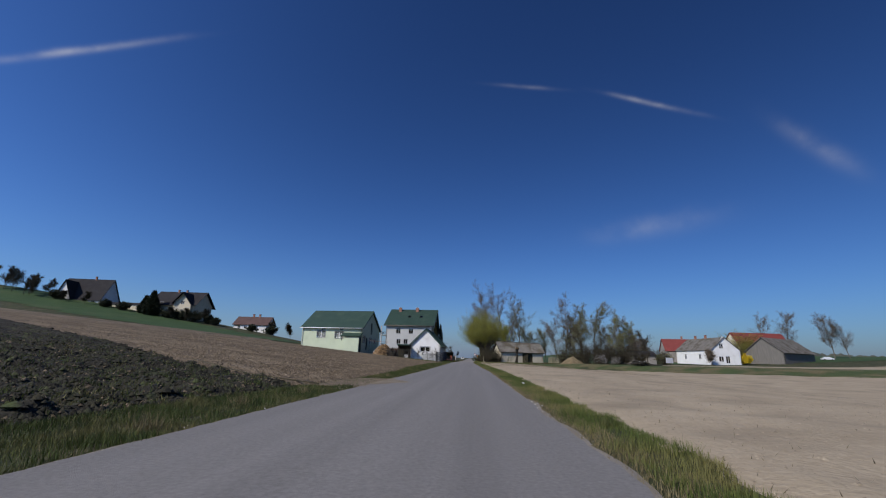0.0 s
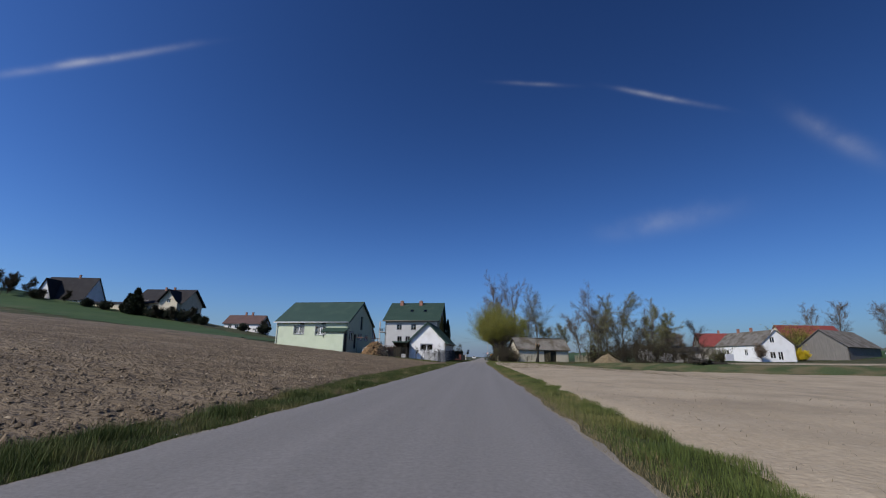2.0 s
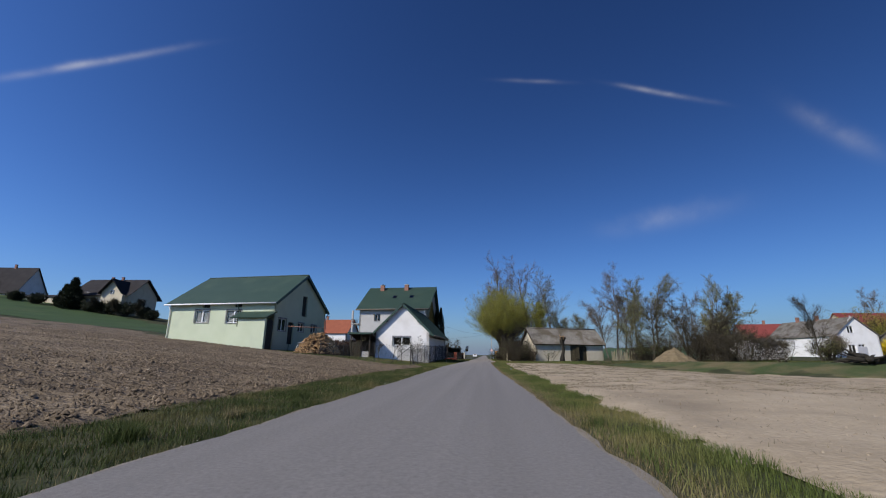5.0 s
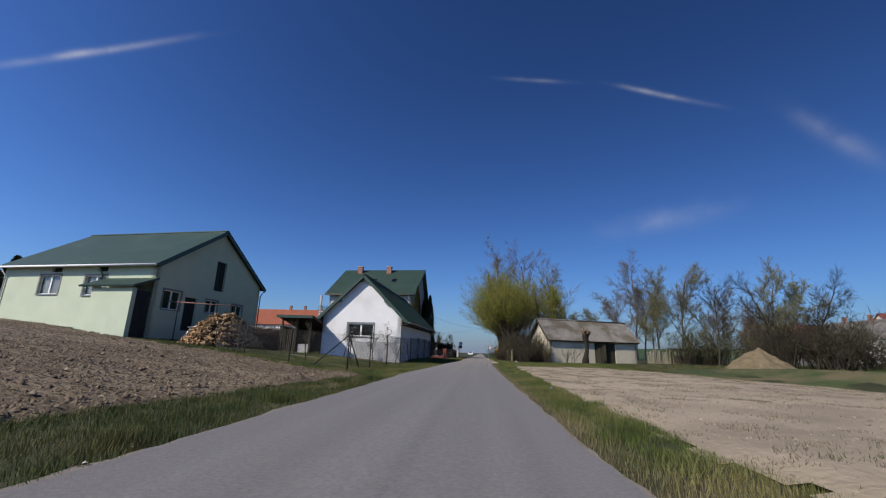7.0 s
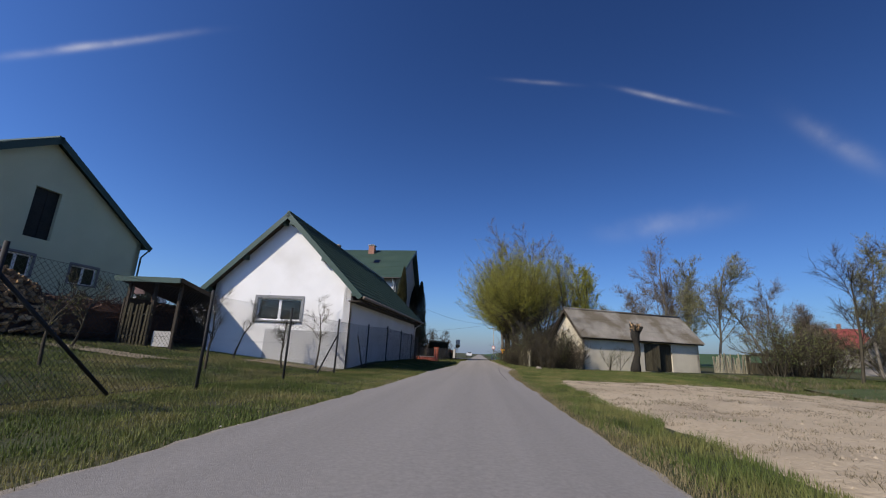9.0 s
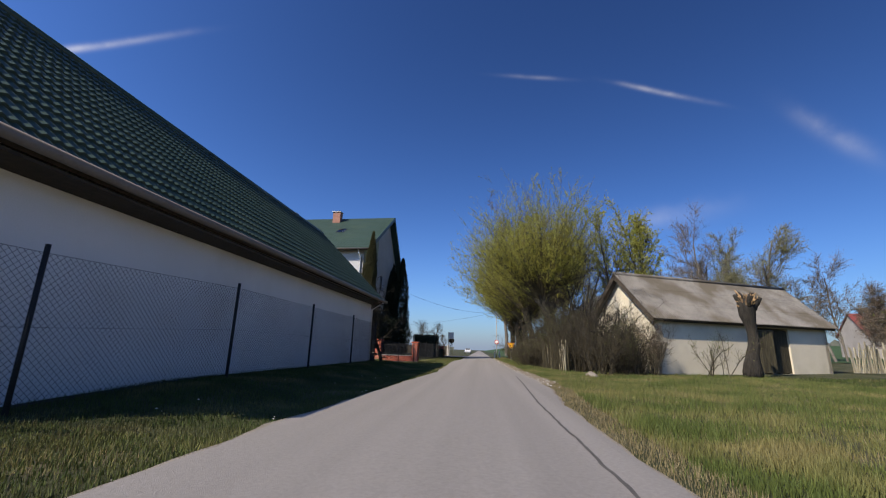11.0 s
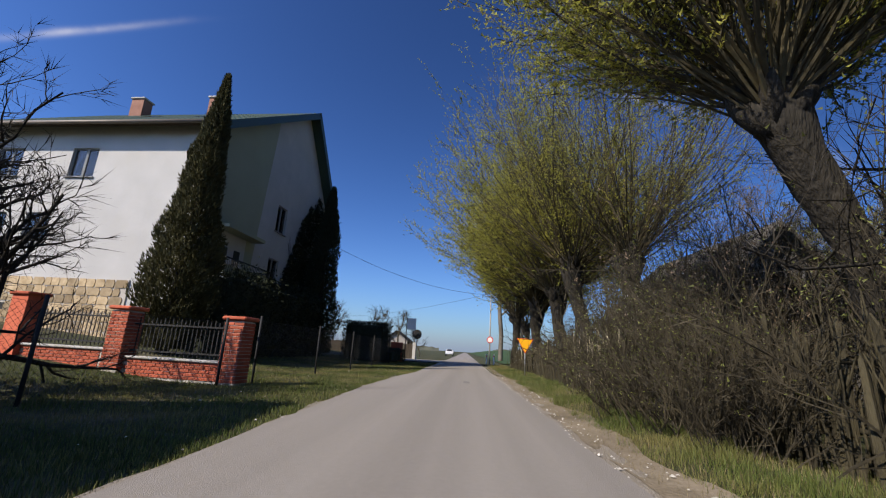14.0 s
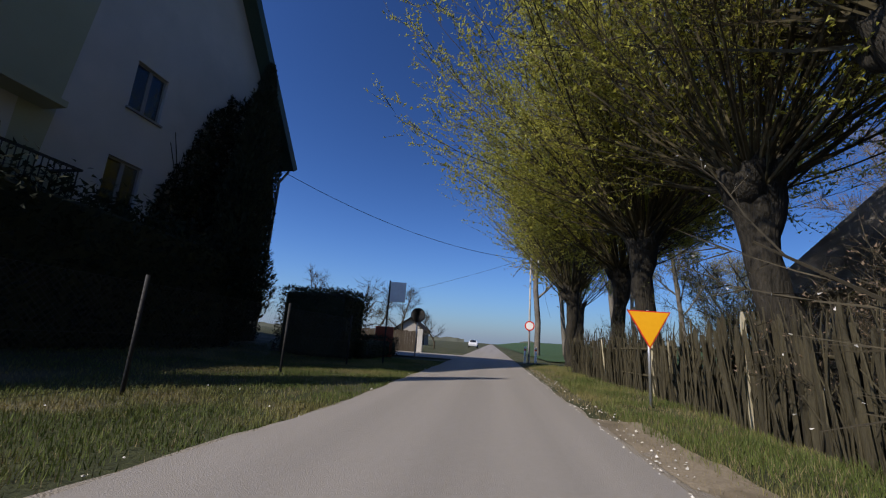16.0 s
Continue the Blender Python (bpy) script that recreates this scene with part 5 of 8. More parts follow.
def pollard(name, label, at, seed, trunk=4.2, shoots=60, reach=8.0, lean=(0, 0), r=0.42, spread_ang=62, twigs=9, spray=6, strung=3, leaf=0.07, shoot_r=0.03, leaf_mat="willow_leaf", shoot_mat="shoot", group="pollard willows", spray_len=0.75):
    """A pollard willow: a thick leaning bole with a knobby head from which long plume-like shoots rise."""
    rng = random.Random(seed)
    t = thing(name, label, "willow", (at[0], at[1], land(*at) - 0.1), 0, group)
    VT, FT = [], []
    pts, rad = [], []
    for i in range(13):
        u = i / 12
        pts.append(Vector((lean[0] * u ** 1.4 + 0.10 * math.sin(u * 7 + seed), lean[1] * u, trunk * u)))
        rad.append(r * (1.35 - 0.55 * min(1, u * 3) + (0.55 * max(0, u - 0.72) / 0.28)) * rng.uniform(0.9, 1.1))
    tube(VT, FT, pts, rad, 14)
    for i, v in enumerate(VT):
        # furrowed, knotty bark
        f = noise.fractal(Vector((v.x * 2.2, v.y * 2.2, v.z * 0.9 + seed)), 0.9, 2.0, 3) * 0.22 * r
        c = pts[min(i // 14, 12)]
        VT[i] = v + (v - c).normalized() * f
    head = pts[-1]
    for k in range(14):
        a = rng.uniform(0, 6.28)
        VK, FK = [], []
        b = rng.uniform(-0.35, 0.3)
        o = rng.uniform(0.6, 1.25) * r * 1.5
        tube(VK, FK, [head + Vector((0, 0, -0.5)), head + Vector((math.cos(a) * o * 0.7, math.sin(a) * o * 0.7, 0.05 + b)), head + Vector((math.cos(a) * o, math.sin(a) * o, 0.3 + b))], [r * 0.6, r * 0.48, r * 0.26], 7)
        part("knob", (VK, FK), "bark", t, smooth=True)
    part("trunk", (VT, FT), "bark", t, smooth=True)
    VS, FS, VL, FL = [], [], [], []
    o = options(segs=[7, 3], bend=0.05, lift=[0.05, 0.05], taper=0.2, sides=[4, 3], kids=[twigs], angle=[27], ratio=[0.30], thin=0.4,
                leaf_from=9, leaves=0, leaf=leaf, spread=0.10, spray_from=1, spray=spray, strung=strung, spray_len=spray_len, spray_w=0.009, spray_fan=0.35)
    o["from"] = [0.14]
    for k in range(shoots):
        a = rng.uniform(0, 2 * math.pi)
        tilt = radians(spread_ang * rng.random() ** 0.6)
        d = Vector((math.cos(a) * math.sin(tilt), math.sin(a) * math.sin(tilt), math.cos(tilt)))
        p = head + Vector((math.cos(a), math.sin(a), 0)) * rng.uniform(0.1, 1.3) * r + Vector((0, 0, rng.uniform(-0.2, 0.4)))
        grow(VS, FS, VL, FL, p, d, reach * rng.uniform(0.55, 1.0) * (1 - 0.38 * (tilt / 1.2) ** 2), shoot_r * rng.uniform(0.6, 1.4), 0, rng, o)
    part("shoot_head", (VS, FS), shoot_mat, t)
    if VL:
        part("crown", (VL, FL), leaf_mat, t)
    return t


WILLOW = "pollard willow with yellow-green young leaves on long shoots"
BARE_WILLOW = "pollard willow with many brown shoots and thin young leaves"
pollard("willow", WILLOW, (7.5, 113.2), 11, 4.7, 150, 8.9, (-1.25, -0.3), r=0.29, spread_ang=64, twigs=11, spray=6, strung=10, leaf=0.075)
pollard("willow", BARE_WILLOW, (8.5, 123.6), 12, 5.0, 95, 11.5, (-0.2, 0.2), r=0.40, spread_ang=66, twigs=10, spray=6, strung=5, leaf=0.065)
pollard("willow", BARE_WILLOW, (7.2, 125.6), 18, 5.0, 95, 11.5, (-0.7, 0.0), r=0.34, spread_ang=70, twigs=9, spray=5, strung=5, leaf=0.07)
pollard("willow", WILLOW, (6.9, 128.8), 19, 4.3, 105, 13.0, (-0.4, 0.1), r=0.40, spread_ang=72, twigs=11, spray=6, strung=9, leaf=0.08)
pollard("willow", WILLOW, (6.5, 133.8), 13, 4.4, 130, 14.5, (-0.3, 0), r=0.36, spread_ang=74, twigs=12, spray=6, strung=11, leaf=0.095)
pollard("willow", WILLOW, (7.4, 140.0), 14, 4.6, 120, 15.5, r=0.36, spread_ang=70, twigs=12, spray=6, strung=12, leaf=0.11, spray_len=0.9)
pollard("willow", WILLOW, (6.6, 147.0), 15, 4.4, 110, 14.5, r=0.36, spread_ang=56, twigs=11, spray=6, strung=8, leaf=0.12, spray_len=1.0)
pollard("willow", WILLOW, (8.8, 156.0), 16, 4.4, 55, 13.0, spread_ang=55, twigs=10, spray=5, strung=6, leaf=0.19, spray_len=1.0)
pollard("pollard_willow", "freshly cut pollard willow stump with pale shoot stubs beside the shed", (16.0, 106.9), 17, 3.9, 70, 0.5, (0.2, 0), 0.34, 88, 0, 0, 0, shoot_r=0.06, shoot_mat="log_end")
WISP = dict(segs=[8, 5, 3], kids=[16, 7], angle=[24, 26], ratio=[0.30, 0.4], leaf_from=9, spray_from=1, spray=6, strung=6, leaf=0.13, spray_len=0.7, bend=0.07, lift=[0.02, 0.05, 0.03], sides=[6, 4, 3])
WISP["from"] = [0.3, 0.1]
tree("poplar", "slender wispy young tree with thin yellow-green leaves", (12.2, 114.8), 13.6, 31, "twig", "willow_leaf", radius=0.12, stems=2, lean=0.07, **WISP)
tree("poplar", "slender wispy young tree with thin yellow-green leaves", (13.3, 114.2), 12.4, 32, "twig", "willow_leaf", radius=0.11, stems=2, lean=0.07, **WISP)
CROOKED = dict(kids=[8, 8], segs=[6, 5, 3], angle=[52, 48], ratio=[0.55, 0.5], bend=0.2, lift=[0.0, 0.08, 0.1], sides=[7, 5, 3], leaf_from=9, spray_from=1, spray=7, spray_len=0.55, spray_w=0.008, spray_fan=0.6, strung=0)
CROOKED["from"] = [0.2, 0.15]
tree("crooked_tree", "dark bare crooked tree beside the shed gable", (9.9, 109.6), 7.6, 37, "bark", "rust_bud", radius=0.085, stems=3, lean=0.3, **CROOKED)
tree("crooked_tree", "dark bare crooked tree beside the shed gable", (9.2, 113.6), 8.2, 38, "bark", "rust_bud", radius=0.085, stems=3, lean=0.3, **CROOKED)

FAR = dict(sides=[6, 4, 3], leaf=0.17, kids=[17, 11], ratio=[0.40, 0.42], segs=[7, 5, 3], angle=[40, 42], leaf_from=9, spray_from=1, spray=12, spray_len=1.5, spray_w=0.024, spray_fan=0.5, strung=3, bend=0.10, lift=[0.02, 0.07, 0.06], thin=0.42)
FAR["from"] = [0.2, 0.12]


def far_trees(name, label, mat, *rows, bark="hazed_twig", **k):
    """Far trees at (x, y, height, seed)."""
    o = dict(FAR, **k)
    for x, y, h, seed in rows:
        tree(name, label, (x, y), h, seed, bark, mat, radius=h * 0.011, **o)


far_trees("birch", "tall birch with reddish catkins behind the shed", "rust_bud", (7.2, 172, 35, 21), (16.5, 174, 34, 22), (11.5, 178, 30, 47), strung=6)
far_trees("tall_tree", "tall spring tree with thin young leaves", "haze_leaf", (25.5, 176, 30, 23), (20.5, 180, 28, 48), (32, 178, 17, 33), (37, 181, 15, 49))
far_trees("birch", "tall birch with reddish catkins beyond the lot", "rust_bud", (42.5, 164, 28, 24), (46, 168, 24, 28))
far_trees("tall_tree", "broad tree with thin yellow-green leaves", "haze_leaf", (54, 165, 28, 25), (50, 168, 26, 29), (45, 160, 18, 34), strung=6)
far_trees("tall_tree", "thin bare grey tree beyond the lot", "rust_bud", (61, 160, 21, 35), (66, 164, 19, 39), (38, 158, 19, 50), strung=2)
NEAR_FAR = dict(spray_len=0.8, spray_w=0.010, leaf=0.15)
far_trees("tall_tree", "dark bare tree on the farm lot", "rust_bud", (28, 98.5, 10, 26), (31.8, 96, 10.5, 36), (34.3, 93.5, 10, 27), (47, 92.2, 9.8, 41), bark="twig", strung=0, **NEAR_FAR)
far_trees("tall_tree", "tree with thin yellow-green leaves on the farm lot", "haze_leaf", (46.5, 118.5, 16.5, 30), (49.5, 121, 14.5, 40), strung=6, **NEAR_FAR)

SHRUB = dict(segs=[5, 3, 2], lift=[0.03, 0.03, 0.02], sides=[4, 3, 3], kids=[8, 4], angle=[32, 38], ratio=[0.42, 0.5], thin=0.5, bend=0.14, taper=0.25, leaf_from=9, spray_from=1, spray_fan=0.55)
SHRUB["from"] = [0.15, 0.2]


def shrub(label, at, height, seed, stems=26, leaf_mat="spring_leaf", leaves=2, leaf=0.1, bark="twig", lean=0.35, name="shrub", spread_base=0.16, r=0.03, spread=0.12, category="shrub", kids=(9,), spray=7, spray_len=0.4, spray_w=0.006):
    rng = random.Random(seed)
    t = thing(name, label, category, (at[0], at[1], land(*at) - 0.1))
    o = options(leaves=0, strung=leaves, leaf=leaf, spread=spread, spray=spray, spray_len=spray_len, spray_w=spray_w, **dict(SHRUB, kids=list(kids)))
    VT, FT, VL, FL = [], [], [], []
    for s in range(stems):
        p = Vector((rng.gauss(0, 1), rng.gauss(0, 1), 0)) * height * spread_base
        d = Vector((p.x / height * 1.2 + rng.gauss(0, 1) * lean * 0.6, p.y / height * 1.2 + rng.gauss(0, 1) * lean * 0.6, 1)).normalized()
        grow(VT, FT, VL, FL, p, d, height * rng.uniform(0.55, 1.05), r * rng.uniform(0.6, 1.4), 0, rng, o)
    part("brush", (VT, FT), bark, t)
    if VL:
        part("foliage", (VL, FL), leaf_mat, t)
    return t


TWIGGY = "tangled leafless brown shrub with a few buds"
for i, (x, y, h, st) in enumerate(((8.0, 105.6, 2.6, 50), (9.4, 106.4, 2.9, 50), (7.2, 107.6, 3.4, 60), (10.6, 106.4, 2.6, 46), (9.0, 108.4, 3.8, 60), (7.2, 110.0, 4.0, 60), (8.8, 110.8, 4.2, 56), (7.8, 112.4, 4.2, 56),
                                   (10.6, 109.0, 3.6, 46), (7.2, 115.6, 4.2, 60), (8.8, 116.8, 4.4, 56), (7.2, 118.4, 4.2, 60), (9.8, 119.0, 4.6, 50), (7.6, 120.6, 3.6, 56), (8.8, 124.0, 3.8, 56), (7.4, 127.0, 2.8, 46), (9.4, 128.4, 4.0, 50),
                                   (8.4, 132.4, 3.0, 46), (9.6, 134.6, 3.2, 46), (7.4, 138.0, 2.2, 40), (11.4, 116.0, 4.2, 50), (11.6, 122.0, 4.0, 44))):
    shrub(TWIGGY + " behind the picket fence", (x, y), h, 100 + i, int(st * 0.8), "spring_leaf" if i % 3 else "rust_bud", 1 if i % 2 else 0, 0.045, lean=0.22, spread_base=0.11, r=0.018, spray=11, spray_w=0.005, kids=(8,))
for i, (x, y, h) in enumerate(((5.6, 113.4, 1.7), (5.65, 114.4, 2.2), (5.6, 115.5, 2.4), (5.65, 116.5, 2.3), (5.7, 117.4, 1.9))):
    shrub("dense brown bramble thicket in front of the picket fence", (x, y), h, 210 + i, 46, "spring_leaf", 1 if i % 2 else 0, 0.035, lean=0.45, spread_base=0.17, r=0.012, spray=11, spray_len=0.3, spray_w=0.005, kids=(7,), name="bramble")
shrub("blackthorn shrub dotted with white blossom", (7.6, 121.8), 4.2, 130, 26, "blossom", 1, 0.028, name="blossoming_shrub")
shrub("blackthorn shrub dotted with white blossom", (8.6, 117.0), 3.6, 131, 22, "blossom", 1, 0.028, name="blossoming_shrub")
shrub("thin bare young shrub beside the shed corner", (13.6, 105.9), 2.6, 132, 7, "spring_leaf", 1, 0.06, lean=0.5)
LOT = ((33, 95, 5.0, "rust_bud", 0), (36.5, 95, 5.6, "rust_bud", 0), (38.5, 97, 4.6, "spring_leaf", 1), (35.2, 92.4, 4.4, "rust_bud", 0), (43, 99, 3.6, "rust_bud", 0), (30, 109, 4.6, "spring_leaf", 1), (35, 112, 5.0, "spring_leaf", 1), 
       (50, 105, 4, "rust_bud", 0), (56, 103, 3.4, "spring_leaf", 1), (40, 108, 5, "rust_bud", 0), (46, 108, 5, "rust_bud", 0), (53, 124, 6, "spring_leaf", 1), 
       (60, 128, 5, "rust_bud", 0), (66, 134, 4.5, "rust_bud", 0), (63, 146, 6, "rust_bud", 0), (56, 138, 6, "spring_leaf", 1))
for i, (x, y, h, m, lv) in enumerate(LOT):
    shrub("large tangled brown shrub on the farm lot", (x, y), h, 140 + i, 44, m, lv, 0.13, r=0.04, kids=(8,), spray=7, spray_len=0.9, spray_w=0.016)
shrub("white blossoming bush on the farm lot", (33.1, 83.4), 2.4, 160, 12, "blossom", 1, 0.08, name="blossoming_shrub", spray_w=0.01)
shrub("white blossoming bush on the farm lot", (36.0, 82.8), 1.8, 161, 12, "blossom", 1, 0.08, name="blossoming_shrub", spray_w=0.01)
shrub("bright yellow forsythia bush beside the farmhouse", (108, 154), 3.6, 162, 40, "forsythia", 3, 0.28, name="forsythia", r=0.05, spray_w=0.02)
shrub("yellow-green willow bush behind the farmhouse", (114, 166), 11, 163, 60, "willow_leaf", 2, 0.35, r=0.08, spray_len=1.4, spray_w=0.03)
far_trees("far_tree", "bare spring tree near the farmhouse", "rust_bud", (70, 158, 13, 171), (66, 160, 11, 172), (76, 166, 12, 170), (92, 148, 5, 173), (168, 188, 21, 174), (173, 186, 20, 175), (150, 202, 24, 176), (157, 200, 25, 177), spray_len=1.5)
far_trees("far_tree", "bare dark tree beyond the green crop", "rust_bud", (-206, 170, 9, 207), (-213, 170, 9, 208), (-223, 171, 10, 209), (-230, 172, 11, 210), (-238, 172, 11, 211), (-248, 172, 12, 212), (-212, 168, 11, 190), (-219, 166, 13, 191), (-226, 168, 12, 192), (-234, 166, 13, 193), (-243, 168, 12, 194), (-252, 166, 13, 195), (-180, 166, 6, 196), (-206, 163, 8, 197), (-210, 164, 10, 205), (-190, 164, 5, 206),
          (-262, 170, 13, 198), (-128, 166, 6, 199), (-121, 168, 7, 200), (-92, 178, 7, 201), (-84, 180, 8, 202), (-134, 165, 6, 203), (-272, 172, 13, 204), bark="twig", strung=0, spray_len=1.1, spray_w=0.04, spray_fan=0.6)


for i, (x, y, h) in enumerate(((-126, 168, 4.5), (-120, 170, 3.6), (-133, 167, 4.0), (-138, 166, 3.4), (-116, 169, 3.0), (-160, 166, 3.5), (-170, 167, 3.0), (-196, 167, 4.0), (-90, 172, 3.5), (-99, 171, 2.6))):
    shrub("dark leafless garden shrub beside a far house", (x, y), h, 240 + i, 40, "hedge", 3, 0.35, bark="twig", r=0.06, spray_len=0.8, spray_w=0.04)


def conifer(name, label, at, height, width, seed, mat="thuja", n=9000, leaf=0.16, droop=0.0, category="conifer", tip=0.0):
    """A dense pointed evergreen: upswept sprays on a tapered stem."""
    rng = random.Random(seed)
    t = thing(name, label, category, (at[0], at[1], land(*at) - 0.1))
    VT, FT, VL, FL = [], [], [], []
    tube(VT, FT, [Vector((0, 0, 0)), Vector((0, 0, height * 0.9))], [height * 0.02, 0.02], 7)
    part("trunk", (VT, FT), "bark", t, smooth=True)
    for _ in range(n):
        u = rng.random() ** 1.25
        z = height * (0.02 + 0.98 * u)
        a = rng.uniform(0, 6.283)
        bulge = 1 + 0.42 * noise.noise(Vector((math.cos(a) * 1.5, math.sin(a) * 1.5, z * 0.55 + seed))) + 0.25 * noise.noise(Vector((math.cos(a) * 3.5, math.sin(a) * 3.5, z * 1.6 + seed)))
        r = width * bulge * min(1.0, (0.6 + 2.2 * u)) * (1 - u) ** (0.62 - tip) * (rng.random() ** 0.35)
        p = Vector((math.cos(a) * r, math.sin(a) * r, z))
        d = Vector((math.cos(a) * 0.55, math.sin(a) * 0.55, 1 - droop) ) + Vector((rng.gauss(0, 1), rng.gauss(0, 1), rng.gauss(0, 1))) * 0.3
        d.normalize()
        s = d.cross(Vector((rng.gauss(0, 1), rng.gauss(0, 1), rng.gauss(0, 1)))).normalized()
        L = leaf * rng.uniform(0.6, 1.5)
        b = len(VL)
        VL += [p - s * L * 0.2, p + s * L * 0.2, p + d * L]
        FL.append((b, b + 1, b + 2))
    part("foliage", (VL, FL), mat, t)
    return t


t = conifer("thuja", "tall columnar thuja leaning a little beside the house corner", (-9.5, 123.2), 12.2, 1.58, 41, n=48000, leaf=0.14, tip=-0.2)
t.matrix_basis = t.matrix_basis @ pose(0, 0, 0, 0, 1.8, 0)
conifer("thuja", "dark columnar thuja at the house gable", (-8.5, 136.6), 12.4, 1.5, 42, "hedge", 26000, 0.16)
conifer("spruce", "dark spruce in front of the far house", (-146, 166), 11, 4.2, 43, "hedge", 5000, 0.9, 0.5, tip=-0.3)
conifer("spruce", "dark spruce in front of the far house", (-151, 168), 8, 3.5, 44, "hedge", 4000, 0.9, 0.5, tip=-0.3)
conifer("pine", "dark pine far beyond the barn", (186, 176), 15, 3.5, 45, "hedge", 4000, 1.0, 0.5, tip=-0.3)


def leaf_block(name, label, at, size, seed, mat, n, leaf, category="hedge", jitter=0.06, soft=0.0):
    """A clipped hedge or creeper: leaves on and under the skin of a block with a dark twiggy core."""
    rng = random.Random(seed)
    t = thing(name, label, category, at)
    sx, sy, sz = size
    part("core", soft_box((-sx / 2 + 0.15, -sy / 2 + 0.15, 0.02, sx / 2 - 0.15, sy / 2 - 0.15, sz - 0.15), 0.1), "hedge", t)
    VL, FL = [], []
    for _ in range(n):
        f = rng.random() * (2 * sx * sz + 2 * sy * sz + sx * sy)
        if f < sx * sy:
            p = Vector((rng.uniform(-sx, sx) / 2, rng.uniform(-sy, sy) / 2, sz))
        elif f < sx * sy + 2 * sx * sz:
            p = Vector((rng.uniform(-sx, sx) / 2, rng.choice((-1, 1)) * sy / 2, rng.uniform(0, sz)))
        else:
            p = Vector((rng.choice((-1, 1)) * sx / 2, rng.uniform(-sy, sy) / 2, rng.uniform(0, sz)))
        p += Vector((rng.gauss(0, 1), rng.gauss(0, 1), rng.gauss(0, 1))) * jitter
        p.z = max(p.z, 0.02)
        leaf_blade(VL, FL, p, leaf * rng.uniform(0.6, 1.4), rng)
    part("foliage", (VL, FL), mat, t)
    return t


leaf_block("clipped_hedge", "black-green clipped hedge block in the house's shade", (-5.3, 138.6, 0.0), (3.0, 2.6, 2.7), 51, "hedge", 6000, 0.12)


# ---- grass, clods and weeds ----
def blades(name, label, n, place, height, mat, seed, width=0.012, lean=0.45, base=None, clump=0.0):
    """n blades of grass; place(rng) gives x, y."""
    g = np.random.RandomState(seed)
    xy = place(g, n)
    z = np.array([(base or land)(x, y) for x, y in xy]) - (0.02 if base else 0.07)
    n = len(xy)
    h = height * g.uniform(0.35, 1.25, n)
    if clump:
        k = np.array([0.55 + clump * max(0.0, noise.noise(Vector((x * 1.3, y * 1.3, seed))) + 0.25) for x, y in xy])
        h = h * k
    a = g.uniform(0, 2 * np.pi, n)
    w = width * g.uniform(0.6, 1.6, n)
    t = g.uniform(0, 2 * np.pi, n)
    tl = h * lean * g.uniform(0, 1, n)
    V = np.empty((n, 3, 3))
    V[:, 0] = np.c_[xy[:, 0] - np.cos(a) * w, xy[:, 1] - np.sin(a) * w, z]
    V[:, 1] = np.c_[xy[:, 0] + np.cos(a) * w, xy[:, 1] + np.sin(a) * w, z]
    V[:, 2] = np.c_[xy[:, 0] + np.cos(t) * tl, xy[:, 1] + np.sin(t) * tl, z + h + 0.05]
    me = bpy.data.meshes.new(name)
    me.vertices.add(3 * n)
    me.vertices.foreach_set("co", V.ravel())
    me.loops.add(3 * n)
    me.loops.foreach_set("vertex_index", np.arange(3 * n))
    me.polygons.add(n)
    me.polygons.foreach_set("loop_start", np.arange(0, 3 * n, 3))
    me.update(calc_edges=True)
    me.materials.append(M[mat])
    return tagged(new(name, me), label, "grass", kind="stuff")


def lumps(name, label, n, place, size, mat, seed, flat=0.6, category="clods", base=None):
    """Broken clods or stones: jittered octahedra."""
    g = np.random.RandomState(seed)
    xy = place(g, n)
    n = len(xy)
    T = np.array([(1, 0, 0), (0, 1, 0), (-1, 0, 0), (0, -1, 0), (0, 0, 1)], float)
    FT = np.array([(0, 1, 4), (1, 2, 4), (2, 3, 4), (3, 0, 4)])
    s = size * np.minimum(np.exp(g.normal(0, 0.5, n)), 2.4)
    a = g.uniform(0, 2 * np.pi, n)
    V = T[None] * (s[:, None, None] * g.uniform(0.6, 1.3, (n, 5, 1))) + np.clip(g.normal(0, 0.18, (n, 5, 3)), -0.35, 0.35) * s[:, None, None]
    V[:, :4, 2] -= 0.35 * s[:, None]
    V[:, :, 2] *= flat
    c, d = np.cos(a)[:, None], np.sin(a)[:, None]
    x, y = V[:, :, 0] * c - V[:, :, 1] * d, V[:, :, 0] * d + V[:, :, 1] * c
    z0 = np.array([(base or land)(*p) for p in xy])
    V = np.stack([x + xy[:, :1], y + xy[:, 1:], V[:, :, 2] + (z0 + s * flat * 0.25)[:, None]], -1).reshape(-1, 3)
    F = (FT[None] + 5 * np.arange(n)[:, None, None]).reshape(-1, 3)
    me = bpy.data.meshes.new(name)
    me.vertices.add(len(V))
    me.vertices.foreach_set("co", V.ravel())
    me.loops.add(F.size)
    me.loops.foreach_set("vertex_index", F.ravel())
    me.polygons.add(len(F))
    me.polygons.foreach_set("loop_start", np.arange(0, F.size, 3))
    me.update(calc_edges=True)
    me.materials.append(M[mat])
    return tagged(new(name, me), label, category, kind="stuff")


def band(left, right, y0, y1, power=1.0):
    def place(g, n):
        y = y0 + (y1 - y0) * g.uniform(0, 1, n)
        u = g.uniform(0, 1, n) ** power
        a = np.array([left(v) for v in y])
        b = np.array([right(v) for v in y])
        return np.c_[a + (b - a) * u, y]
    return place


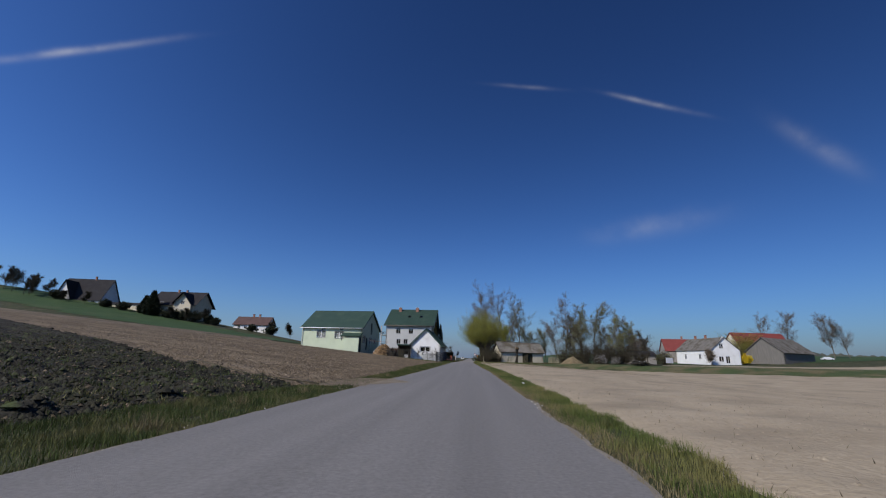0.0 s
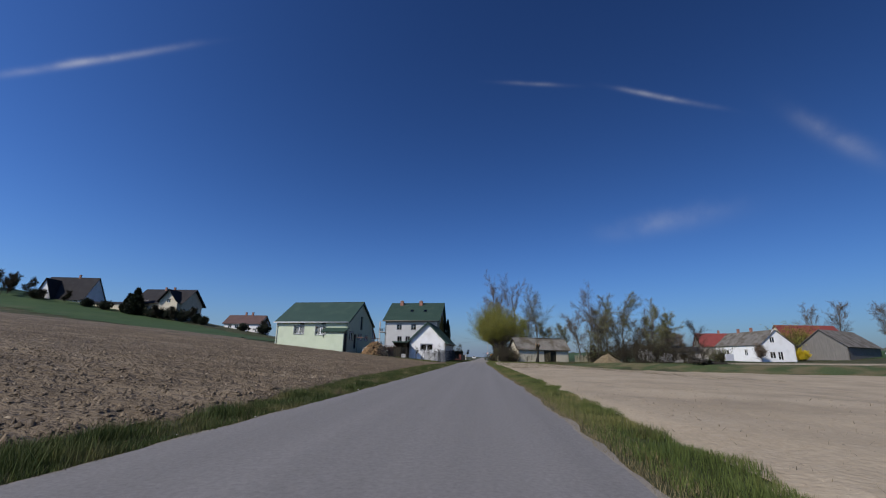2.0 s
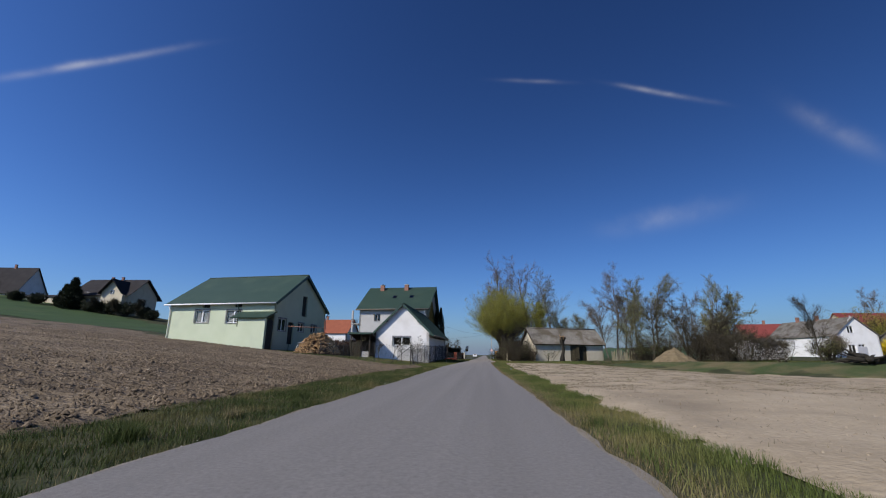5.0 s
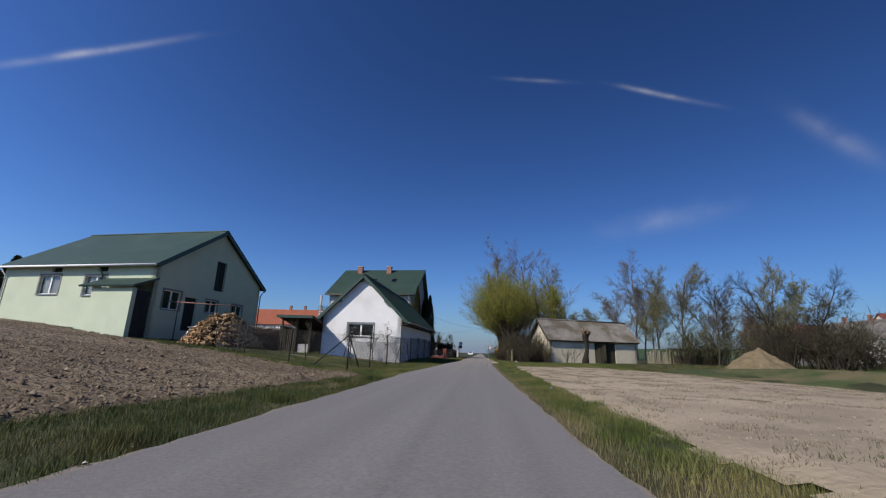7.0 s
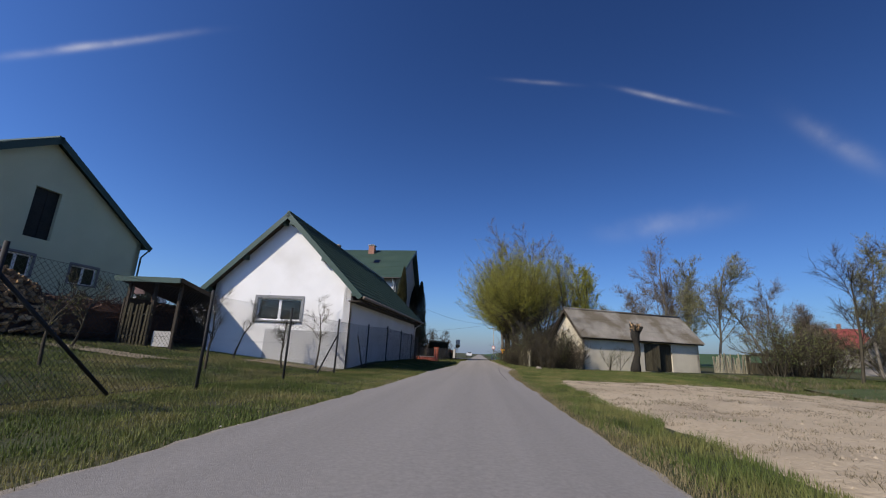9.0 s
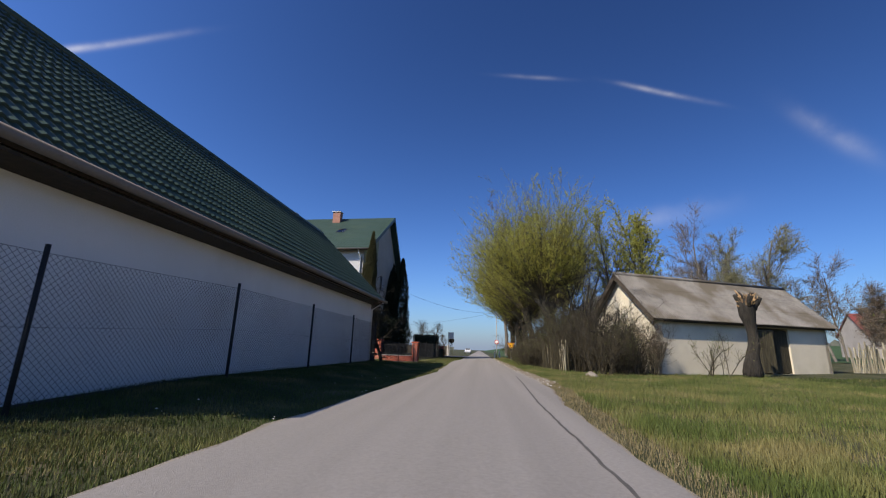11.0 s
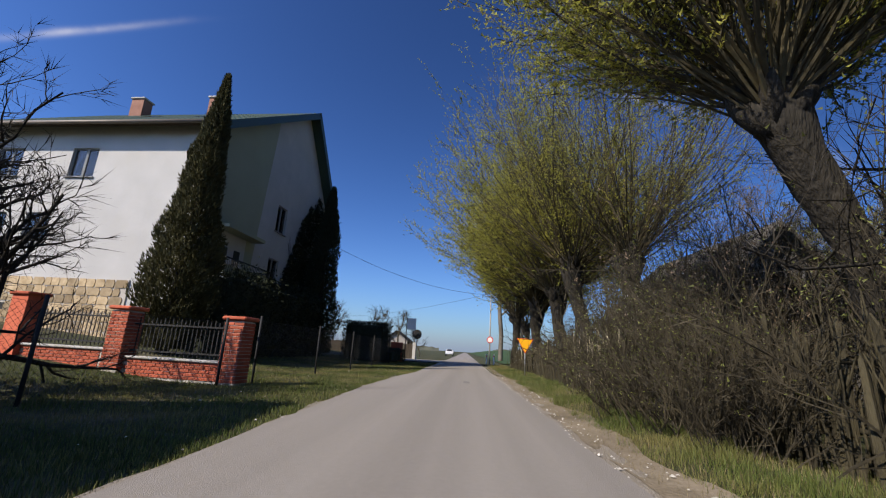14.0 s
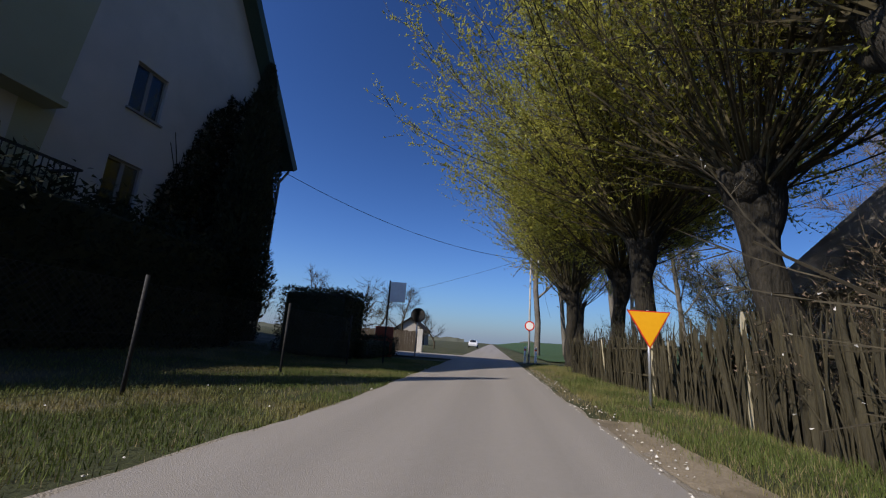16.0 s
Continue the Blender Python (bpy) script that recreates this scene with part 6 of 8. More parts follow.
def field_l(y):
    return lerp_list(FIELD_L, y) + 0.3 * noise.noise(Vector((y * 0.8, 2, 2)))


def field_r(y):
    return lerp_list(FIELD_R, y) + 0.35 * noise.noise(Vector((y * 0.7, 4, 2)))


def verge_gap(place):
    """Keeps grass off the field entrance on the west side."""
    def out(g, n):
        p = place(g, n)
        return p[~((p[:, 1] > -3.2) & (p[:, 1] < 2.2) & (p[:, 0] < 0) & (g.uniform(0, 1, len(p)) < 0.93))]
    return out


def patchy(place, size, keep, soft=0.35):
    """Thins grass out in patches, so that the earth shows between them."""
    def out(g, n):
        p = place(g, n)
        f = np.array([noise.noise(Vector((x / size, y / size, 5.5))) + 0.6 * noise.noise(Vector((x / size * 2.7, y / size * 2.7, 2.2))) for x, y in p])
        return p[f + soft * g.normal(0, 1, len(p)) > keep]
    return out


blades("verge_grass", "green verge grass beside the tilled field", 260000, verge_gap(patchy(band(lambda y: field_l(y) - 0.15, lambda y: road_l(y) - 0.06, -17, 67), 0.5, -0.35)), 0.055, "blade", 1, 0.0045, 1.5, clump=1.7)
blades("verge_grass", "dry straw-coloured stalks in the verge", 22000, verge_gap(band(lambda y: field_l(y) - 0.3, lambda y: road_l(y) - 0.02, -17, 67)), 0.07, "dry_blade", 2, 0.003, 1.4)
blades("verge_grass", "green verge grass beside the pale field", 190000, patchy(band(lambda y: road_r(y) + 0.22, lambda y: field_r(y) + 0.12, -16, 90, 0.75), 0.6, -0.4), 0.07, "lawn_blade", 3, 0.004, 1.0, clump=1.8)
blades("verge_grass", "short dry grass along the asphalt edge", 60000, band(lambda y: road_r(y) + 0.02, lambda y: road_r(y) + 0.62, -16, 98), 0.035, "dry_blade", 4, 0.004, 1.6)
blades("lawn_grass", "lush green grass in front of the shed", 170000, patchy(band(lambda y: road_r(y) + 0.6, lambda y: 16.5, 87, 108, 1.3), 1.1, -0.55), 0.075, "lawn_blade", 5, 0.0055, 1.0, clump=1.7)
blades("lawn_grass", "dry stalks in the grass near the shed", 16000, band(lambda y: road_r(y) + 0.4, lambda y: 14.0, 88, 107, 1.2), 0.06, "dry_blade", 6, 0.004, 1.4)
blades("verge_grass", "green grass below the picket fence", 100000, patchy(band(lambda y: road_r(y) + 0.55, lambda y: 6.3, 104, 146), 0.8, -0.15), 0.085, "lawn_blade", 7, 0.0045, 1.1, clump=1.7)
blades("verge_grass", "dry brown grass below the picket fence", 42000, band(lambda y: road_r(y) + 0.2, lambda y: 6.6, 98, 146), 0.05, "dry_blade", 8, 0.004, 1.5)
blades("yard_grass", "short green grass in the fenced yard", 240000, patchy(band(lambda y: -15.0, lambda y: road_l(y) - 0.05, 66.0, 88, 0.75), 0.9, -0.3), 0.03, "lawn_blade", 9, 0.006, 1.6, clump=1.2)
blades("yard_grass", "dry straw in the yard grass", 40000, patchy(band(lambda y: -14.0, lambda y: road_l(y) - 0.05, 66.0, 88, 0.75), 1.4, 0.1), 0.03, "dry_blade", 32, 0.005, 1.8)
blades("yard_grass", "short green grass beside the white building", 90000, band(lambda y: -4.7, lambda y: road_l(y) - 0.06, 86, 112), 0.03, "blade", 10, 0.0055, 1.4, clump=1.2)
blades("yard_grass", "short green grass outside the house fence", 150000, patchy(band(lambda y: -9.0, lambda y: road_l(y) - 0.06, 109, 142, 0.6), 1.0, -0.4), 0.035, "lawn_blade", 11, 0.0055, 1.4, clump=1.3)
blades("yard_grass", "dry straw in the house verge", 20000, band(lambda y: -5.0, lambda y: road_l(y) + 0.0, 104, 142), 0.03, "dry_blade", 12, 0.004, 1.6)
blades("yard_grass", "coarse green grass around the farm building", 40000, band(lambda y: -40.0, lambda y: -12, 72, 82), 0.07, "blade", 13, 0.014, 1.2)
blades("lot_grass", "green grass on the farm lot", 60000, band(lambda y: 16.0, lambda y: 48, 88, 106), 0.12, "blade", 14, 0.02, 1.2, clump=1.0)


def on_bank(g, n):
    x = 18 + 60 * g.uniform(0, 1, n) ** 1.6
    return np.c_[x, np.array([bank(v) for v in x]) + g.uniform(-0.6, 12, n)]


blades("bank_grass", "rough green grass on the field bank", 40000, on_bank, 0.16, "blade", 18, 0.02, 1.2, clump=1.4)
blades("bank_grass", "dry brown grass on the field bank", 16000, on_bank, 0.2, "dry_weed", 19, 0.02, 1.2, clump=1.4)


def tussocks(name, label, spots, mat, seed, height=0.3, n=800):
    """Dense tufts of long grass at (x, y, size)."""
    def place(g, _):
        return np.concatenate([np.c_[g.normal(x, 0.16 * s, int(n * s)), g.normal(y, 0.2 * s, int(n * s))] for x, y, s in spots])
    blades(name, label, 0, place, height, mat, seed, 0.0045, 1.0)


g5 = random.Random(51)
tussocks("grass_tussock", "dark tussocks of long verge grass", [(-1.25, 5.3, 1.3), (-1.35, 8.6, 1.3), (-1.7, 12.0, 1.0), (-1.5, 6.4, 0.7), (-1.3, 62.0, 0.8)] + [(lerp_list(ROAD_L, y) - g5.uniform(0.4, 1.1), y, g5.uniform(0.4, 0.9)) for y in (14.5, 16, 19, 22.5, 25, 29, 33, 36, 41, 45, 49, 54, 58, 63, 65)], "blade", 52, 0.2)
tussocks("grass_tussock", "dry tussocks in the verge grass", [(lerp_list(ROAD_L, y) - g5.uniform(0.3, 1.0), y, g5.uniform(0.3, 0.6)) for y in (-15, -12, -9, -6, 4.4, 9.5, 13, 18, 27, 38, 52, 61)], "dry_blade", 53, 0.2, 260)
tussocks("grass_tussock", "green tussocks beside the pale field", [(lerp_list(ROAD_R, y) + g5.uniform(0.4, 1.0), y, g5.uniform(0.4, 0.8)) for y in range(-10, 90, 6)], "blade", 54, 0.12, 400)


def tufted(place, size, keep):
    """Gathers plants into patches."""
    def out(g, n):
        p = place(g, n)
        return p[[noise.noise(Vector((x / size, y / size, 8.8))) + 0.5 * noise.noise(Vector((x / size * 3, y / size * 3, 1.8))) > keep for x, y in p]]
    return out


blades("dry_weeds", "patches of brown dead weeds on the pale field", 26000, tufted(band(lambda y: field_r(y), lambda y: field_r(y) + 24, -14, 60, 1.3), 0.4, 0.55), 0.014, "dry_weed", 16, 0.005, 7.0, base=sand_z)
blades("dry_weeds", "thick patches of dead weeds on the pale field near the shed", 300000, tufted(band(lambda y: field_r(y), lambda y: field_r(y) + 26, 44, 88, 1.2), 0.9, 0.16), 0.012, "dry_weed", 20, 0.005, 8.0, base=sand_z)
lumps("soil_clods", "greyish clods on the pale field near the shed", 24000, tufted(band(lambda y: field_r(y) + 0.2, lambda y: field_r(y) + 26, 42, 88, 1.2), 1.3, -0.1), 0.02, "sand_clod", 31, base=sand_z)
blades("dry_weeds", "patches of green weeds on the pale field", 50000, tufted(band(lambda y: field_r(y), lambda y: field_r(y) + 20, 44, 88, 1.3), 1.2, 0.38), 0.03, "blade", 17, 0.006, 3.0, base=sand_z)
blades("dry_weeds", "dry weeds scattered on the pale field", 5000, band(lambda y: field_r(y), lambda y: field_r(y) + 18, -14, 88, 1.5), 0.035, "dry_weed", 15, 0.006, 3.5, base=sand_z)


def rows_of(place):
    """Draws clods together into harrow rows."""
    def out(g, n):
        p = place(g, n)
        p[:, 1] = np.round(p[:, 1] / 0.74) * 0.74 + g.normal(0, 0.16, len(p)) + 0.1 * np.sin(p[:, 0] * 0.8)
        return p
    return out


def not_dark(place):
    def out(g, n):
        p = place(g, n)
        return p[[y > dark_edge(x) + 0.2 and y < yard_edge(x) for x, y in p]]
    return out


lumps("soil_clods", "brown clods on the tilled field", 52000, not_dark(rows_of(band(lambda y: lerp_list(FIELD_L, y) - 0.2, lambda y: lerp_list(FIELD_L, y) - 14, -3, 76, 1.5))), 0.028, "clod", 21, 0.8, base=tilled_z)
lumps("soil_clods", "brown clods on the tilled field", 22000, not_dark(band(lambda y: lerp_list(FIELD_L, y) - 6, lambda y: lerp_list(FIELD_L, y) - 45, -3, 90, 1.2)), 0.042, "clod", 22, 0.75, base=tilled_z)
lumps("soil_clods", "pale dry lumps on the tilled field", 2600, not_dark(band(lambda y: lerp_list(FIELD_L, y) - 0.3, lambda y: lerp_list(FIELD_L, y) - 26, -3, 80, 1.2)), 0.03, "sand_clod", 33, 0.7, base=tilled_z)


def only_dark(place):
    def out(g, n):
        p = place(g, n)
        return p[[y < dark_edge(x) for x, y in p]]
    return out


lumps("turf_clods", "dark turned turf clods on the ploughed field", 34000, only_dark(band(lambda y: lerp_list(FIELD_L, y) - 0.1, lambda y: lerp_list(FIELD_L, y) - 16, -17, 8, 1.4)), 0.034, "dark_clod", 23, 0.7, base=ploughed_z)
lumps("turf_clods", "large dark slabs of turned turf", 4200, only_dark(band(lambda y: lerp_list(FIELD_L, y) - 0.3, lambda y: lerp_list(FIELD_L, y) - 30, -17, 20, 1.2)), 0.075, "dark_clod", 24, 0.5, base=ploughed_z)
lumps("turf_clods", "greyish dry clods on the ploughed field", 5000, only_dark(band(lambda y: lerp_list(FIELD_L, y) - 0.1, lambda y: lerp_list(FIELD_L, y) - 16, -17, 8, 1.4)), 0.028, "clod", 34, 0.7, base=ploughed_z)
blades("turf_grass", "grass tufts turned over in the ploughed field", 90000, tufted(only_dark(band(lambda y: lerp_list(FIELD_L, y) - 0.2, lambda y: lerp_list(FIELD_L, y) - 20, -17, 8, 1.4)), 0.6, 0.05), 0.07, "blade", 25, 0.010, 1.8, clump=1.6, base=ploughed_z)
lumps("soil_clods", "pale crumbs on the sandy field", 20000, band(lambda y: field_r(y) + 0.1, lambda y: field_r(y) + 18, -15, 88, 1.5), 0.013, "sand_clod", 26, 0.6, base=sand_z)
lumps("edge_stones", "pale broken stones along the road edge", 900, band(lambda y: road_r(y) - 0.03, lambda y: road_r(y) + 0.55, 96, 140, 1.5), 0.011, "stone", 27, 0.6, "stones")
lumps("edge_stones", "pale broken stones along the road edge", 110, band(lambda y: road_l(y) - 0.2, lambda y: road_l(y) + 0.03, -16, 140), 0.012, "stone", 28, 0.6, "stones")
lumps("edge_stones", "pale crumbled asphalt at the road edge", 60, band(lambda y: road_r(y) - 0.02, lambda y: road_r(y) + 0.12, -12, -6), 0.010, "stone", 29, 0.5, "stones")
lumps("daisies", "small white flowers in the verge grass", 60, band(lambda y: road_l(y) - 2.6, lambda y: road_l(y) - 0.2, 88, 128), 0.010, "blossom", 30, 0.7, "flowers")

pole = thing("long_pole", "long pale weathered pole lying at the ploughed edge", "pole", (0, 0, 0))
pipe("shaft", [(-9.5, 0.6, land(-9.5, 0.6) + 0.25), (-5.5, -1.9, land(-5.5, -1.9) + 0.17), (-1.9, -4.2, 0.08)], 0.02, "wood", pole)

# trodden earth beside the white building and in the orchard
for x0, x1, y0, y1 in ((-8.6, -4.6, 84.6, 86.7), (-13.5, -9.5, 79.6, 80.9)):
    strip("bare_path", lambda y: x0 + 0.5 * noise.noise(Vector((y * 1.1, x0, 1))), lambda y: x1 + 0.6 * noise.noise(Vector((y * 1.3, x0, 6))), stops(y0, (y1, 0.2)),
          lambda x, y: land(x, y) - 0.022 + rough_at(x, y, 0.015, 0.4), "dirt", 24, "bare trodden earth in the yard grass", "ground")
# bare earth at the field entrance
strip("field_entrance", lambda y: field_l(y) - 0.6, lambda y: road_l(y) - 0.02, stops(-3.6, (2.4, 0.2)),
      lambda x, y: -0.03 + rough_at(x, y, 0.03, 0.4), "clod", 14, "bare dusty field entrance beside the road", "ground")
strip("road_dust", lambda y: road_l(y) - 0.05, lambda y: road_l(y) + max(0.02, 1.15 * math.exp(-((y + 0.6) / 1.5) ** 2) + 0.3 * noise.noise(Vector((y * 1.7, 3, 1)))), stops(-4, (3, 0.15)),
      lambda x, y: 0.0255 - 0.012 * abs(x - 1.6) + 0.003 * noise.noise(Vector((x * 5, y * 5, 2))), "dirt", 6, "pale dust trodden onto the asphalt at the field entrance", "road")
lumps("edge_stones", "pale rubble at the field entrance", 90, band(lambda y: road_l(y) - 0.5, lambda y: road_l(y) + 0.25, -5.5, 0.5), 0.014, "sand_clod", 35, 0.6, "stones")
strip("bare_verge", lambda y: road_r(y) + 0.1, lambda y: road_r(y) + 0.75 + 0.35 * noise.noise(Vector((y * 0.6, 3, 3))), stops(98, (128, 0.25)),
      lambda x, y: -0.018 + rough_at(x, y, 0.02, 0.4), "dirt", 6, "bare brown earth between asphalt and grass", "ground")
# tar seam and patches on the asphalt
def seam_x(y):
    return lerp_list([(84, 2.90), (92, 2.95), (97, 3.15), (101, 3.26)], y) + 0.02 * noise.noise(Vector((y, 0, 0))) + 0.02 * noise.noise(Vector((y * 3.3, 2, 0)))


strip("tar_seam", lambda y: seam_x(y) - 0.02 - 0.012 * noise.noise(Vector((y * 5, 0, 9))), lambda y: seam_x(y) + 0.018 + 0.014 * noise.noise(Vector((y * 4, 0, 5))),
      stops(84, (101, 0.12)), lambda x, y: 0.0255 - 0.012 * abs(x - 1.6), "crack", 1, "dark tar seam in the asphalt", "road")
for px, py, pw, pl in ((2.1, 121.7, 0.22, 0.9),):
    strip("asphalt_patch", lambda y: px - pw / 2 + 0.05 * noise.noise(Vector((y * 3, px, 0))), lambda y: px + pw / 2 + 0.05 * noise.noise(Vector((y * 3, px, 4))),
          stops(py, (py + pl, 0.1)), lambda x, y: 0.024 - 0.012 * abs(x - 1.6), "patch", 3, "dark repair patch in the asphalt", "road")


# ---- fences and small things ----
def chain_link(name, label, posts, height, mesh=0.075, post_r=0.03, wire=0.0019, foot=0.05, pole_mat="iron"):
    """A wire mesh fence along a line of posts given as x, y."""
    f = thing(name, label, "fence", (0, 0, 0))
    for x, y in posts:
        z = land(x, y)
        V, F = [], []
        tube(V, F, [Vector((x, y, z - 0.3)), Vector((x, y, z + height + 0.12))], [post_r, post_r], 8)
        part("post", (V, F), pole_mat, f, smooth=True)
    V, F = [], []
    for (xa, ya), (xb, yb) in zip(posts, posts[1:]):
        a, b = Vector((xa, ya, land(xa, ya) + foot)), Vector((xb, yb, land(xb, yb) + foot))
        L = math.hypot(xb - xa, yb - ya)
        hgt = height - foot
        side = Vector((-(yb - ya), xb - xa, 0)).normalized()
        def at(s, z):
            return a.lerp(b, s / L) + Vector((0, 0, z))
        n = int((L + hgt) / mesh)
        for k in range(n):
            for flip in (0, 1):
                s0, s1 = k * mesh - hgt, k * mesh
                z0, z1 = 0.0, hgt
                if s0 < 0:
                    z0, s0 = -s0, 0
                if s1 > L:
                    z1, s1 = hgt - (s1 - L), L
                if s1 - s0 < 0.02:
                    continue
                p, q = (at(s0, z0), at(s1, z1)) if not flip else (at(L - s0, z0), at(L - s1, z1))
                o = side * 0.004 * (1 if flip else -1)
                tube(V, F, [p + o, q + o], [wire, wire], 3, cap=False)
        for z in (0.02, hgt * 0.5, hgt):
            tube(V, F, [at(0, z), at(L, z)], [wire * 1.1] * 2, 4, cap=False)
    part("wire_mesh", (V, F), "wire", f)
    return f


yard = chain_link("wire_fence", "chain-link fence on dark posts along the yard and white wall", [(-4.5, 71.2), (-4.5, 75.6), (-4.3, 79.4), (-4.15, 83.6), (-4.1, 88.2), (-4.1, 92.8), (-4.1, 97.5), (-4.1, 102.3), (-4.2, 107.0)], 2.05, 0.095, 0.035, 0.0028)
for a, b in (((-4.5, 71.2, 1.75), (-4.5, 73.3, 0.05)), ((-4.5, 71.2, 1.75), (-6.6, 71.9, 0.15)), ((-4.15, 83.6, 1.5), (-4.2, 81.9, 0.05)), ((-4.12, 86.4, 1.6), (-4.12, 87.6, 0.05))):
    pipe("brace", [a, b], 0.03, "iron", yard)
chain_link("wire_fence", "chain-link fence on dark posts at the field side of the yard", [(-4.5, 71.2), (-8.5, 73.0), (-12.5, 75.2), (-16.0, 77.4)], 1.75)
chain_link("wire_fence", "low chain-link fence in front of the large house", [(-3.3, 118.2), (-3.2, 122.4), (-3.1, 126.6), (-3.1, 131.0), (-3.0, 135.4)], 1.5, 0.09)
chain_link("wire_fence", "chain-link fence with rails behind the pear tree", [(-4.3, 109.2), (-4.0, 113.2), (-3.5, 117.0)], 1.35, 0.09)


def brick_fence():
    f = thing("brick_fence", "red brick fence with pillars and black iron bars", "fence", (-3.45, 117.5, 0), 180 - 4)
    bw, bh, bl, gap = 0.12, 0.07, 0.245, 0.012
    me = mesh_of("brick", *(lambda bm: ([v.co[:] for v in bm.verts], [[v.index for v in p.verts] for p in bm.faces]))(indexed(soft_box((0, 0, 0, bl, bw, bh), 0.008))), "brick")
    def brick(parent, x, y, z, turn):
        b = new("brick", me)
        b.parent = parent
        b.matrix_basis = pose(x, y, z, 0, 0, turn)
    for px in (0.0, 3.1, 6.1):
        z0 = 0.085 * max(0, px - 1.6)
        p = part("pillar", boxes((px - 0.232, -0.232, z0 - 0.3, px + 0.232, 0.232, z0 + 1.42)), "mortar", f)
        part("cap", soft_box((px - 0.31, -0.31, z0 + 1.435, px + 0.31, 0.31, z0 + 1.53), 0.03), "brick", p)
        if px == 0.0 or px == 3.1:
            for c in range(17):
                z = z0 + 0.0 + c * (bh + gap)
                for s in (0, 1):
                    off = s * (bl + gap)
                    if c % 2 == 0:
                        brick(p, px - 0.251 + off, -0.245, z, 0)
                        brick(p, px + 0.251 - off, 0.245, z, 180)
                        if s == 0:
                            brick(p, px + 0.245, -0.12, z, 90)
                            brick(p, px - 0.245, 0.12, z, -90)
                    else:
                        brick(p, px + 0.245, -0.251 + off, z, 90)
                        brick(p, px - 0.245, 0.251 - off, z, -90)
                        if s == 0:
                            brick(p, px - 0.12, -0.245, z, 0)
                            brick(p, px + 0.12, 0.245, z, 180)
        else:
            part("facing", boxes((px - 0.245, -0.245, z0 - 0.2, px + 0.245, 0.245, z0 + 1.43)), "brick", p)
    for xa, xb in ((0.25, 2.84), (3.36, 5.84)):
        z0 = 0.085 * max(0, xa - 1.6)
        w = part("low_wall", boxes((xa, -0.10, z0 - 0.3, xb, 0.10, z0 + 0.40)), "mortar", f)
        part("coping", soft_box((xa, -0.17, z0 + 0.405, xb, 0.17, z0 + 0.47), 0.02), "concrete", w)
        n = int((xb - xa) / (bl + gap))
        for c in range(5):
            for i in range(n):
                brick(w, xa + i * (bl + gap) + (0.12 if c % 2 else 0) * (i < n - 1), -0.118, z0 + 0.0 + c * (bh + gap), 0)
                brick(w, xb - i * (bl + gap) - (0.12 if c % 2 else 0) * (i < n - 1), 0.118, z0 + 0.0 + c * (bh + gap), 180)
        rail = new("iron_panel"); rail.parent = f
        part("rail", boxes((xa, -0.02, z0 + 0.58, xb, 0.02, z0 + 0.62), (xa, -0.02, z0 + 1.22, xb, 0.02, z0 + 1.26)), "iron", rail)
        k = 0
        for x in np.arange(xa + 0.08, xb, 0.115):
            part("bar", boxes((x - 0.011, -0.035, z0 + 0.5, x + 0.011, -0.021, z0 + 1.36 + (0.05 if k % 2 else 0))), "iron", rail)
            k += 1
    return f


def indexed(bm):
    bm.verts.index_update()
    return bm


brick_fence()


PICKETS = [(107, 6.5), (110.5, 6.2), (114, 5.95), (120, 5.85), (128, 5.95), (133, 6.2), (141, 5.6)]


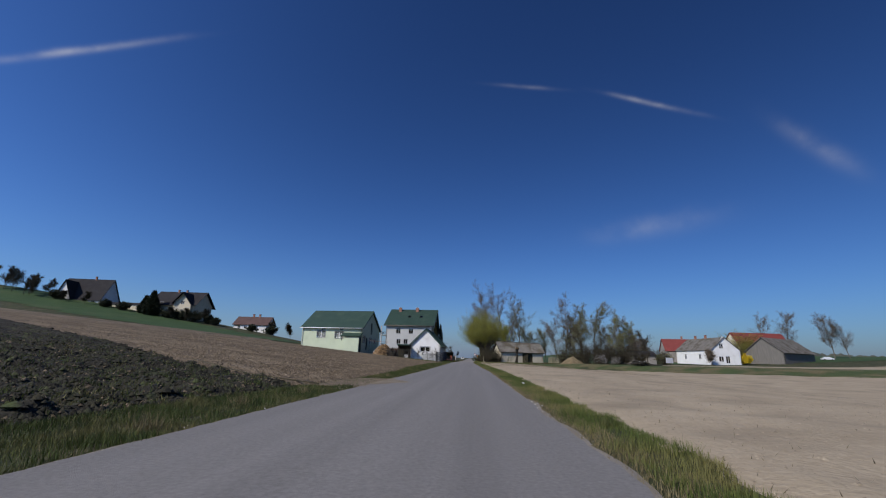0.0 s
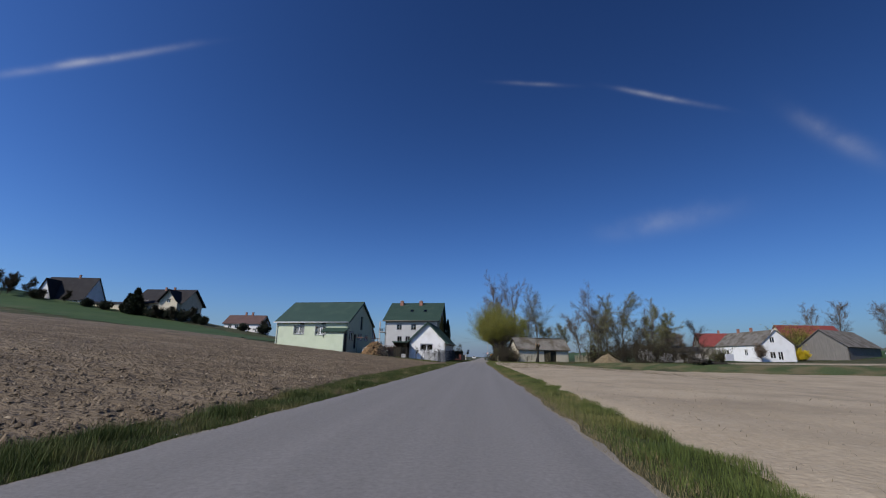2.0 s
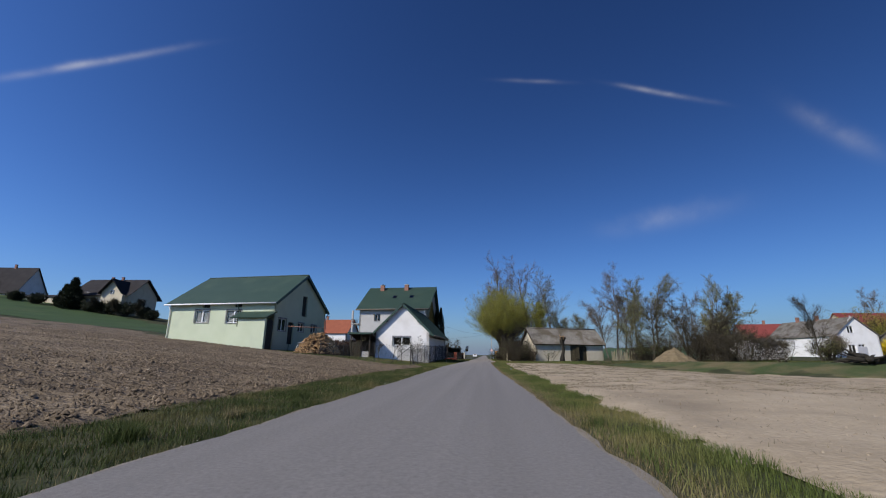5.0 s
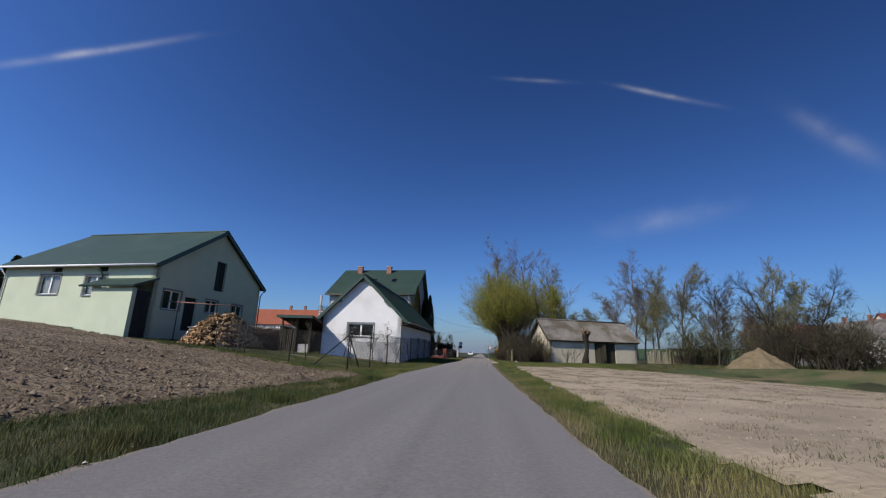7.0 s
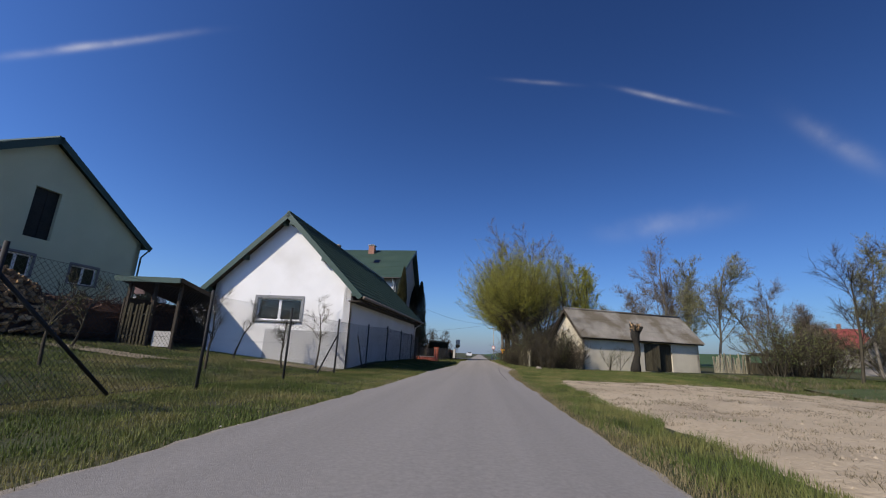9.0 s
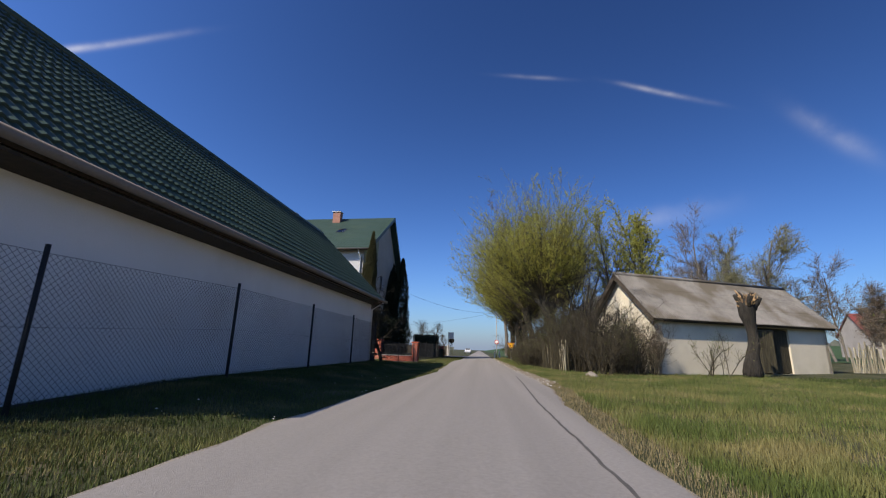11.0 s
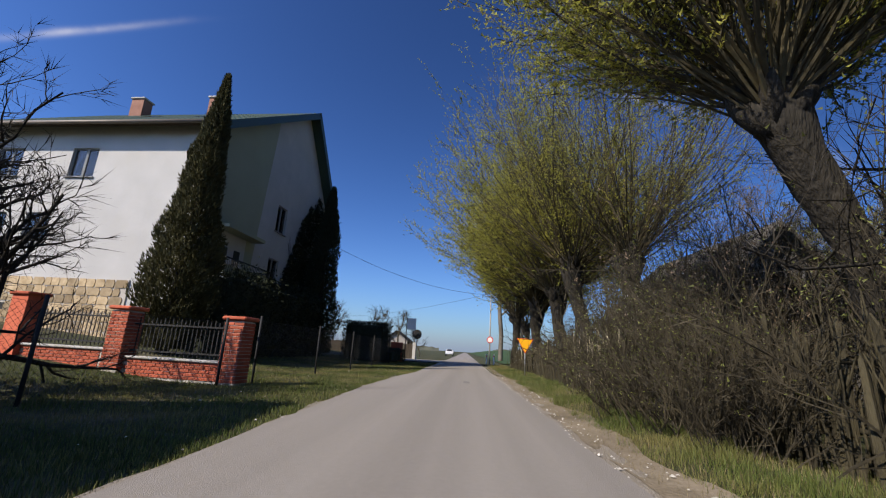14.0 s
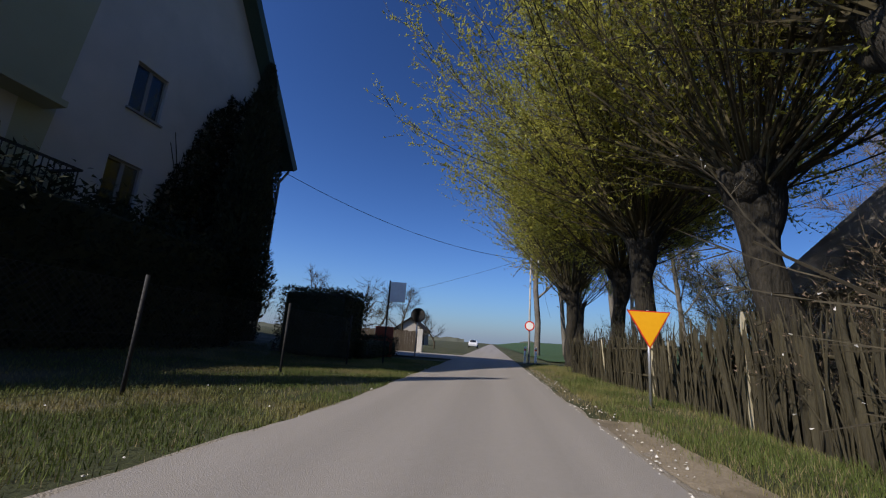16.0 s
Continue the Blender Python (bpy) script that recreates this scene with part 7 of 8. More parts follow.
def picket_fence():
    f = thing("picket_fence", "tumbledown grey picket fence of split uneven slats", "fence", (0, 0, 0))
    rng = random.Random(5)
    kinds = []
    for k in range(7):
        w, h = rng.uniform(0.026, 0.046), 1.0
        bm = bmesh.new()
        pts = [(-w, 0), (w, 0), (w * rng.uniform(0.8, 1.1), 0.5), (w * rng.uniform(0.6, 1.0), 0.94), (rng.uniform(-0.5, 0.5) * w, 1.0), (-w * rng.uniform(0.7, 1.0), 0.93), (-w * rng.uniform(0.8, 1.1), 0.5)]
        d = rng.uniform(0.012, 0.025)
        front = [bm.verts.new((x, -d, z)) for x, z in pts]
        back = [bm.verts.new((x, d, z)) for x, z in pts]
        bm.faces.new(front)
        bm.faces.new(back[::-1])
        for i in range(len(pts)):
            j = (i + 1) % len(pts)
            bm.faces.new((front[j], front[i], back[i], back[j]))
        bmesh.ops.recalc_face_normals(bm, faces=bm.faces)
        indexed(bm)
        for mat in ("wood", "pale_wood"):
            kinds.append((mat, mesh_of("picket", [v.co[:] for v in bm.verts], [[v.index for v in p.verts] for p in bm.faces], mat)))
        bm.free()
    y = 107.2
    while y < 141:
        x = lerp_list(PICKETS, y) + rng.gauss(0, 0.05)
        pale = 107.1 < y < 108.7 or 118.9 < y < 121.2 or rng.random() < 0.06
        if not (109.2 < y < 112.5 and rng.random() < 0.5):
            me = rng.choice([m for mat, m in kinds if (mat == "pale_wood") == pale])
            p = new("picket", me)
            p.parent = f
            h = rng.uniform(1.3, 1.85) * (1.0 if y < 117 else 1.1 if y < 131 else 0.9)
            p.matrix_basis = pose(x, y, -0.12, rng.gauss(-1, 3), rng.gauss(0, 3.2), 90 + rng.gauss(0, 14)) @ Matrix.Diagonal((rng.uniform(0.8, 1.4), 1, h, 1))
        y += rng.uniform(0.075, 0.135)
    V, F = [], []
    for _ in range(1500):
        y = rng.uniform(107.4, 141)
        x = lerp_list(PICKETS, y) + 0.02 + rng.gauss(0.05, 0.13)
        h = rng.uniform(0.6, 1.9)
        tube(V, F, [Vector((x, y, -0.1)), Vector((x + rng.gauss(0, 0.07), y + rng.gauss(0, 0.06), h * 0.5)), Vector((x + rng.gauss(0, 0.10), y + rng.gauss(0, 0.12), h))], [0.016, 0.013, 0.008], 4)
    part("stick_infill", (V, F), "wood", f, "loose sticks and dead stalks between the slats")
    for a, b in ((107.2, 114), (114, 122), (122, 131.5), (131.5, 141)):
        for z in (0.45, 1.15):
            xa, xb = (lerp_list(PICKETS, v) + 0.07 for v in (a, b))
            pipe("rail", [(xa, a, z), ((xa + xb) / 2 + 0.05, (a + b) / 2, z - 0.05), (xb, b, z)], 0.035, "wood", f, sides=5)
    for y in (107.2, 110.2, 114, 118, 122, 126.5, 131, 136, 141):
        x = lerp_list(PICKETS, y) + 0.16
        pipe("post", [(x, y, -0.2), (x + rng.gauss(0, 0.05), y, 1.5)], 0.06, "wood", f, sides=6)
    return f


picket_fence()


def yield_sign():
    s = thing("yield_sign", "orange-yellow inverted triangle road sign on grey pole", "road sign", (5.18, 130.4, 0), 4)
    pipe("pole", [(0, 0.04, -0.2), (0, 0.04, 1.9)], 0.03, "steel", s)
    def tri(side, y0, y1, zc):
        h = side * 0.866
        bm = bmesh.new()
        pts = [(-side / 2, zc + h / 3), (side / 2, zc + h / 3), (0, zc - 2 * h / 3)]
        a = [bm.verts.new((x, y0, z)) for x, z in pts]
        b = [bm.verts.new((x, y1, z)) for x, z in pts]
        bm.faces.new(a)
        bm.faces.new(b[::-1])
        for i in range(3):
            bm.faces.new((a[i], b[i], b[(i + 1) % 3], a[(i + 1) % 3]))
        bmesh.ops.recalc_face_normals(bm, faces=bm.faces)
        return bm
    part("border", tri(0.90, -0.012, 0.0, 1.62), "sign_red", s, "faded red border")
    part("plate", tri(0.82, -0.018, -0.013, 1.62), "sign_yellow", s, "orange-yellow plate")
    return s


yield_sign()


def disc(r, y0, y1, zc, sides=28, r0=0.0):
    bm = bmesh.new()
    a = [bm.verts.new((r * math.cos(6.28319 * k / sides), y0, zc + r * math.sin(6.28319 * k / sides))) for k in range(sides)]
    b = [bm.verts.new((v.co.x, y1, v.co.z)) for v in a]
    bm.faces.new(a)
    bm.faces.new(b[::-1])
    for i in range(sides):
        j = (i + 1) % sides
        bm.faces.new((a[i], b[i], b[j], a[j]))
    bmesh.ops.recalc_face_normals(bm, faces=bm.faces)
    return bm


m = thing("traffic_mirror", "round convex traffic mirror on a steel pole", "mirror", (-2.35, 144.9, 0), 20)
pipe("pole", [(0, 0.09, -0.2), (0, 0.09, 2.7)], 0.035, "steel", m)
part("rim", disc(0.42, -0.02, 0.05, 2.3), "iron", m)
part("glass", disc(0.38, -0.03, -0.021, 2.3), "mirror", m, "round mirror glass")

b = thing("notice_board", "grey sheet sign seen on a dark pole", "road sign", (-2.25, 137.4, 0), 8)
pipe("pole", [(-0.0, 0.03, -0.2), (-0.0, 0.03, 3.2)], 0.035, "iron", b)
part("panel", soft_box((0.04, -0.01, 2.35, 0.66, 0.02, 3.15), 0.008), "steel", b)

p = thing("utility_pole", "grey concrete utility pole with round sign", "utility pole", (4.35, 149.4, 0))
V, F = [], []
tube(V, F, [Vector((0, 0, -0.3)), Vector((0, 0, 6.9))], [0.075, 0.055], 10)
part("shaft", (V, F), "concrete", p, smooth=True)
part("crossarm", soft_box((-0.6, -0.05, 6.5, 0.6, 0.05, 6.6), 0.01), "steel", p)
for x in (-0.5, 0.0, 0.5):
    part("insulator", boxes((x - 0.04, -0.04, 6.605, x + 0.04, 0.04, 6.75)), "sign_white", p)
part("sign_rim", disc(0.32, -0.16, -0.14, 2.3), "sign_red", p, "round white sign with red rim")
part("sign_face", disc(0.24, -0.168, -0.162, 2.3), "sign_white", p)
for x, y in ((4.05, 148.6), (4.75, 149.0)):
    q = thing("marker_post", "short white roadside marker post", "bollard", (x, y, 0), group="marker posts")
    part("shaft", soft_box((-0.07, -0.05, -0.1, 0.07, 0.05, 0.95), 0.02), "sign_white", q)
    part("band", boxes((-0.072, -0.052, 0.70, 0.072, 0.052, 0.80)), "sign_red", q)


def wire_between(a, b, sag, r=0.012):
    pts = []
    for k in range(17):
        u = k / 16
        v = Vector(a).lerp(Vector(b), u)
        v.z -= sag * 4 * u * (1 - u)
        pts.append(v)
    return pts


for i, (a, bb, sag) in enumerate((((-9.2, 139.5, 8.9), (4.35, 149.4, 6.75), 0.9), ((4.85, 149.4, 6.75), (14, 210, 7.0), 0.8), ((3.85, 149.4, 6.75), (-30, 200, 7.5), 1.0))):
    V, F = [], []
    tube(V, F, wire_between(a, bb, sag), [0.014] * 17, 4)
    tagged(part("overhead_wire", (V, F), "iron", smooth=True), "thin dark overhead supply wire", "cable")

# ---- farmyard ----
def log_pile():
    rng = random.Random(8)
    t = thing("firewood_pile", "heap of split pale firewood beside the farm building", "firewood", (-17.6, 80.8, land(-17.6, 80.8)), 60)
    V, F = [], []
    for _ in range(900):
        a = rng.uniform(0, 6.283)
        rr = rng.random() ** 0.5
        x, y = math.cos(a) * rr * 3.1, math.sin(a) * rr * 1.7
        top = 2.5 * max(0, 1 - rr ** 1.8)
        z = rng.uniform(max(0, top - 0.35), top) + 0.05
        d = Vector((rng.gauss(0, 1), rng.gauss(0, 1), rng.gauss(0, 0.35))).normalized() * rng.uniform(0.16, 0.26)
        c = Vector((x, y, z))
        tube(V, F, [c - d, c + d], [rng.uniform(0.05, 0.10)] * 2, rng.choice((3, 4, 5)))
    part("firewood", (V, F), "log_end", t)
    # earth-dark inner heap
    bm = bmesh.new()
    bmesh.ops.create_icosphere(bm, subdivisions=3, radius=1)
    for v in bm.verts:
        v.co = Vector((v.co.x * 2.4, v.co.y * 1.25, max(-0.05, v.co.z * 1.8)))
    part("core", bm, "tarp", t)
    return t


log_pile()


def brush_stack():
    rng = random.Random(9)
    t = thing("brushwood_stack", "low dark brown stack of brushwood", "brushwood", (-16.0, 85.2, land(-16.0, 85.2)), 74)
    part("core", soft_box((-3.2, -0.7, 0, 3.2, 0.7, 1.55), 0.35), "tarp", t)
    V, F = [], []
    for _ in range(700):
        c = Vector((rng.uniform(-3.4, 3.4), rng.choice((-0.72, 0.72)) + rng.gauss(0, 0.1), rng.uniform(0.05, 1.6)))
        if rng.random() < 0.4:
            c.y, c.z = rng.uniform(-0.7, 0.7), 1.58 + rng.gauss(0, 0.08)
        d = Vector((rng.gauss(0, 1), rng.gauss(0, 0.3), rng.gauss(0, 0.4))).normalized() * rng.uniform(0.3, 0.7)
        tube(V, F, [c - d, c + d], [0.018, 0.012], 3)
    part("stick_layer", (V, F), "tarp", t)
    return t


brush_stack()


def canopy():
    g = land(-12.9, 85.2)
    t = thing("open_shed", "open wooden lean-to shed with green sheet roof", "shed", (-13.0, 84.6, g), 4)
    for x in (-1.75, -0.5, 0.7):
        for y, h in ((0.0, 2.95), (4.4, 2.3)):
            part("post", boxes((x - 0.06, y - 0.06, -0.2, x + 0.06, y + 0.06, h)), "dark_wood", t)
    part("roof", wavy_plate((-2.1, 5.0, 2.28), (1.0, 5.0, 2.28), (1.0, -0.6, 3.08), (-2.1, -0.6, 3.08), 0.2, 0.02, 4, 0.02, 5), "green_roof", t)
    part("roof_deck", slab((-2.05, 4.95, 2.22), (0.95, 4.95, 2.22), (0.95, -0.55, 3.02), (-2.05, -0.55, 3.02), 0.08), "dark_wood", t)
    part("fascia", boxes((-2.1, -0.66, 2.86, 1.0, -0.61, 3.1)), "green_trim", t)
    part("verge_board", slab((1.003, 5.0, 2.3), (1.05, 5.0, 2.3), (1.05, -0.6, 3.1), (1.003, -0.6, 3.1), 0.2), "dark_wood", t)
    part("back_wall", boxes((-1.9, 4.5, 0, 0.8, 4.56, 2.2)), "dark_wood", t)
    part("side_wall", boxes((-1.96, 0, 0, -1.9, 4.5, 2.2)), "dark_wood", t)
    gate = new("slat_gate"); gate.parent = t
    for i in range(8):
        x = -1.75 + i * 0.17
        sl = part("slat", boxes((x, -0.09, 0.05, x + 0.09, -0.065, 1.85 + 0.05 * (i % 3))), "wood", gate)
        sl.matrix_basis = pose(0, 0, 0, 0, 1.2 * math.sin(i * 2.3), 0)
    for z in (0.4, 1.4):
        part("rail", boxes((-1.8, -0.06, z, -0.4, -0.03, z + 0.08)), "wood", gate)
    part("low_wall", boxes((-0.3, 0.1, 0, 0.6, 0.2, 0.7)), "concrete", t)
    return t


canopy()

t = thing("trestle", "grey metal trestle with a long horizontal bar", "clothes frame", (-19.2, 79.2, land(-19.2, 79.2)), -30)
for x in (-0.45, 0.45):
    pipe("leg", [(x, -0.35, 0), (x * 0.6, 0, 1.15)], 0.03, "steel", t)
    pipe("leg", [(x, 0.35, 0), (x * 0.6, 0, 1.15)], 0.03, "steel", t)
pipe("top_bar", [(-0.7, 0, 1.15), (0.7, 0, 1.15)], 0.035, "steel", t)
t = thing("clothes_line_frame", "rust-red horizontal pipe on two posts", "clothes frame", (-19.9, 79.6, land(-19.9, 79.6)), 10)
pipe("cross_pipe", [(-1.6, 0, 3.0), (3.4, 0.2, 2.8)], 0.04, "chimney_brick", t)
pipe("post", [(-0.9, 0, -0.2), (-0.9, 0, 3.0)], 0.035, "iron", t)
pipe("post", [(2.9, 0.2, -0.2), (2.9, 0.2, 2.82)], 0.035, "iron", t)

# young orchard trees in the fenced yard
for i, (x, y, h) in enumerate(((-8.7, 75.8, 2.6), (-7.0, 79.5, 2.7), (-6.3, 83.4, 2.4), (-9.2, 84.6, 3.0), (-12.6, 80.2, 2.6), (-14.6, 78.0, 2.2), (-5.6, 85.2, 3.6))):
    tree("young_fruit_tree", "young thin fruit tree with a few blossoms in the yard", (x, y), h, 60 + i, "twig", "blossom" if i % 2 else "spring_leaf", radius=0.045, spray=3, spray_from=2, spray_len=0.3, spray_w=0.006, kids=[9, 5, 2], angle=[40, 35, 35], ratio=[0.42, 0.5, 0.5], leaves=1, leaf=0.05, spread=0.05,
         category="fruit tree", group="orchard trees", **{"from": [0.35, 0.2, 0.2]})


def pear():
    return tree("pear_tree", "old crooked bare fruit tree with dark bark", (-5.4, 113.2), 5.6, 77, "bark", "rust_bud", radius=0.14, stems=3, lean=0.26, kids=[11, 8, 4], angle=[58, 48, 45],
                ratio=[0.62, 0.5, 0.5], leaves=0, **{"from": [0.16, 0.12, 0.12]}, spray=5, spray_len=0.35, spray_w=0.007, spray_fan=0.5, spray_from=2, bend=0.2, lift=[0.02, 0.10, 0.12, 0.1], thin=0.55)


pear()
for i, (x, y, h) in enumerate(((-9.0, 152, 6.5), (-14.0, 156, 6), (-6.5, 160, 6), (-11, 166, 7), (-20, 158, 6.5), (-5.0, 172, 5))):
    tree("fruit_tree", "bare crooked fruit tree beyond the crossing", (x, y), h, 80 + i, "twig", "rust_bud", radius=0.12, kids=[9, 8], segs=[6, 5, 3], angle=[55, 50], leaf_from=9, spray_from=1, spray=8, spray_len=0.7, spray_w=0.014, spray_fan=0.6, bend=0.2, category="fruit tree")

# creeper, and near-black shrubs that stand in for shade at the house foot
leaf_block("ivy", "near-black shrubs deepening the shade along the house foot", (-8.9, 130.5, 0.1), (2.0, 11.0, 3.7), 52, "ivy", 16000, 0.17, "shrub", 0.28)


def creeper():
    """Ivy that has climbed the north half of the house gable up to the roof."""
    rng = random.Random(57)
    t = thing("ivy", "dark ivy climbing the house gable up to the roof", "creeper", (-10.6, 128.3, 0), -3)
    VL, FL, VT, FT = [], [], [], []
    while len(FL) < 26000:
        y, z = rng.uniform(4.0, 12.6), rng.uniform(0.2, 12.4)
        top = lerp_list([(4.0, 4.2), (5.5, 4.6), (6.1, 6.6), (7.0, 9.0), (8.4, 11.0), (10.0, 12.0), (12.6, 9.6)], y)
        top += 0.9 * noise.noise(Vector((y * 1.3, 2, 7))) + 0.5 * noise.noise(Vector((y * 3.7, z, 7)))
        if z > top:
            continue
        deep = 0.12 + 0.35 * max(0.0, noise.noise(Vector((y * 0.9, z * 0.9, 3))) + 0.3)
        leaf_blade(VL, FL, Vector((0.03 + deep * rng.random(), y, z)), 0.17 * rng.uniform(0.6, 1.4), rng)
    for k in range(26):
        y = rng.uniform(6.0, 12.0)
        pts = [Vector((0.05, y, 0.0))]
        for q in range(7):
            pts.append(pts[-1] + Vector((0, rng.gauss(0, 0.25), rng.uniform(0.8, 1.3))))
        tube(VT, FT, pts, [0.04 - 0.004 * q for q in range(8)], 5)
    part("stems", (VT, FT), "bark", t)
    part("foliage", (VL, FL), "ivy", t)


creeper()
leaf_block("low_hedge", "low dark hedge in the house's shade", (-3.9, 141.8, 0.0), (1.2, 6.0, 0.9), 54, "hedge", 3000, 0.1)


def far_gate():
    for name, label, x0, x1, y, h, mat in (("gate_pillar", "pale concrete gate pillar beyond the crossing", -3.6, -3.2, 152.4, 1.7, "concrete"), ("board_fence", "dark board fence beyond the crossing", -14, -3.6, 152.6, 1.5, "dark_wood"), ("board_gate", "rusty brown sheet gate", -4.3, -3.3, 143.2, 1.5, "brick")):
        t = thing(name, label, "fence", ((x0 + x1) / 2, y, 0))
        w = (x1 - x0) / 2
        if name == "board_fence":
            n = int(2 * w / 0.2)
            for i in range(n):
                part("board", boxes((-w + i * 0.2, 0, 0, -w + i * 0.2 + 0.185, 0.03, h + 0.03 * (i % 3))), mat, t)
        else:
            part("slab", soft_box((-w, -0.15 if name == "gate_pillar" else -0.02, -0.1, w, 0.15 if name == "gate_pillar" else 0.02, h), 0.02), mat, t)


far_gate()
simple_house("gazebo", "small hip-like dark roofed house far along the road", (-9.5, 192, 0.0), 90, 5, 5, 2.6, 4.4, "far_wall", "slate_roof", 0.6, (), (), 0.5, "house")


def car(at, turn, label):
    c = thing("car", label, "car", at, turn)
    prof = [(-2.0, 0.35), (-2.05, 0.75), (-1.95, 0.95), (-1.35, 1.0), (-0.75, 1.42), (0.75, 1.45), (1.45, 1.02), (2.0, 0.92), (2.1, 0.6), (2.05, 0.32)]
    bm = bmesh.new()
    L = [bm.verts.new((-0.82 if z < 1.1 else -0.62, x, z)) for x, z in prof]
    R = [bm.verts.new((0.82 if z < 1.1 else 0.62, x, z)) for x, z in prof]
    bm.faces.new(L[::-1])
    bm.faces.new(R)
    n = len(prof)
    for i in range(n):
        bm.faces.new((L[i], L[(i + 1) % n], R[(i + 1) % n], R[i]))
    bmesh.ops.recalc_face_normals(bm, faces=bm.faces)
    bmesh.ops.bevel(bm, geom=bm.edges[:], offset=0.05, segments=2, affect="EDGES")
    part("body", bm, "car_paint", c, smooth=False)
    part("windscreen", slab((-0.6, -1.32, 1.05), (0.6, -1.32, 1.05), (0.55, -0.80, 1.42), (-0.55, -0.80, 1.42), 0.02), "glass", c)
    for x in (-0.78, 0.78):
        for y in (-1.3, 1.3):
            w = part("wheel", disc(0.31, x - 0.1, x + 0.1, 0.31, 18), "tyre", c)
            w.matrix_basis = Matrix(((0, 1, 0, 0), (1, 0, 0, y), (0, 0, 1, 0), (0, 0, 0, 1)))
    for x in (-0.62, 0.62):
        part("headlight", boxes((x - 0.14, -2.08, 0.62, x + 0.14, -2.02, 0.76)), "sign_white", c)
    return c


car((-1.6, 203, 0.0), 0, "pale parked car far along the road")
car((152, 172, land(152, 172)), 75, "white car parked far beyond the barn")

# ---- farm lot on the east ----
def heap():
    t = thing("earth_heap", "conical heap of tan earth and straw", "heap", (28.4, 92.4, land(28.4, 92.4) - 0.1))
    bm = bmesh.new()
    bmesh.ops.create_grid(bm, x_segments=60, y_segments=60, size=3.2)
    for v in bm.verts:
        r = math.hypot(v.co.x, v.co.y * 1.1) / 3.0
        v.co.z = max(0, 2.0 * (1 - r ** 1.15)) + (0.22 * noise.fractal(Vector((v.co.x * 1.2, v.co.y * 1.2, 0)), 0.8, 2, 4) if r < 1.05 else -0.15)
    part("earth", bm, "manure", t, smooth=True)
    return t


heap()


def second_shed():
    """Old building behind the willows."""
    simple_house("old_farm_building", "derelict grey rubble building with sagging mossy roof", (10.4, 134.0, 0.0), -86, 8.5, 8.4, 3.3, 7.1, "grey_wood", "eternit", 0.7, (), (), 0.4, "outbuilding")


second_shed()


def stick_stack():
    rng = random.Random(12)
    t = thing("pole_stack", "stack of dark wooden poles leaning on the shed gable", "timber", (10.6, 110.2, 0), 20)
    V, F = [], []
    for i in range(70):
        x = rng.uniform(-0.9, 0.5)
        y = rng.uniform(-2.4, 2.4)
        tube(V, F, [Vector((x - 0.5, y, 0)), Vector((x * 0.3 + 0.4, y + rng.gauss(0, 0.35), rng.uniform(1.0, 1.9)))], [0.04, 0.03], 5)
    part("poles", (V, F), "dark_wood", t)
    return t


stick_stack()

t = thing("boulder", "rounded pale field stone in the grass", "stone", (6.65, 102.5, -0.05))
bm = bmesh.new()
bmesh.ops.create_icosphere(bm, subdivisions=3, radius=0.24)
for v in bm.verts:
    v.co *= 1 + 0.55 * noise.noise(v.co * 4.1)
    v.co.z = v.co.z * 0.62 + 0.12
part("stone", bm, "boulder", t, smooth=True)


def lumber():
    rng = random.Random(13)
    t = thing("plank_fence", "collapsed grey plank fence beside the shed", "fence", (26.2, 113.6, land(26.2, 113.6)), 20)
    x = 0.0
    while x < 5:
        p = part("plank", boxes((x, 0, 0, x + 0.14, 0.03, rng.uniform(1.5, 2.1))), "pale_wood", t)
        p.matrix_basis = pose(0, 0, 0, rng.gauss(0, 4), 0, 0)
        x += rng.uniform(0.15, 0.2)
    t = thing("timber_stack", "roof of grey boards over a low timber stack", "timber", (32.5, 113, land(32.5, 113)), 8)
    for i in range(22):
        p = part("board", boxes((-3.2, -0.1, 0, 3.2 + rng.gauss(0, 0.3), 0.1, 0.04)), "wood", t)
        p.matrix_basis = pose(rng.gauss(0, 0.3), rng.uniform(-1.2, 1.2), 1.75 + rng.uniform(0, 0.25), rng.gauss(0, 4), rng.gauss(0, 3), rng.gauss(0, 6))
    for x in (-2.8, 0, 2.8):
        for y in (-1.0, 1.0):
            part("post", boxes((x - 0.08, y - 0.08, -0.2, x + 0.08, y + 0.08, 1.75)), "wood", t)
    for i in range(16):
        part("log", boxes((-2.6, -0.9 + 0.12 * i, 0.02, 2.6, -0.8 + 0.12 * i, 0.7 + 0.4 * math.sin(i))), "wood", t)


lumber()


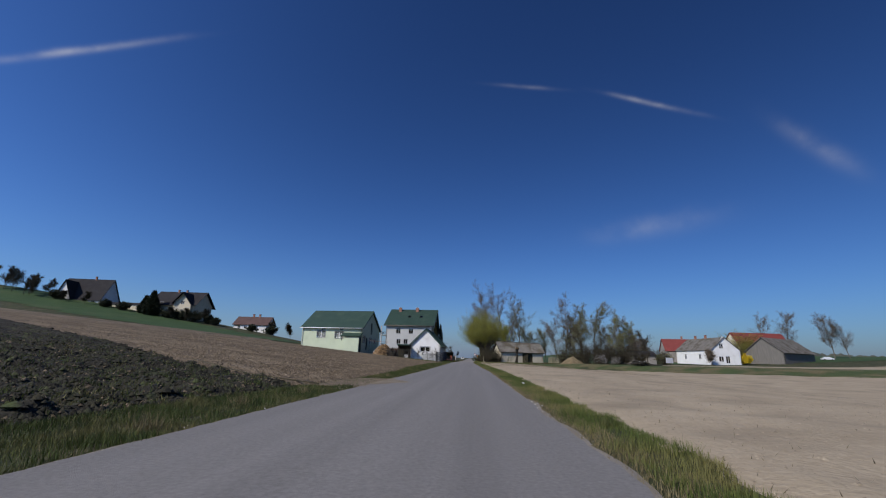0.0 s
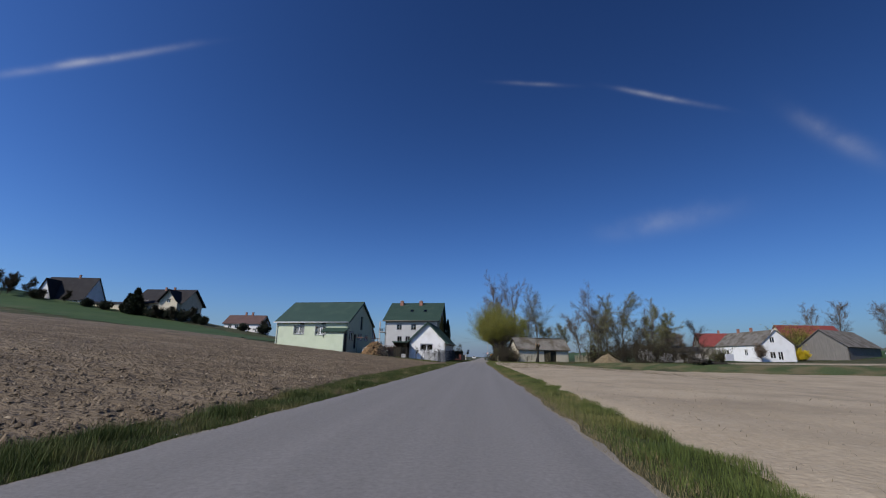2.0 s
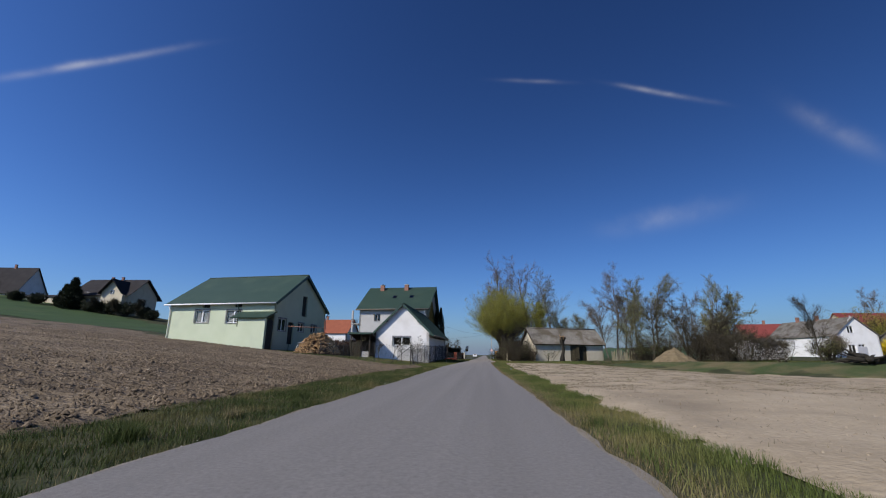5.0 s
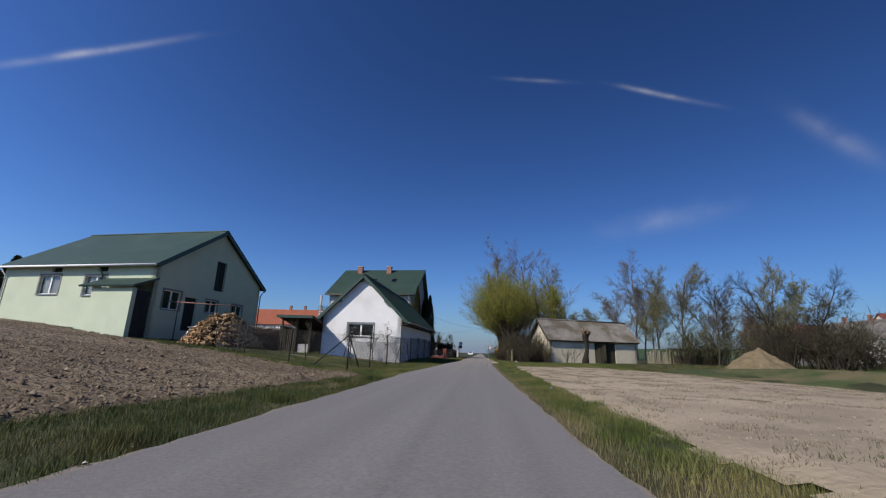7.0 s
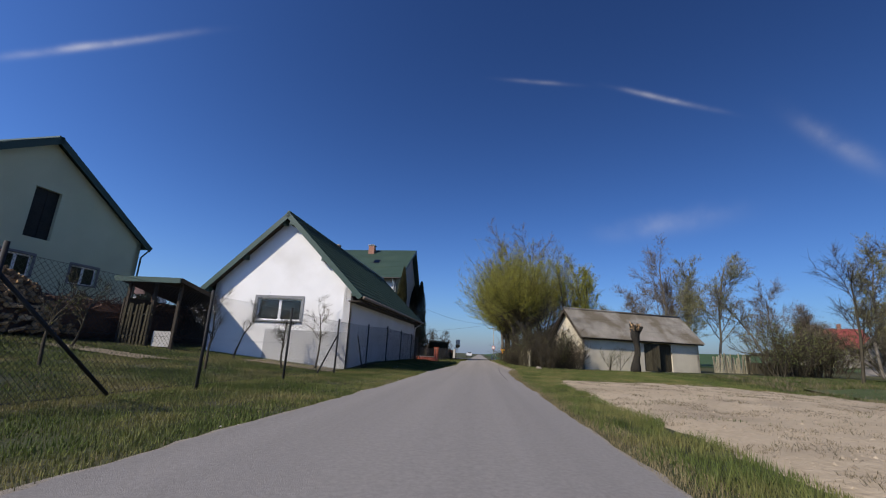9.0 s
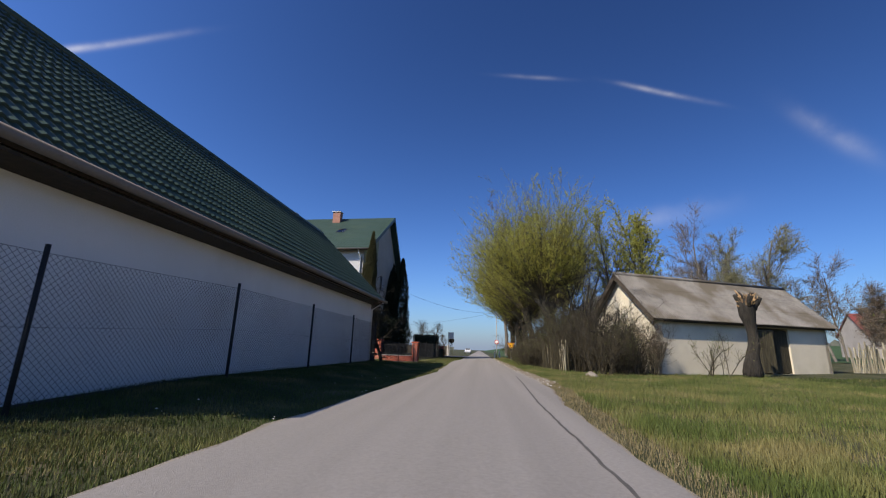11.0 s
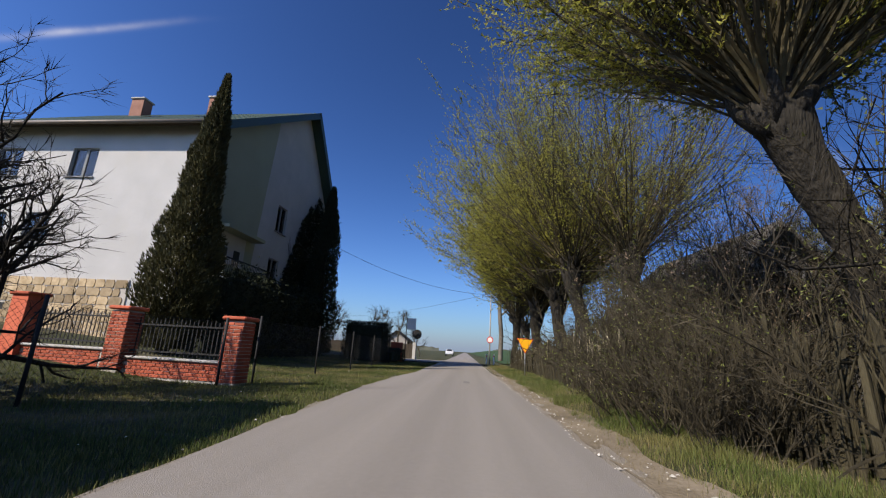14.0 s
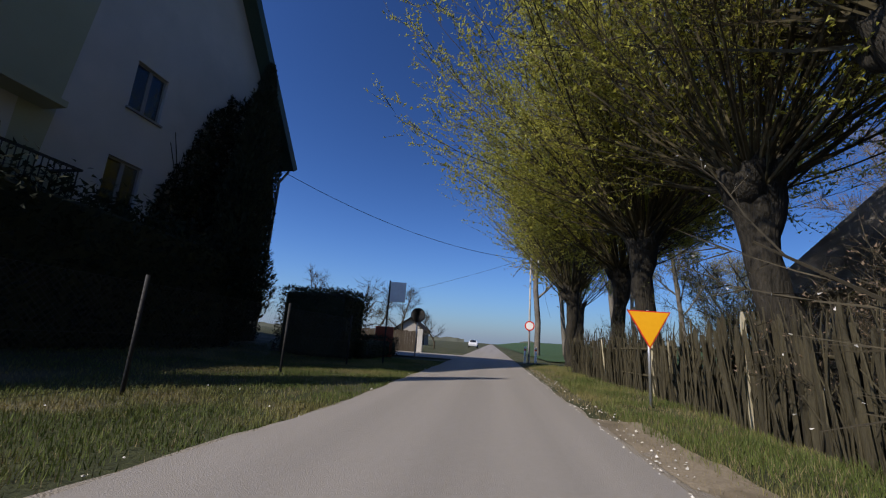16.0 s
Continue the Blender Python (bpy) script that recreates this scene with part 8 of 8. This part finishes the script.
def stump():
    rng = random.Random(14)
    t = thing("uprooted_stump", "dark uprooted stump with bare roots on the field edge", "stump", (38.5, 74.6, land(38.5, 74.6)))
    V, F = [], []
    for i in range(26):
        a = rng.uniform(0, 6.28)
        d = Vector((math.cos(a), math.sin(a), rng.uniform(-0.1, 0.7)))
        c = Vector((rng.gauss(0, 0.5), rng.gauss(0, 0.4), 0.5))
        tube(V, F, [c, c + d * 0.9, c + d * 1.8 + Vector((0, 0, rng.uniform(-0.5, 0.2)))], [0.2, 0.12, 0.03], 5)
    tube(V, F, [Vector((0, 0, 0.35)), Vector((2.6, 0.4, 0.3)), Vector((4.2, 0.2, 0.25))], [0.4, 0.28, 0.12], 8)
    part("roots", (V, F), "bark", t, smooth=True)


stump()
t = thing("white_board", "small white board standing on the lot", "board", (52, 92, land(52, 92)), 30)
part("board", soft_box((-1.3, -0.03, 0.6, 1.3, 0.03, 1.9), 0.01), "sign_white", t)
for x in (-1.2, 1.1):
    part("leg", boxes((x, -0.05, -0.2, x + 0.1, -0.03, 0.6)), "wood", t)
simple_house("low_shed", "low pale shed with dark roof on the farm lot", (52, 122, 0.0), 6, 10, 5, 3.4, 4.6, "far_wall", "slate_roof", 0.4, [("front", 4, 1.4, 2.2, 1.2)], (), 1, "shed")
litter = thing("litter", "crumpled translucent plastic in the verge", "litter", (5.1, 0.6, 0.02))
bm = bmesh.new()
bmesh.ops.create_icosphere(bm, subdivisions=2, radius=0.06)
for v in bm.verts:
    v.co *= 1 + 0.5 * noise.noise(v.co * 9)
    v.co.z = max(0, v.co.z * 0.6 + 0.03)
part("plastic", bm, "curtain", litter)
t = thing("litter", "small crushed blue and white wrapper in the verge", "litter", (4.5, 62.9, 0.02), 30)
bm = bmesh.new()
bmesh.ops.create_icosphere(bm, subdivisions=2, radius=0.03)
for v in bm.verts:
    v.co *= 1 + 0.6 * noise.noise(v.co * 22)
    v.co.z = max(0, v.co.z * 0.7 + 0.02)
part("wrapper", bm, "wrapper", t)
# wooded horizon
for i, (a, b, y, h) in enumerate(((-900, -40, 760, 9), (40, 900, 700, 10), (170, 420, 330, 8))):
    V, F = [], []
    g = random.Random(200 + i)
    n = 160
    for k in range(n + 1):
        x = a + (b - a) * k / n
        z = land(x, y)
        V += [(x, y, z - 1), (x, y + 6, z + h * (0.55 + 0.5 * abs(noise.noise(Vector((x * 0.05, i, 0)))) + 0.25 * noise.noise(Vector((x * 0.3, i, 4)))))]
    for k in range(n):
        F.append((2 * k, 2 * k + 2, 2 * k + 3, 2 * k + 1))
    tagged(part("backdrop", (V, F), "far_wood"), "distant hazy woods on the horizon", "woods", kind="structure")
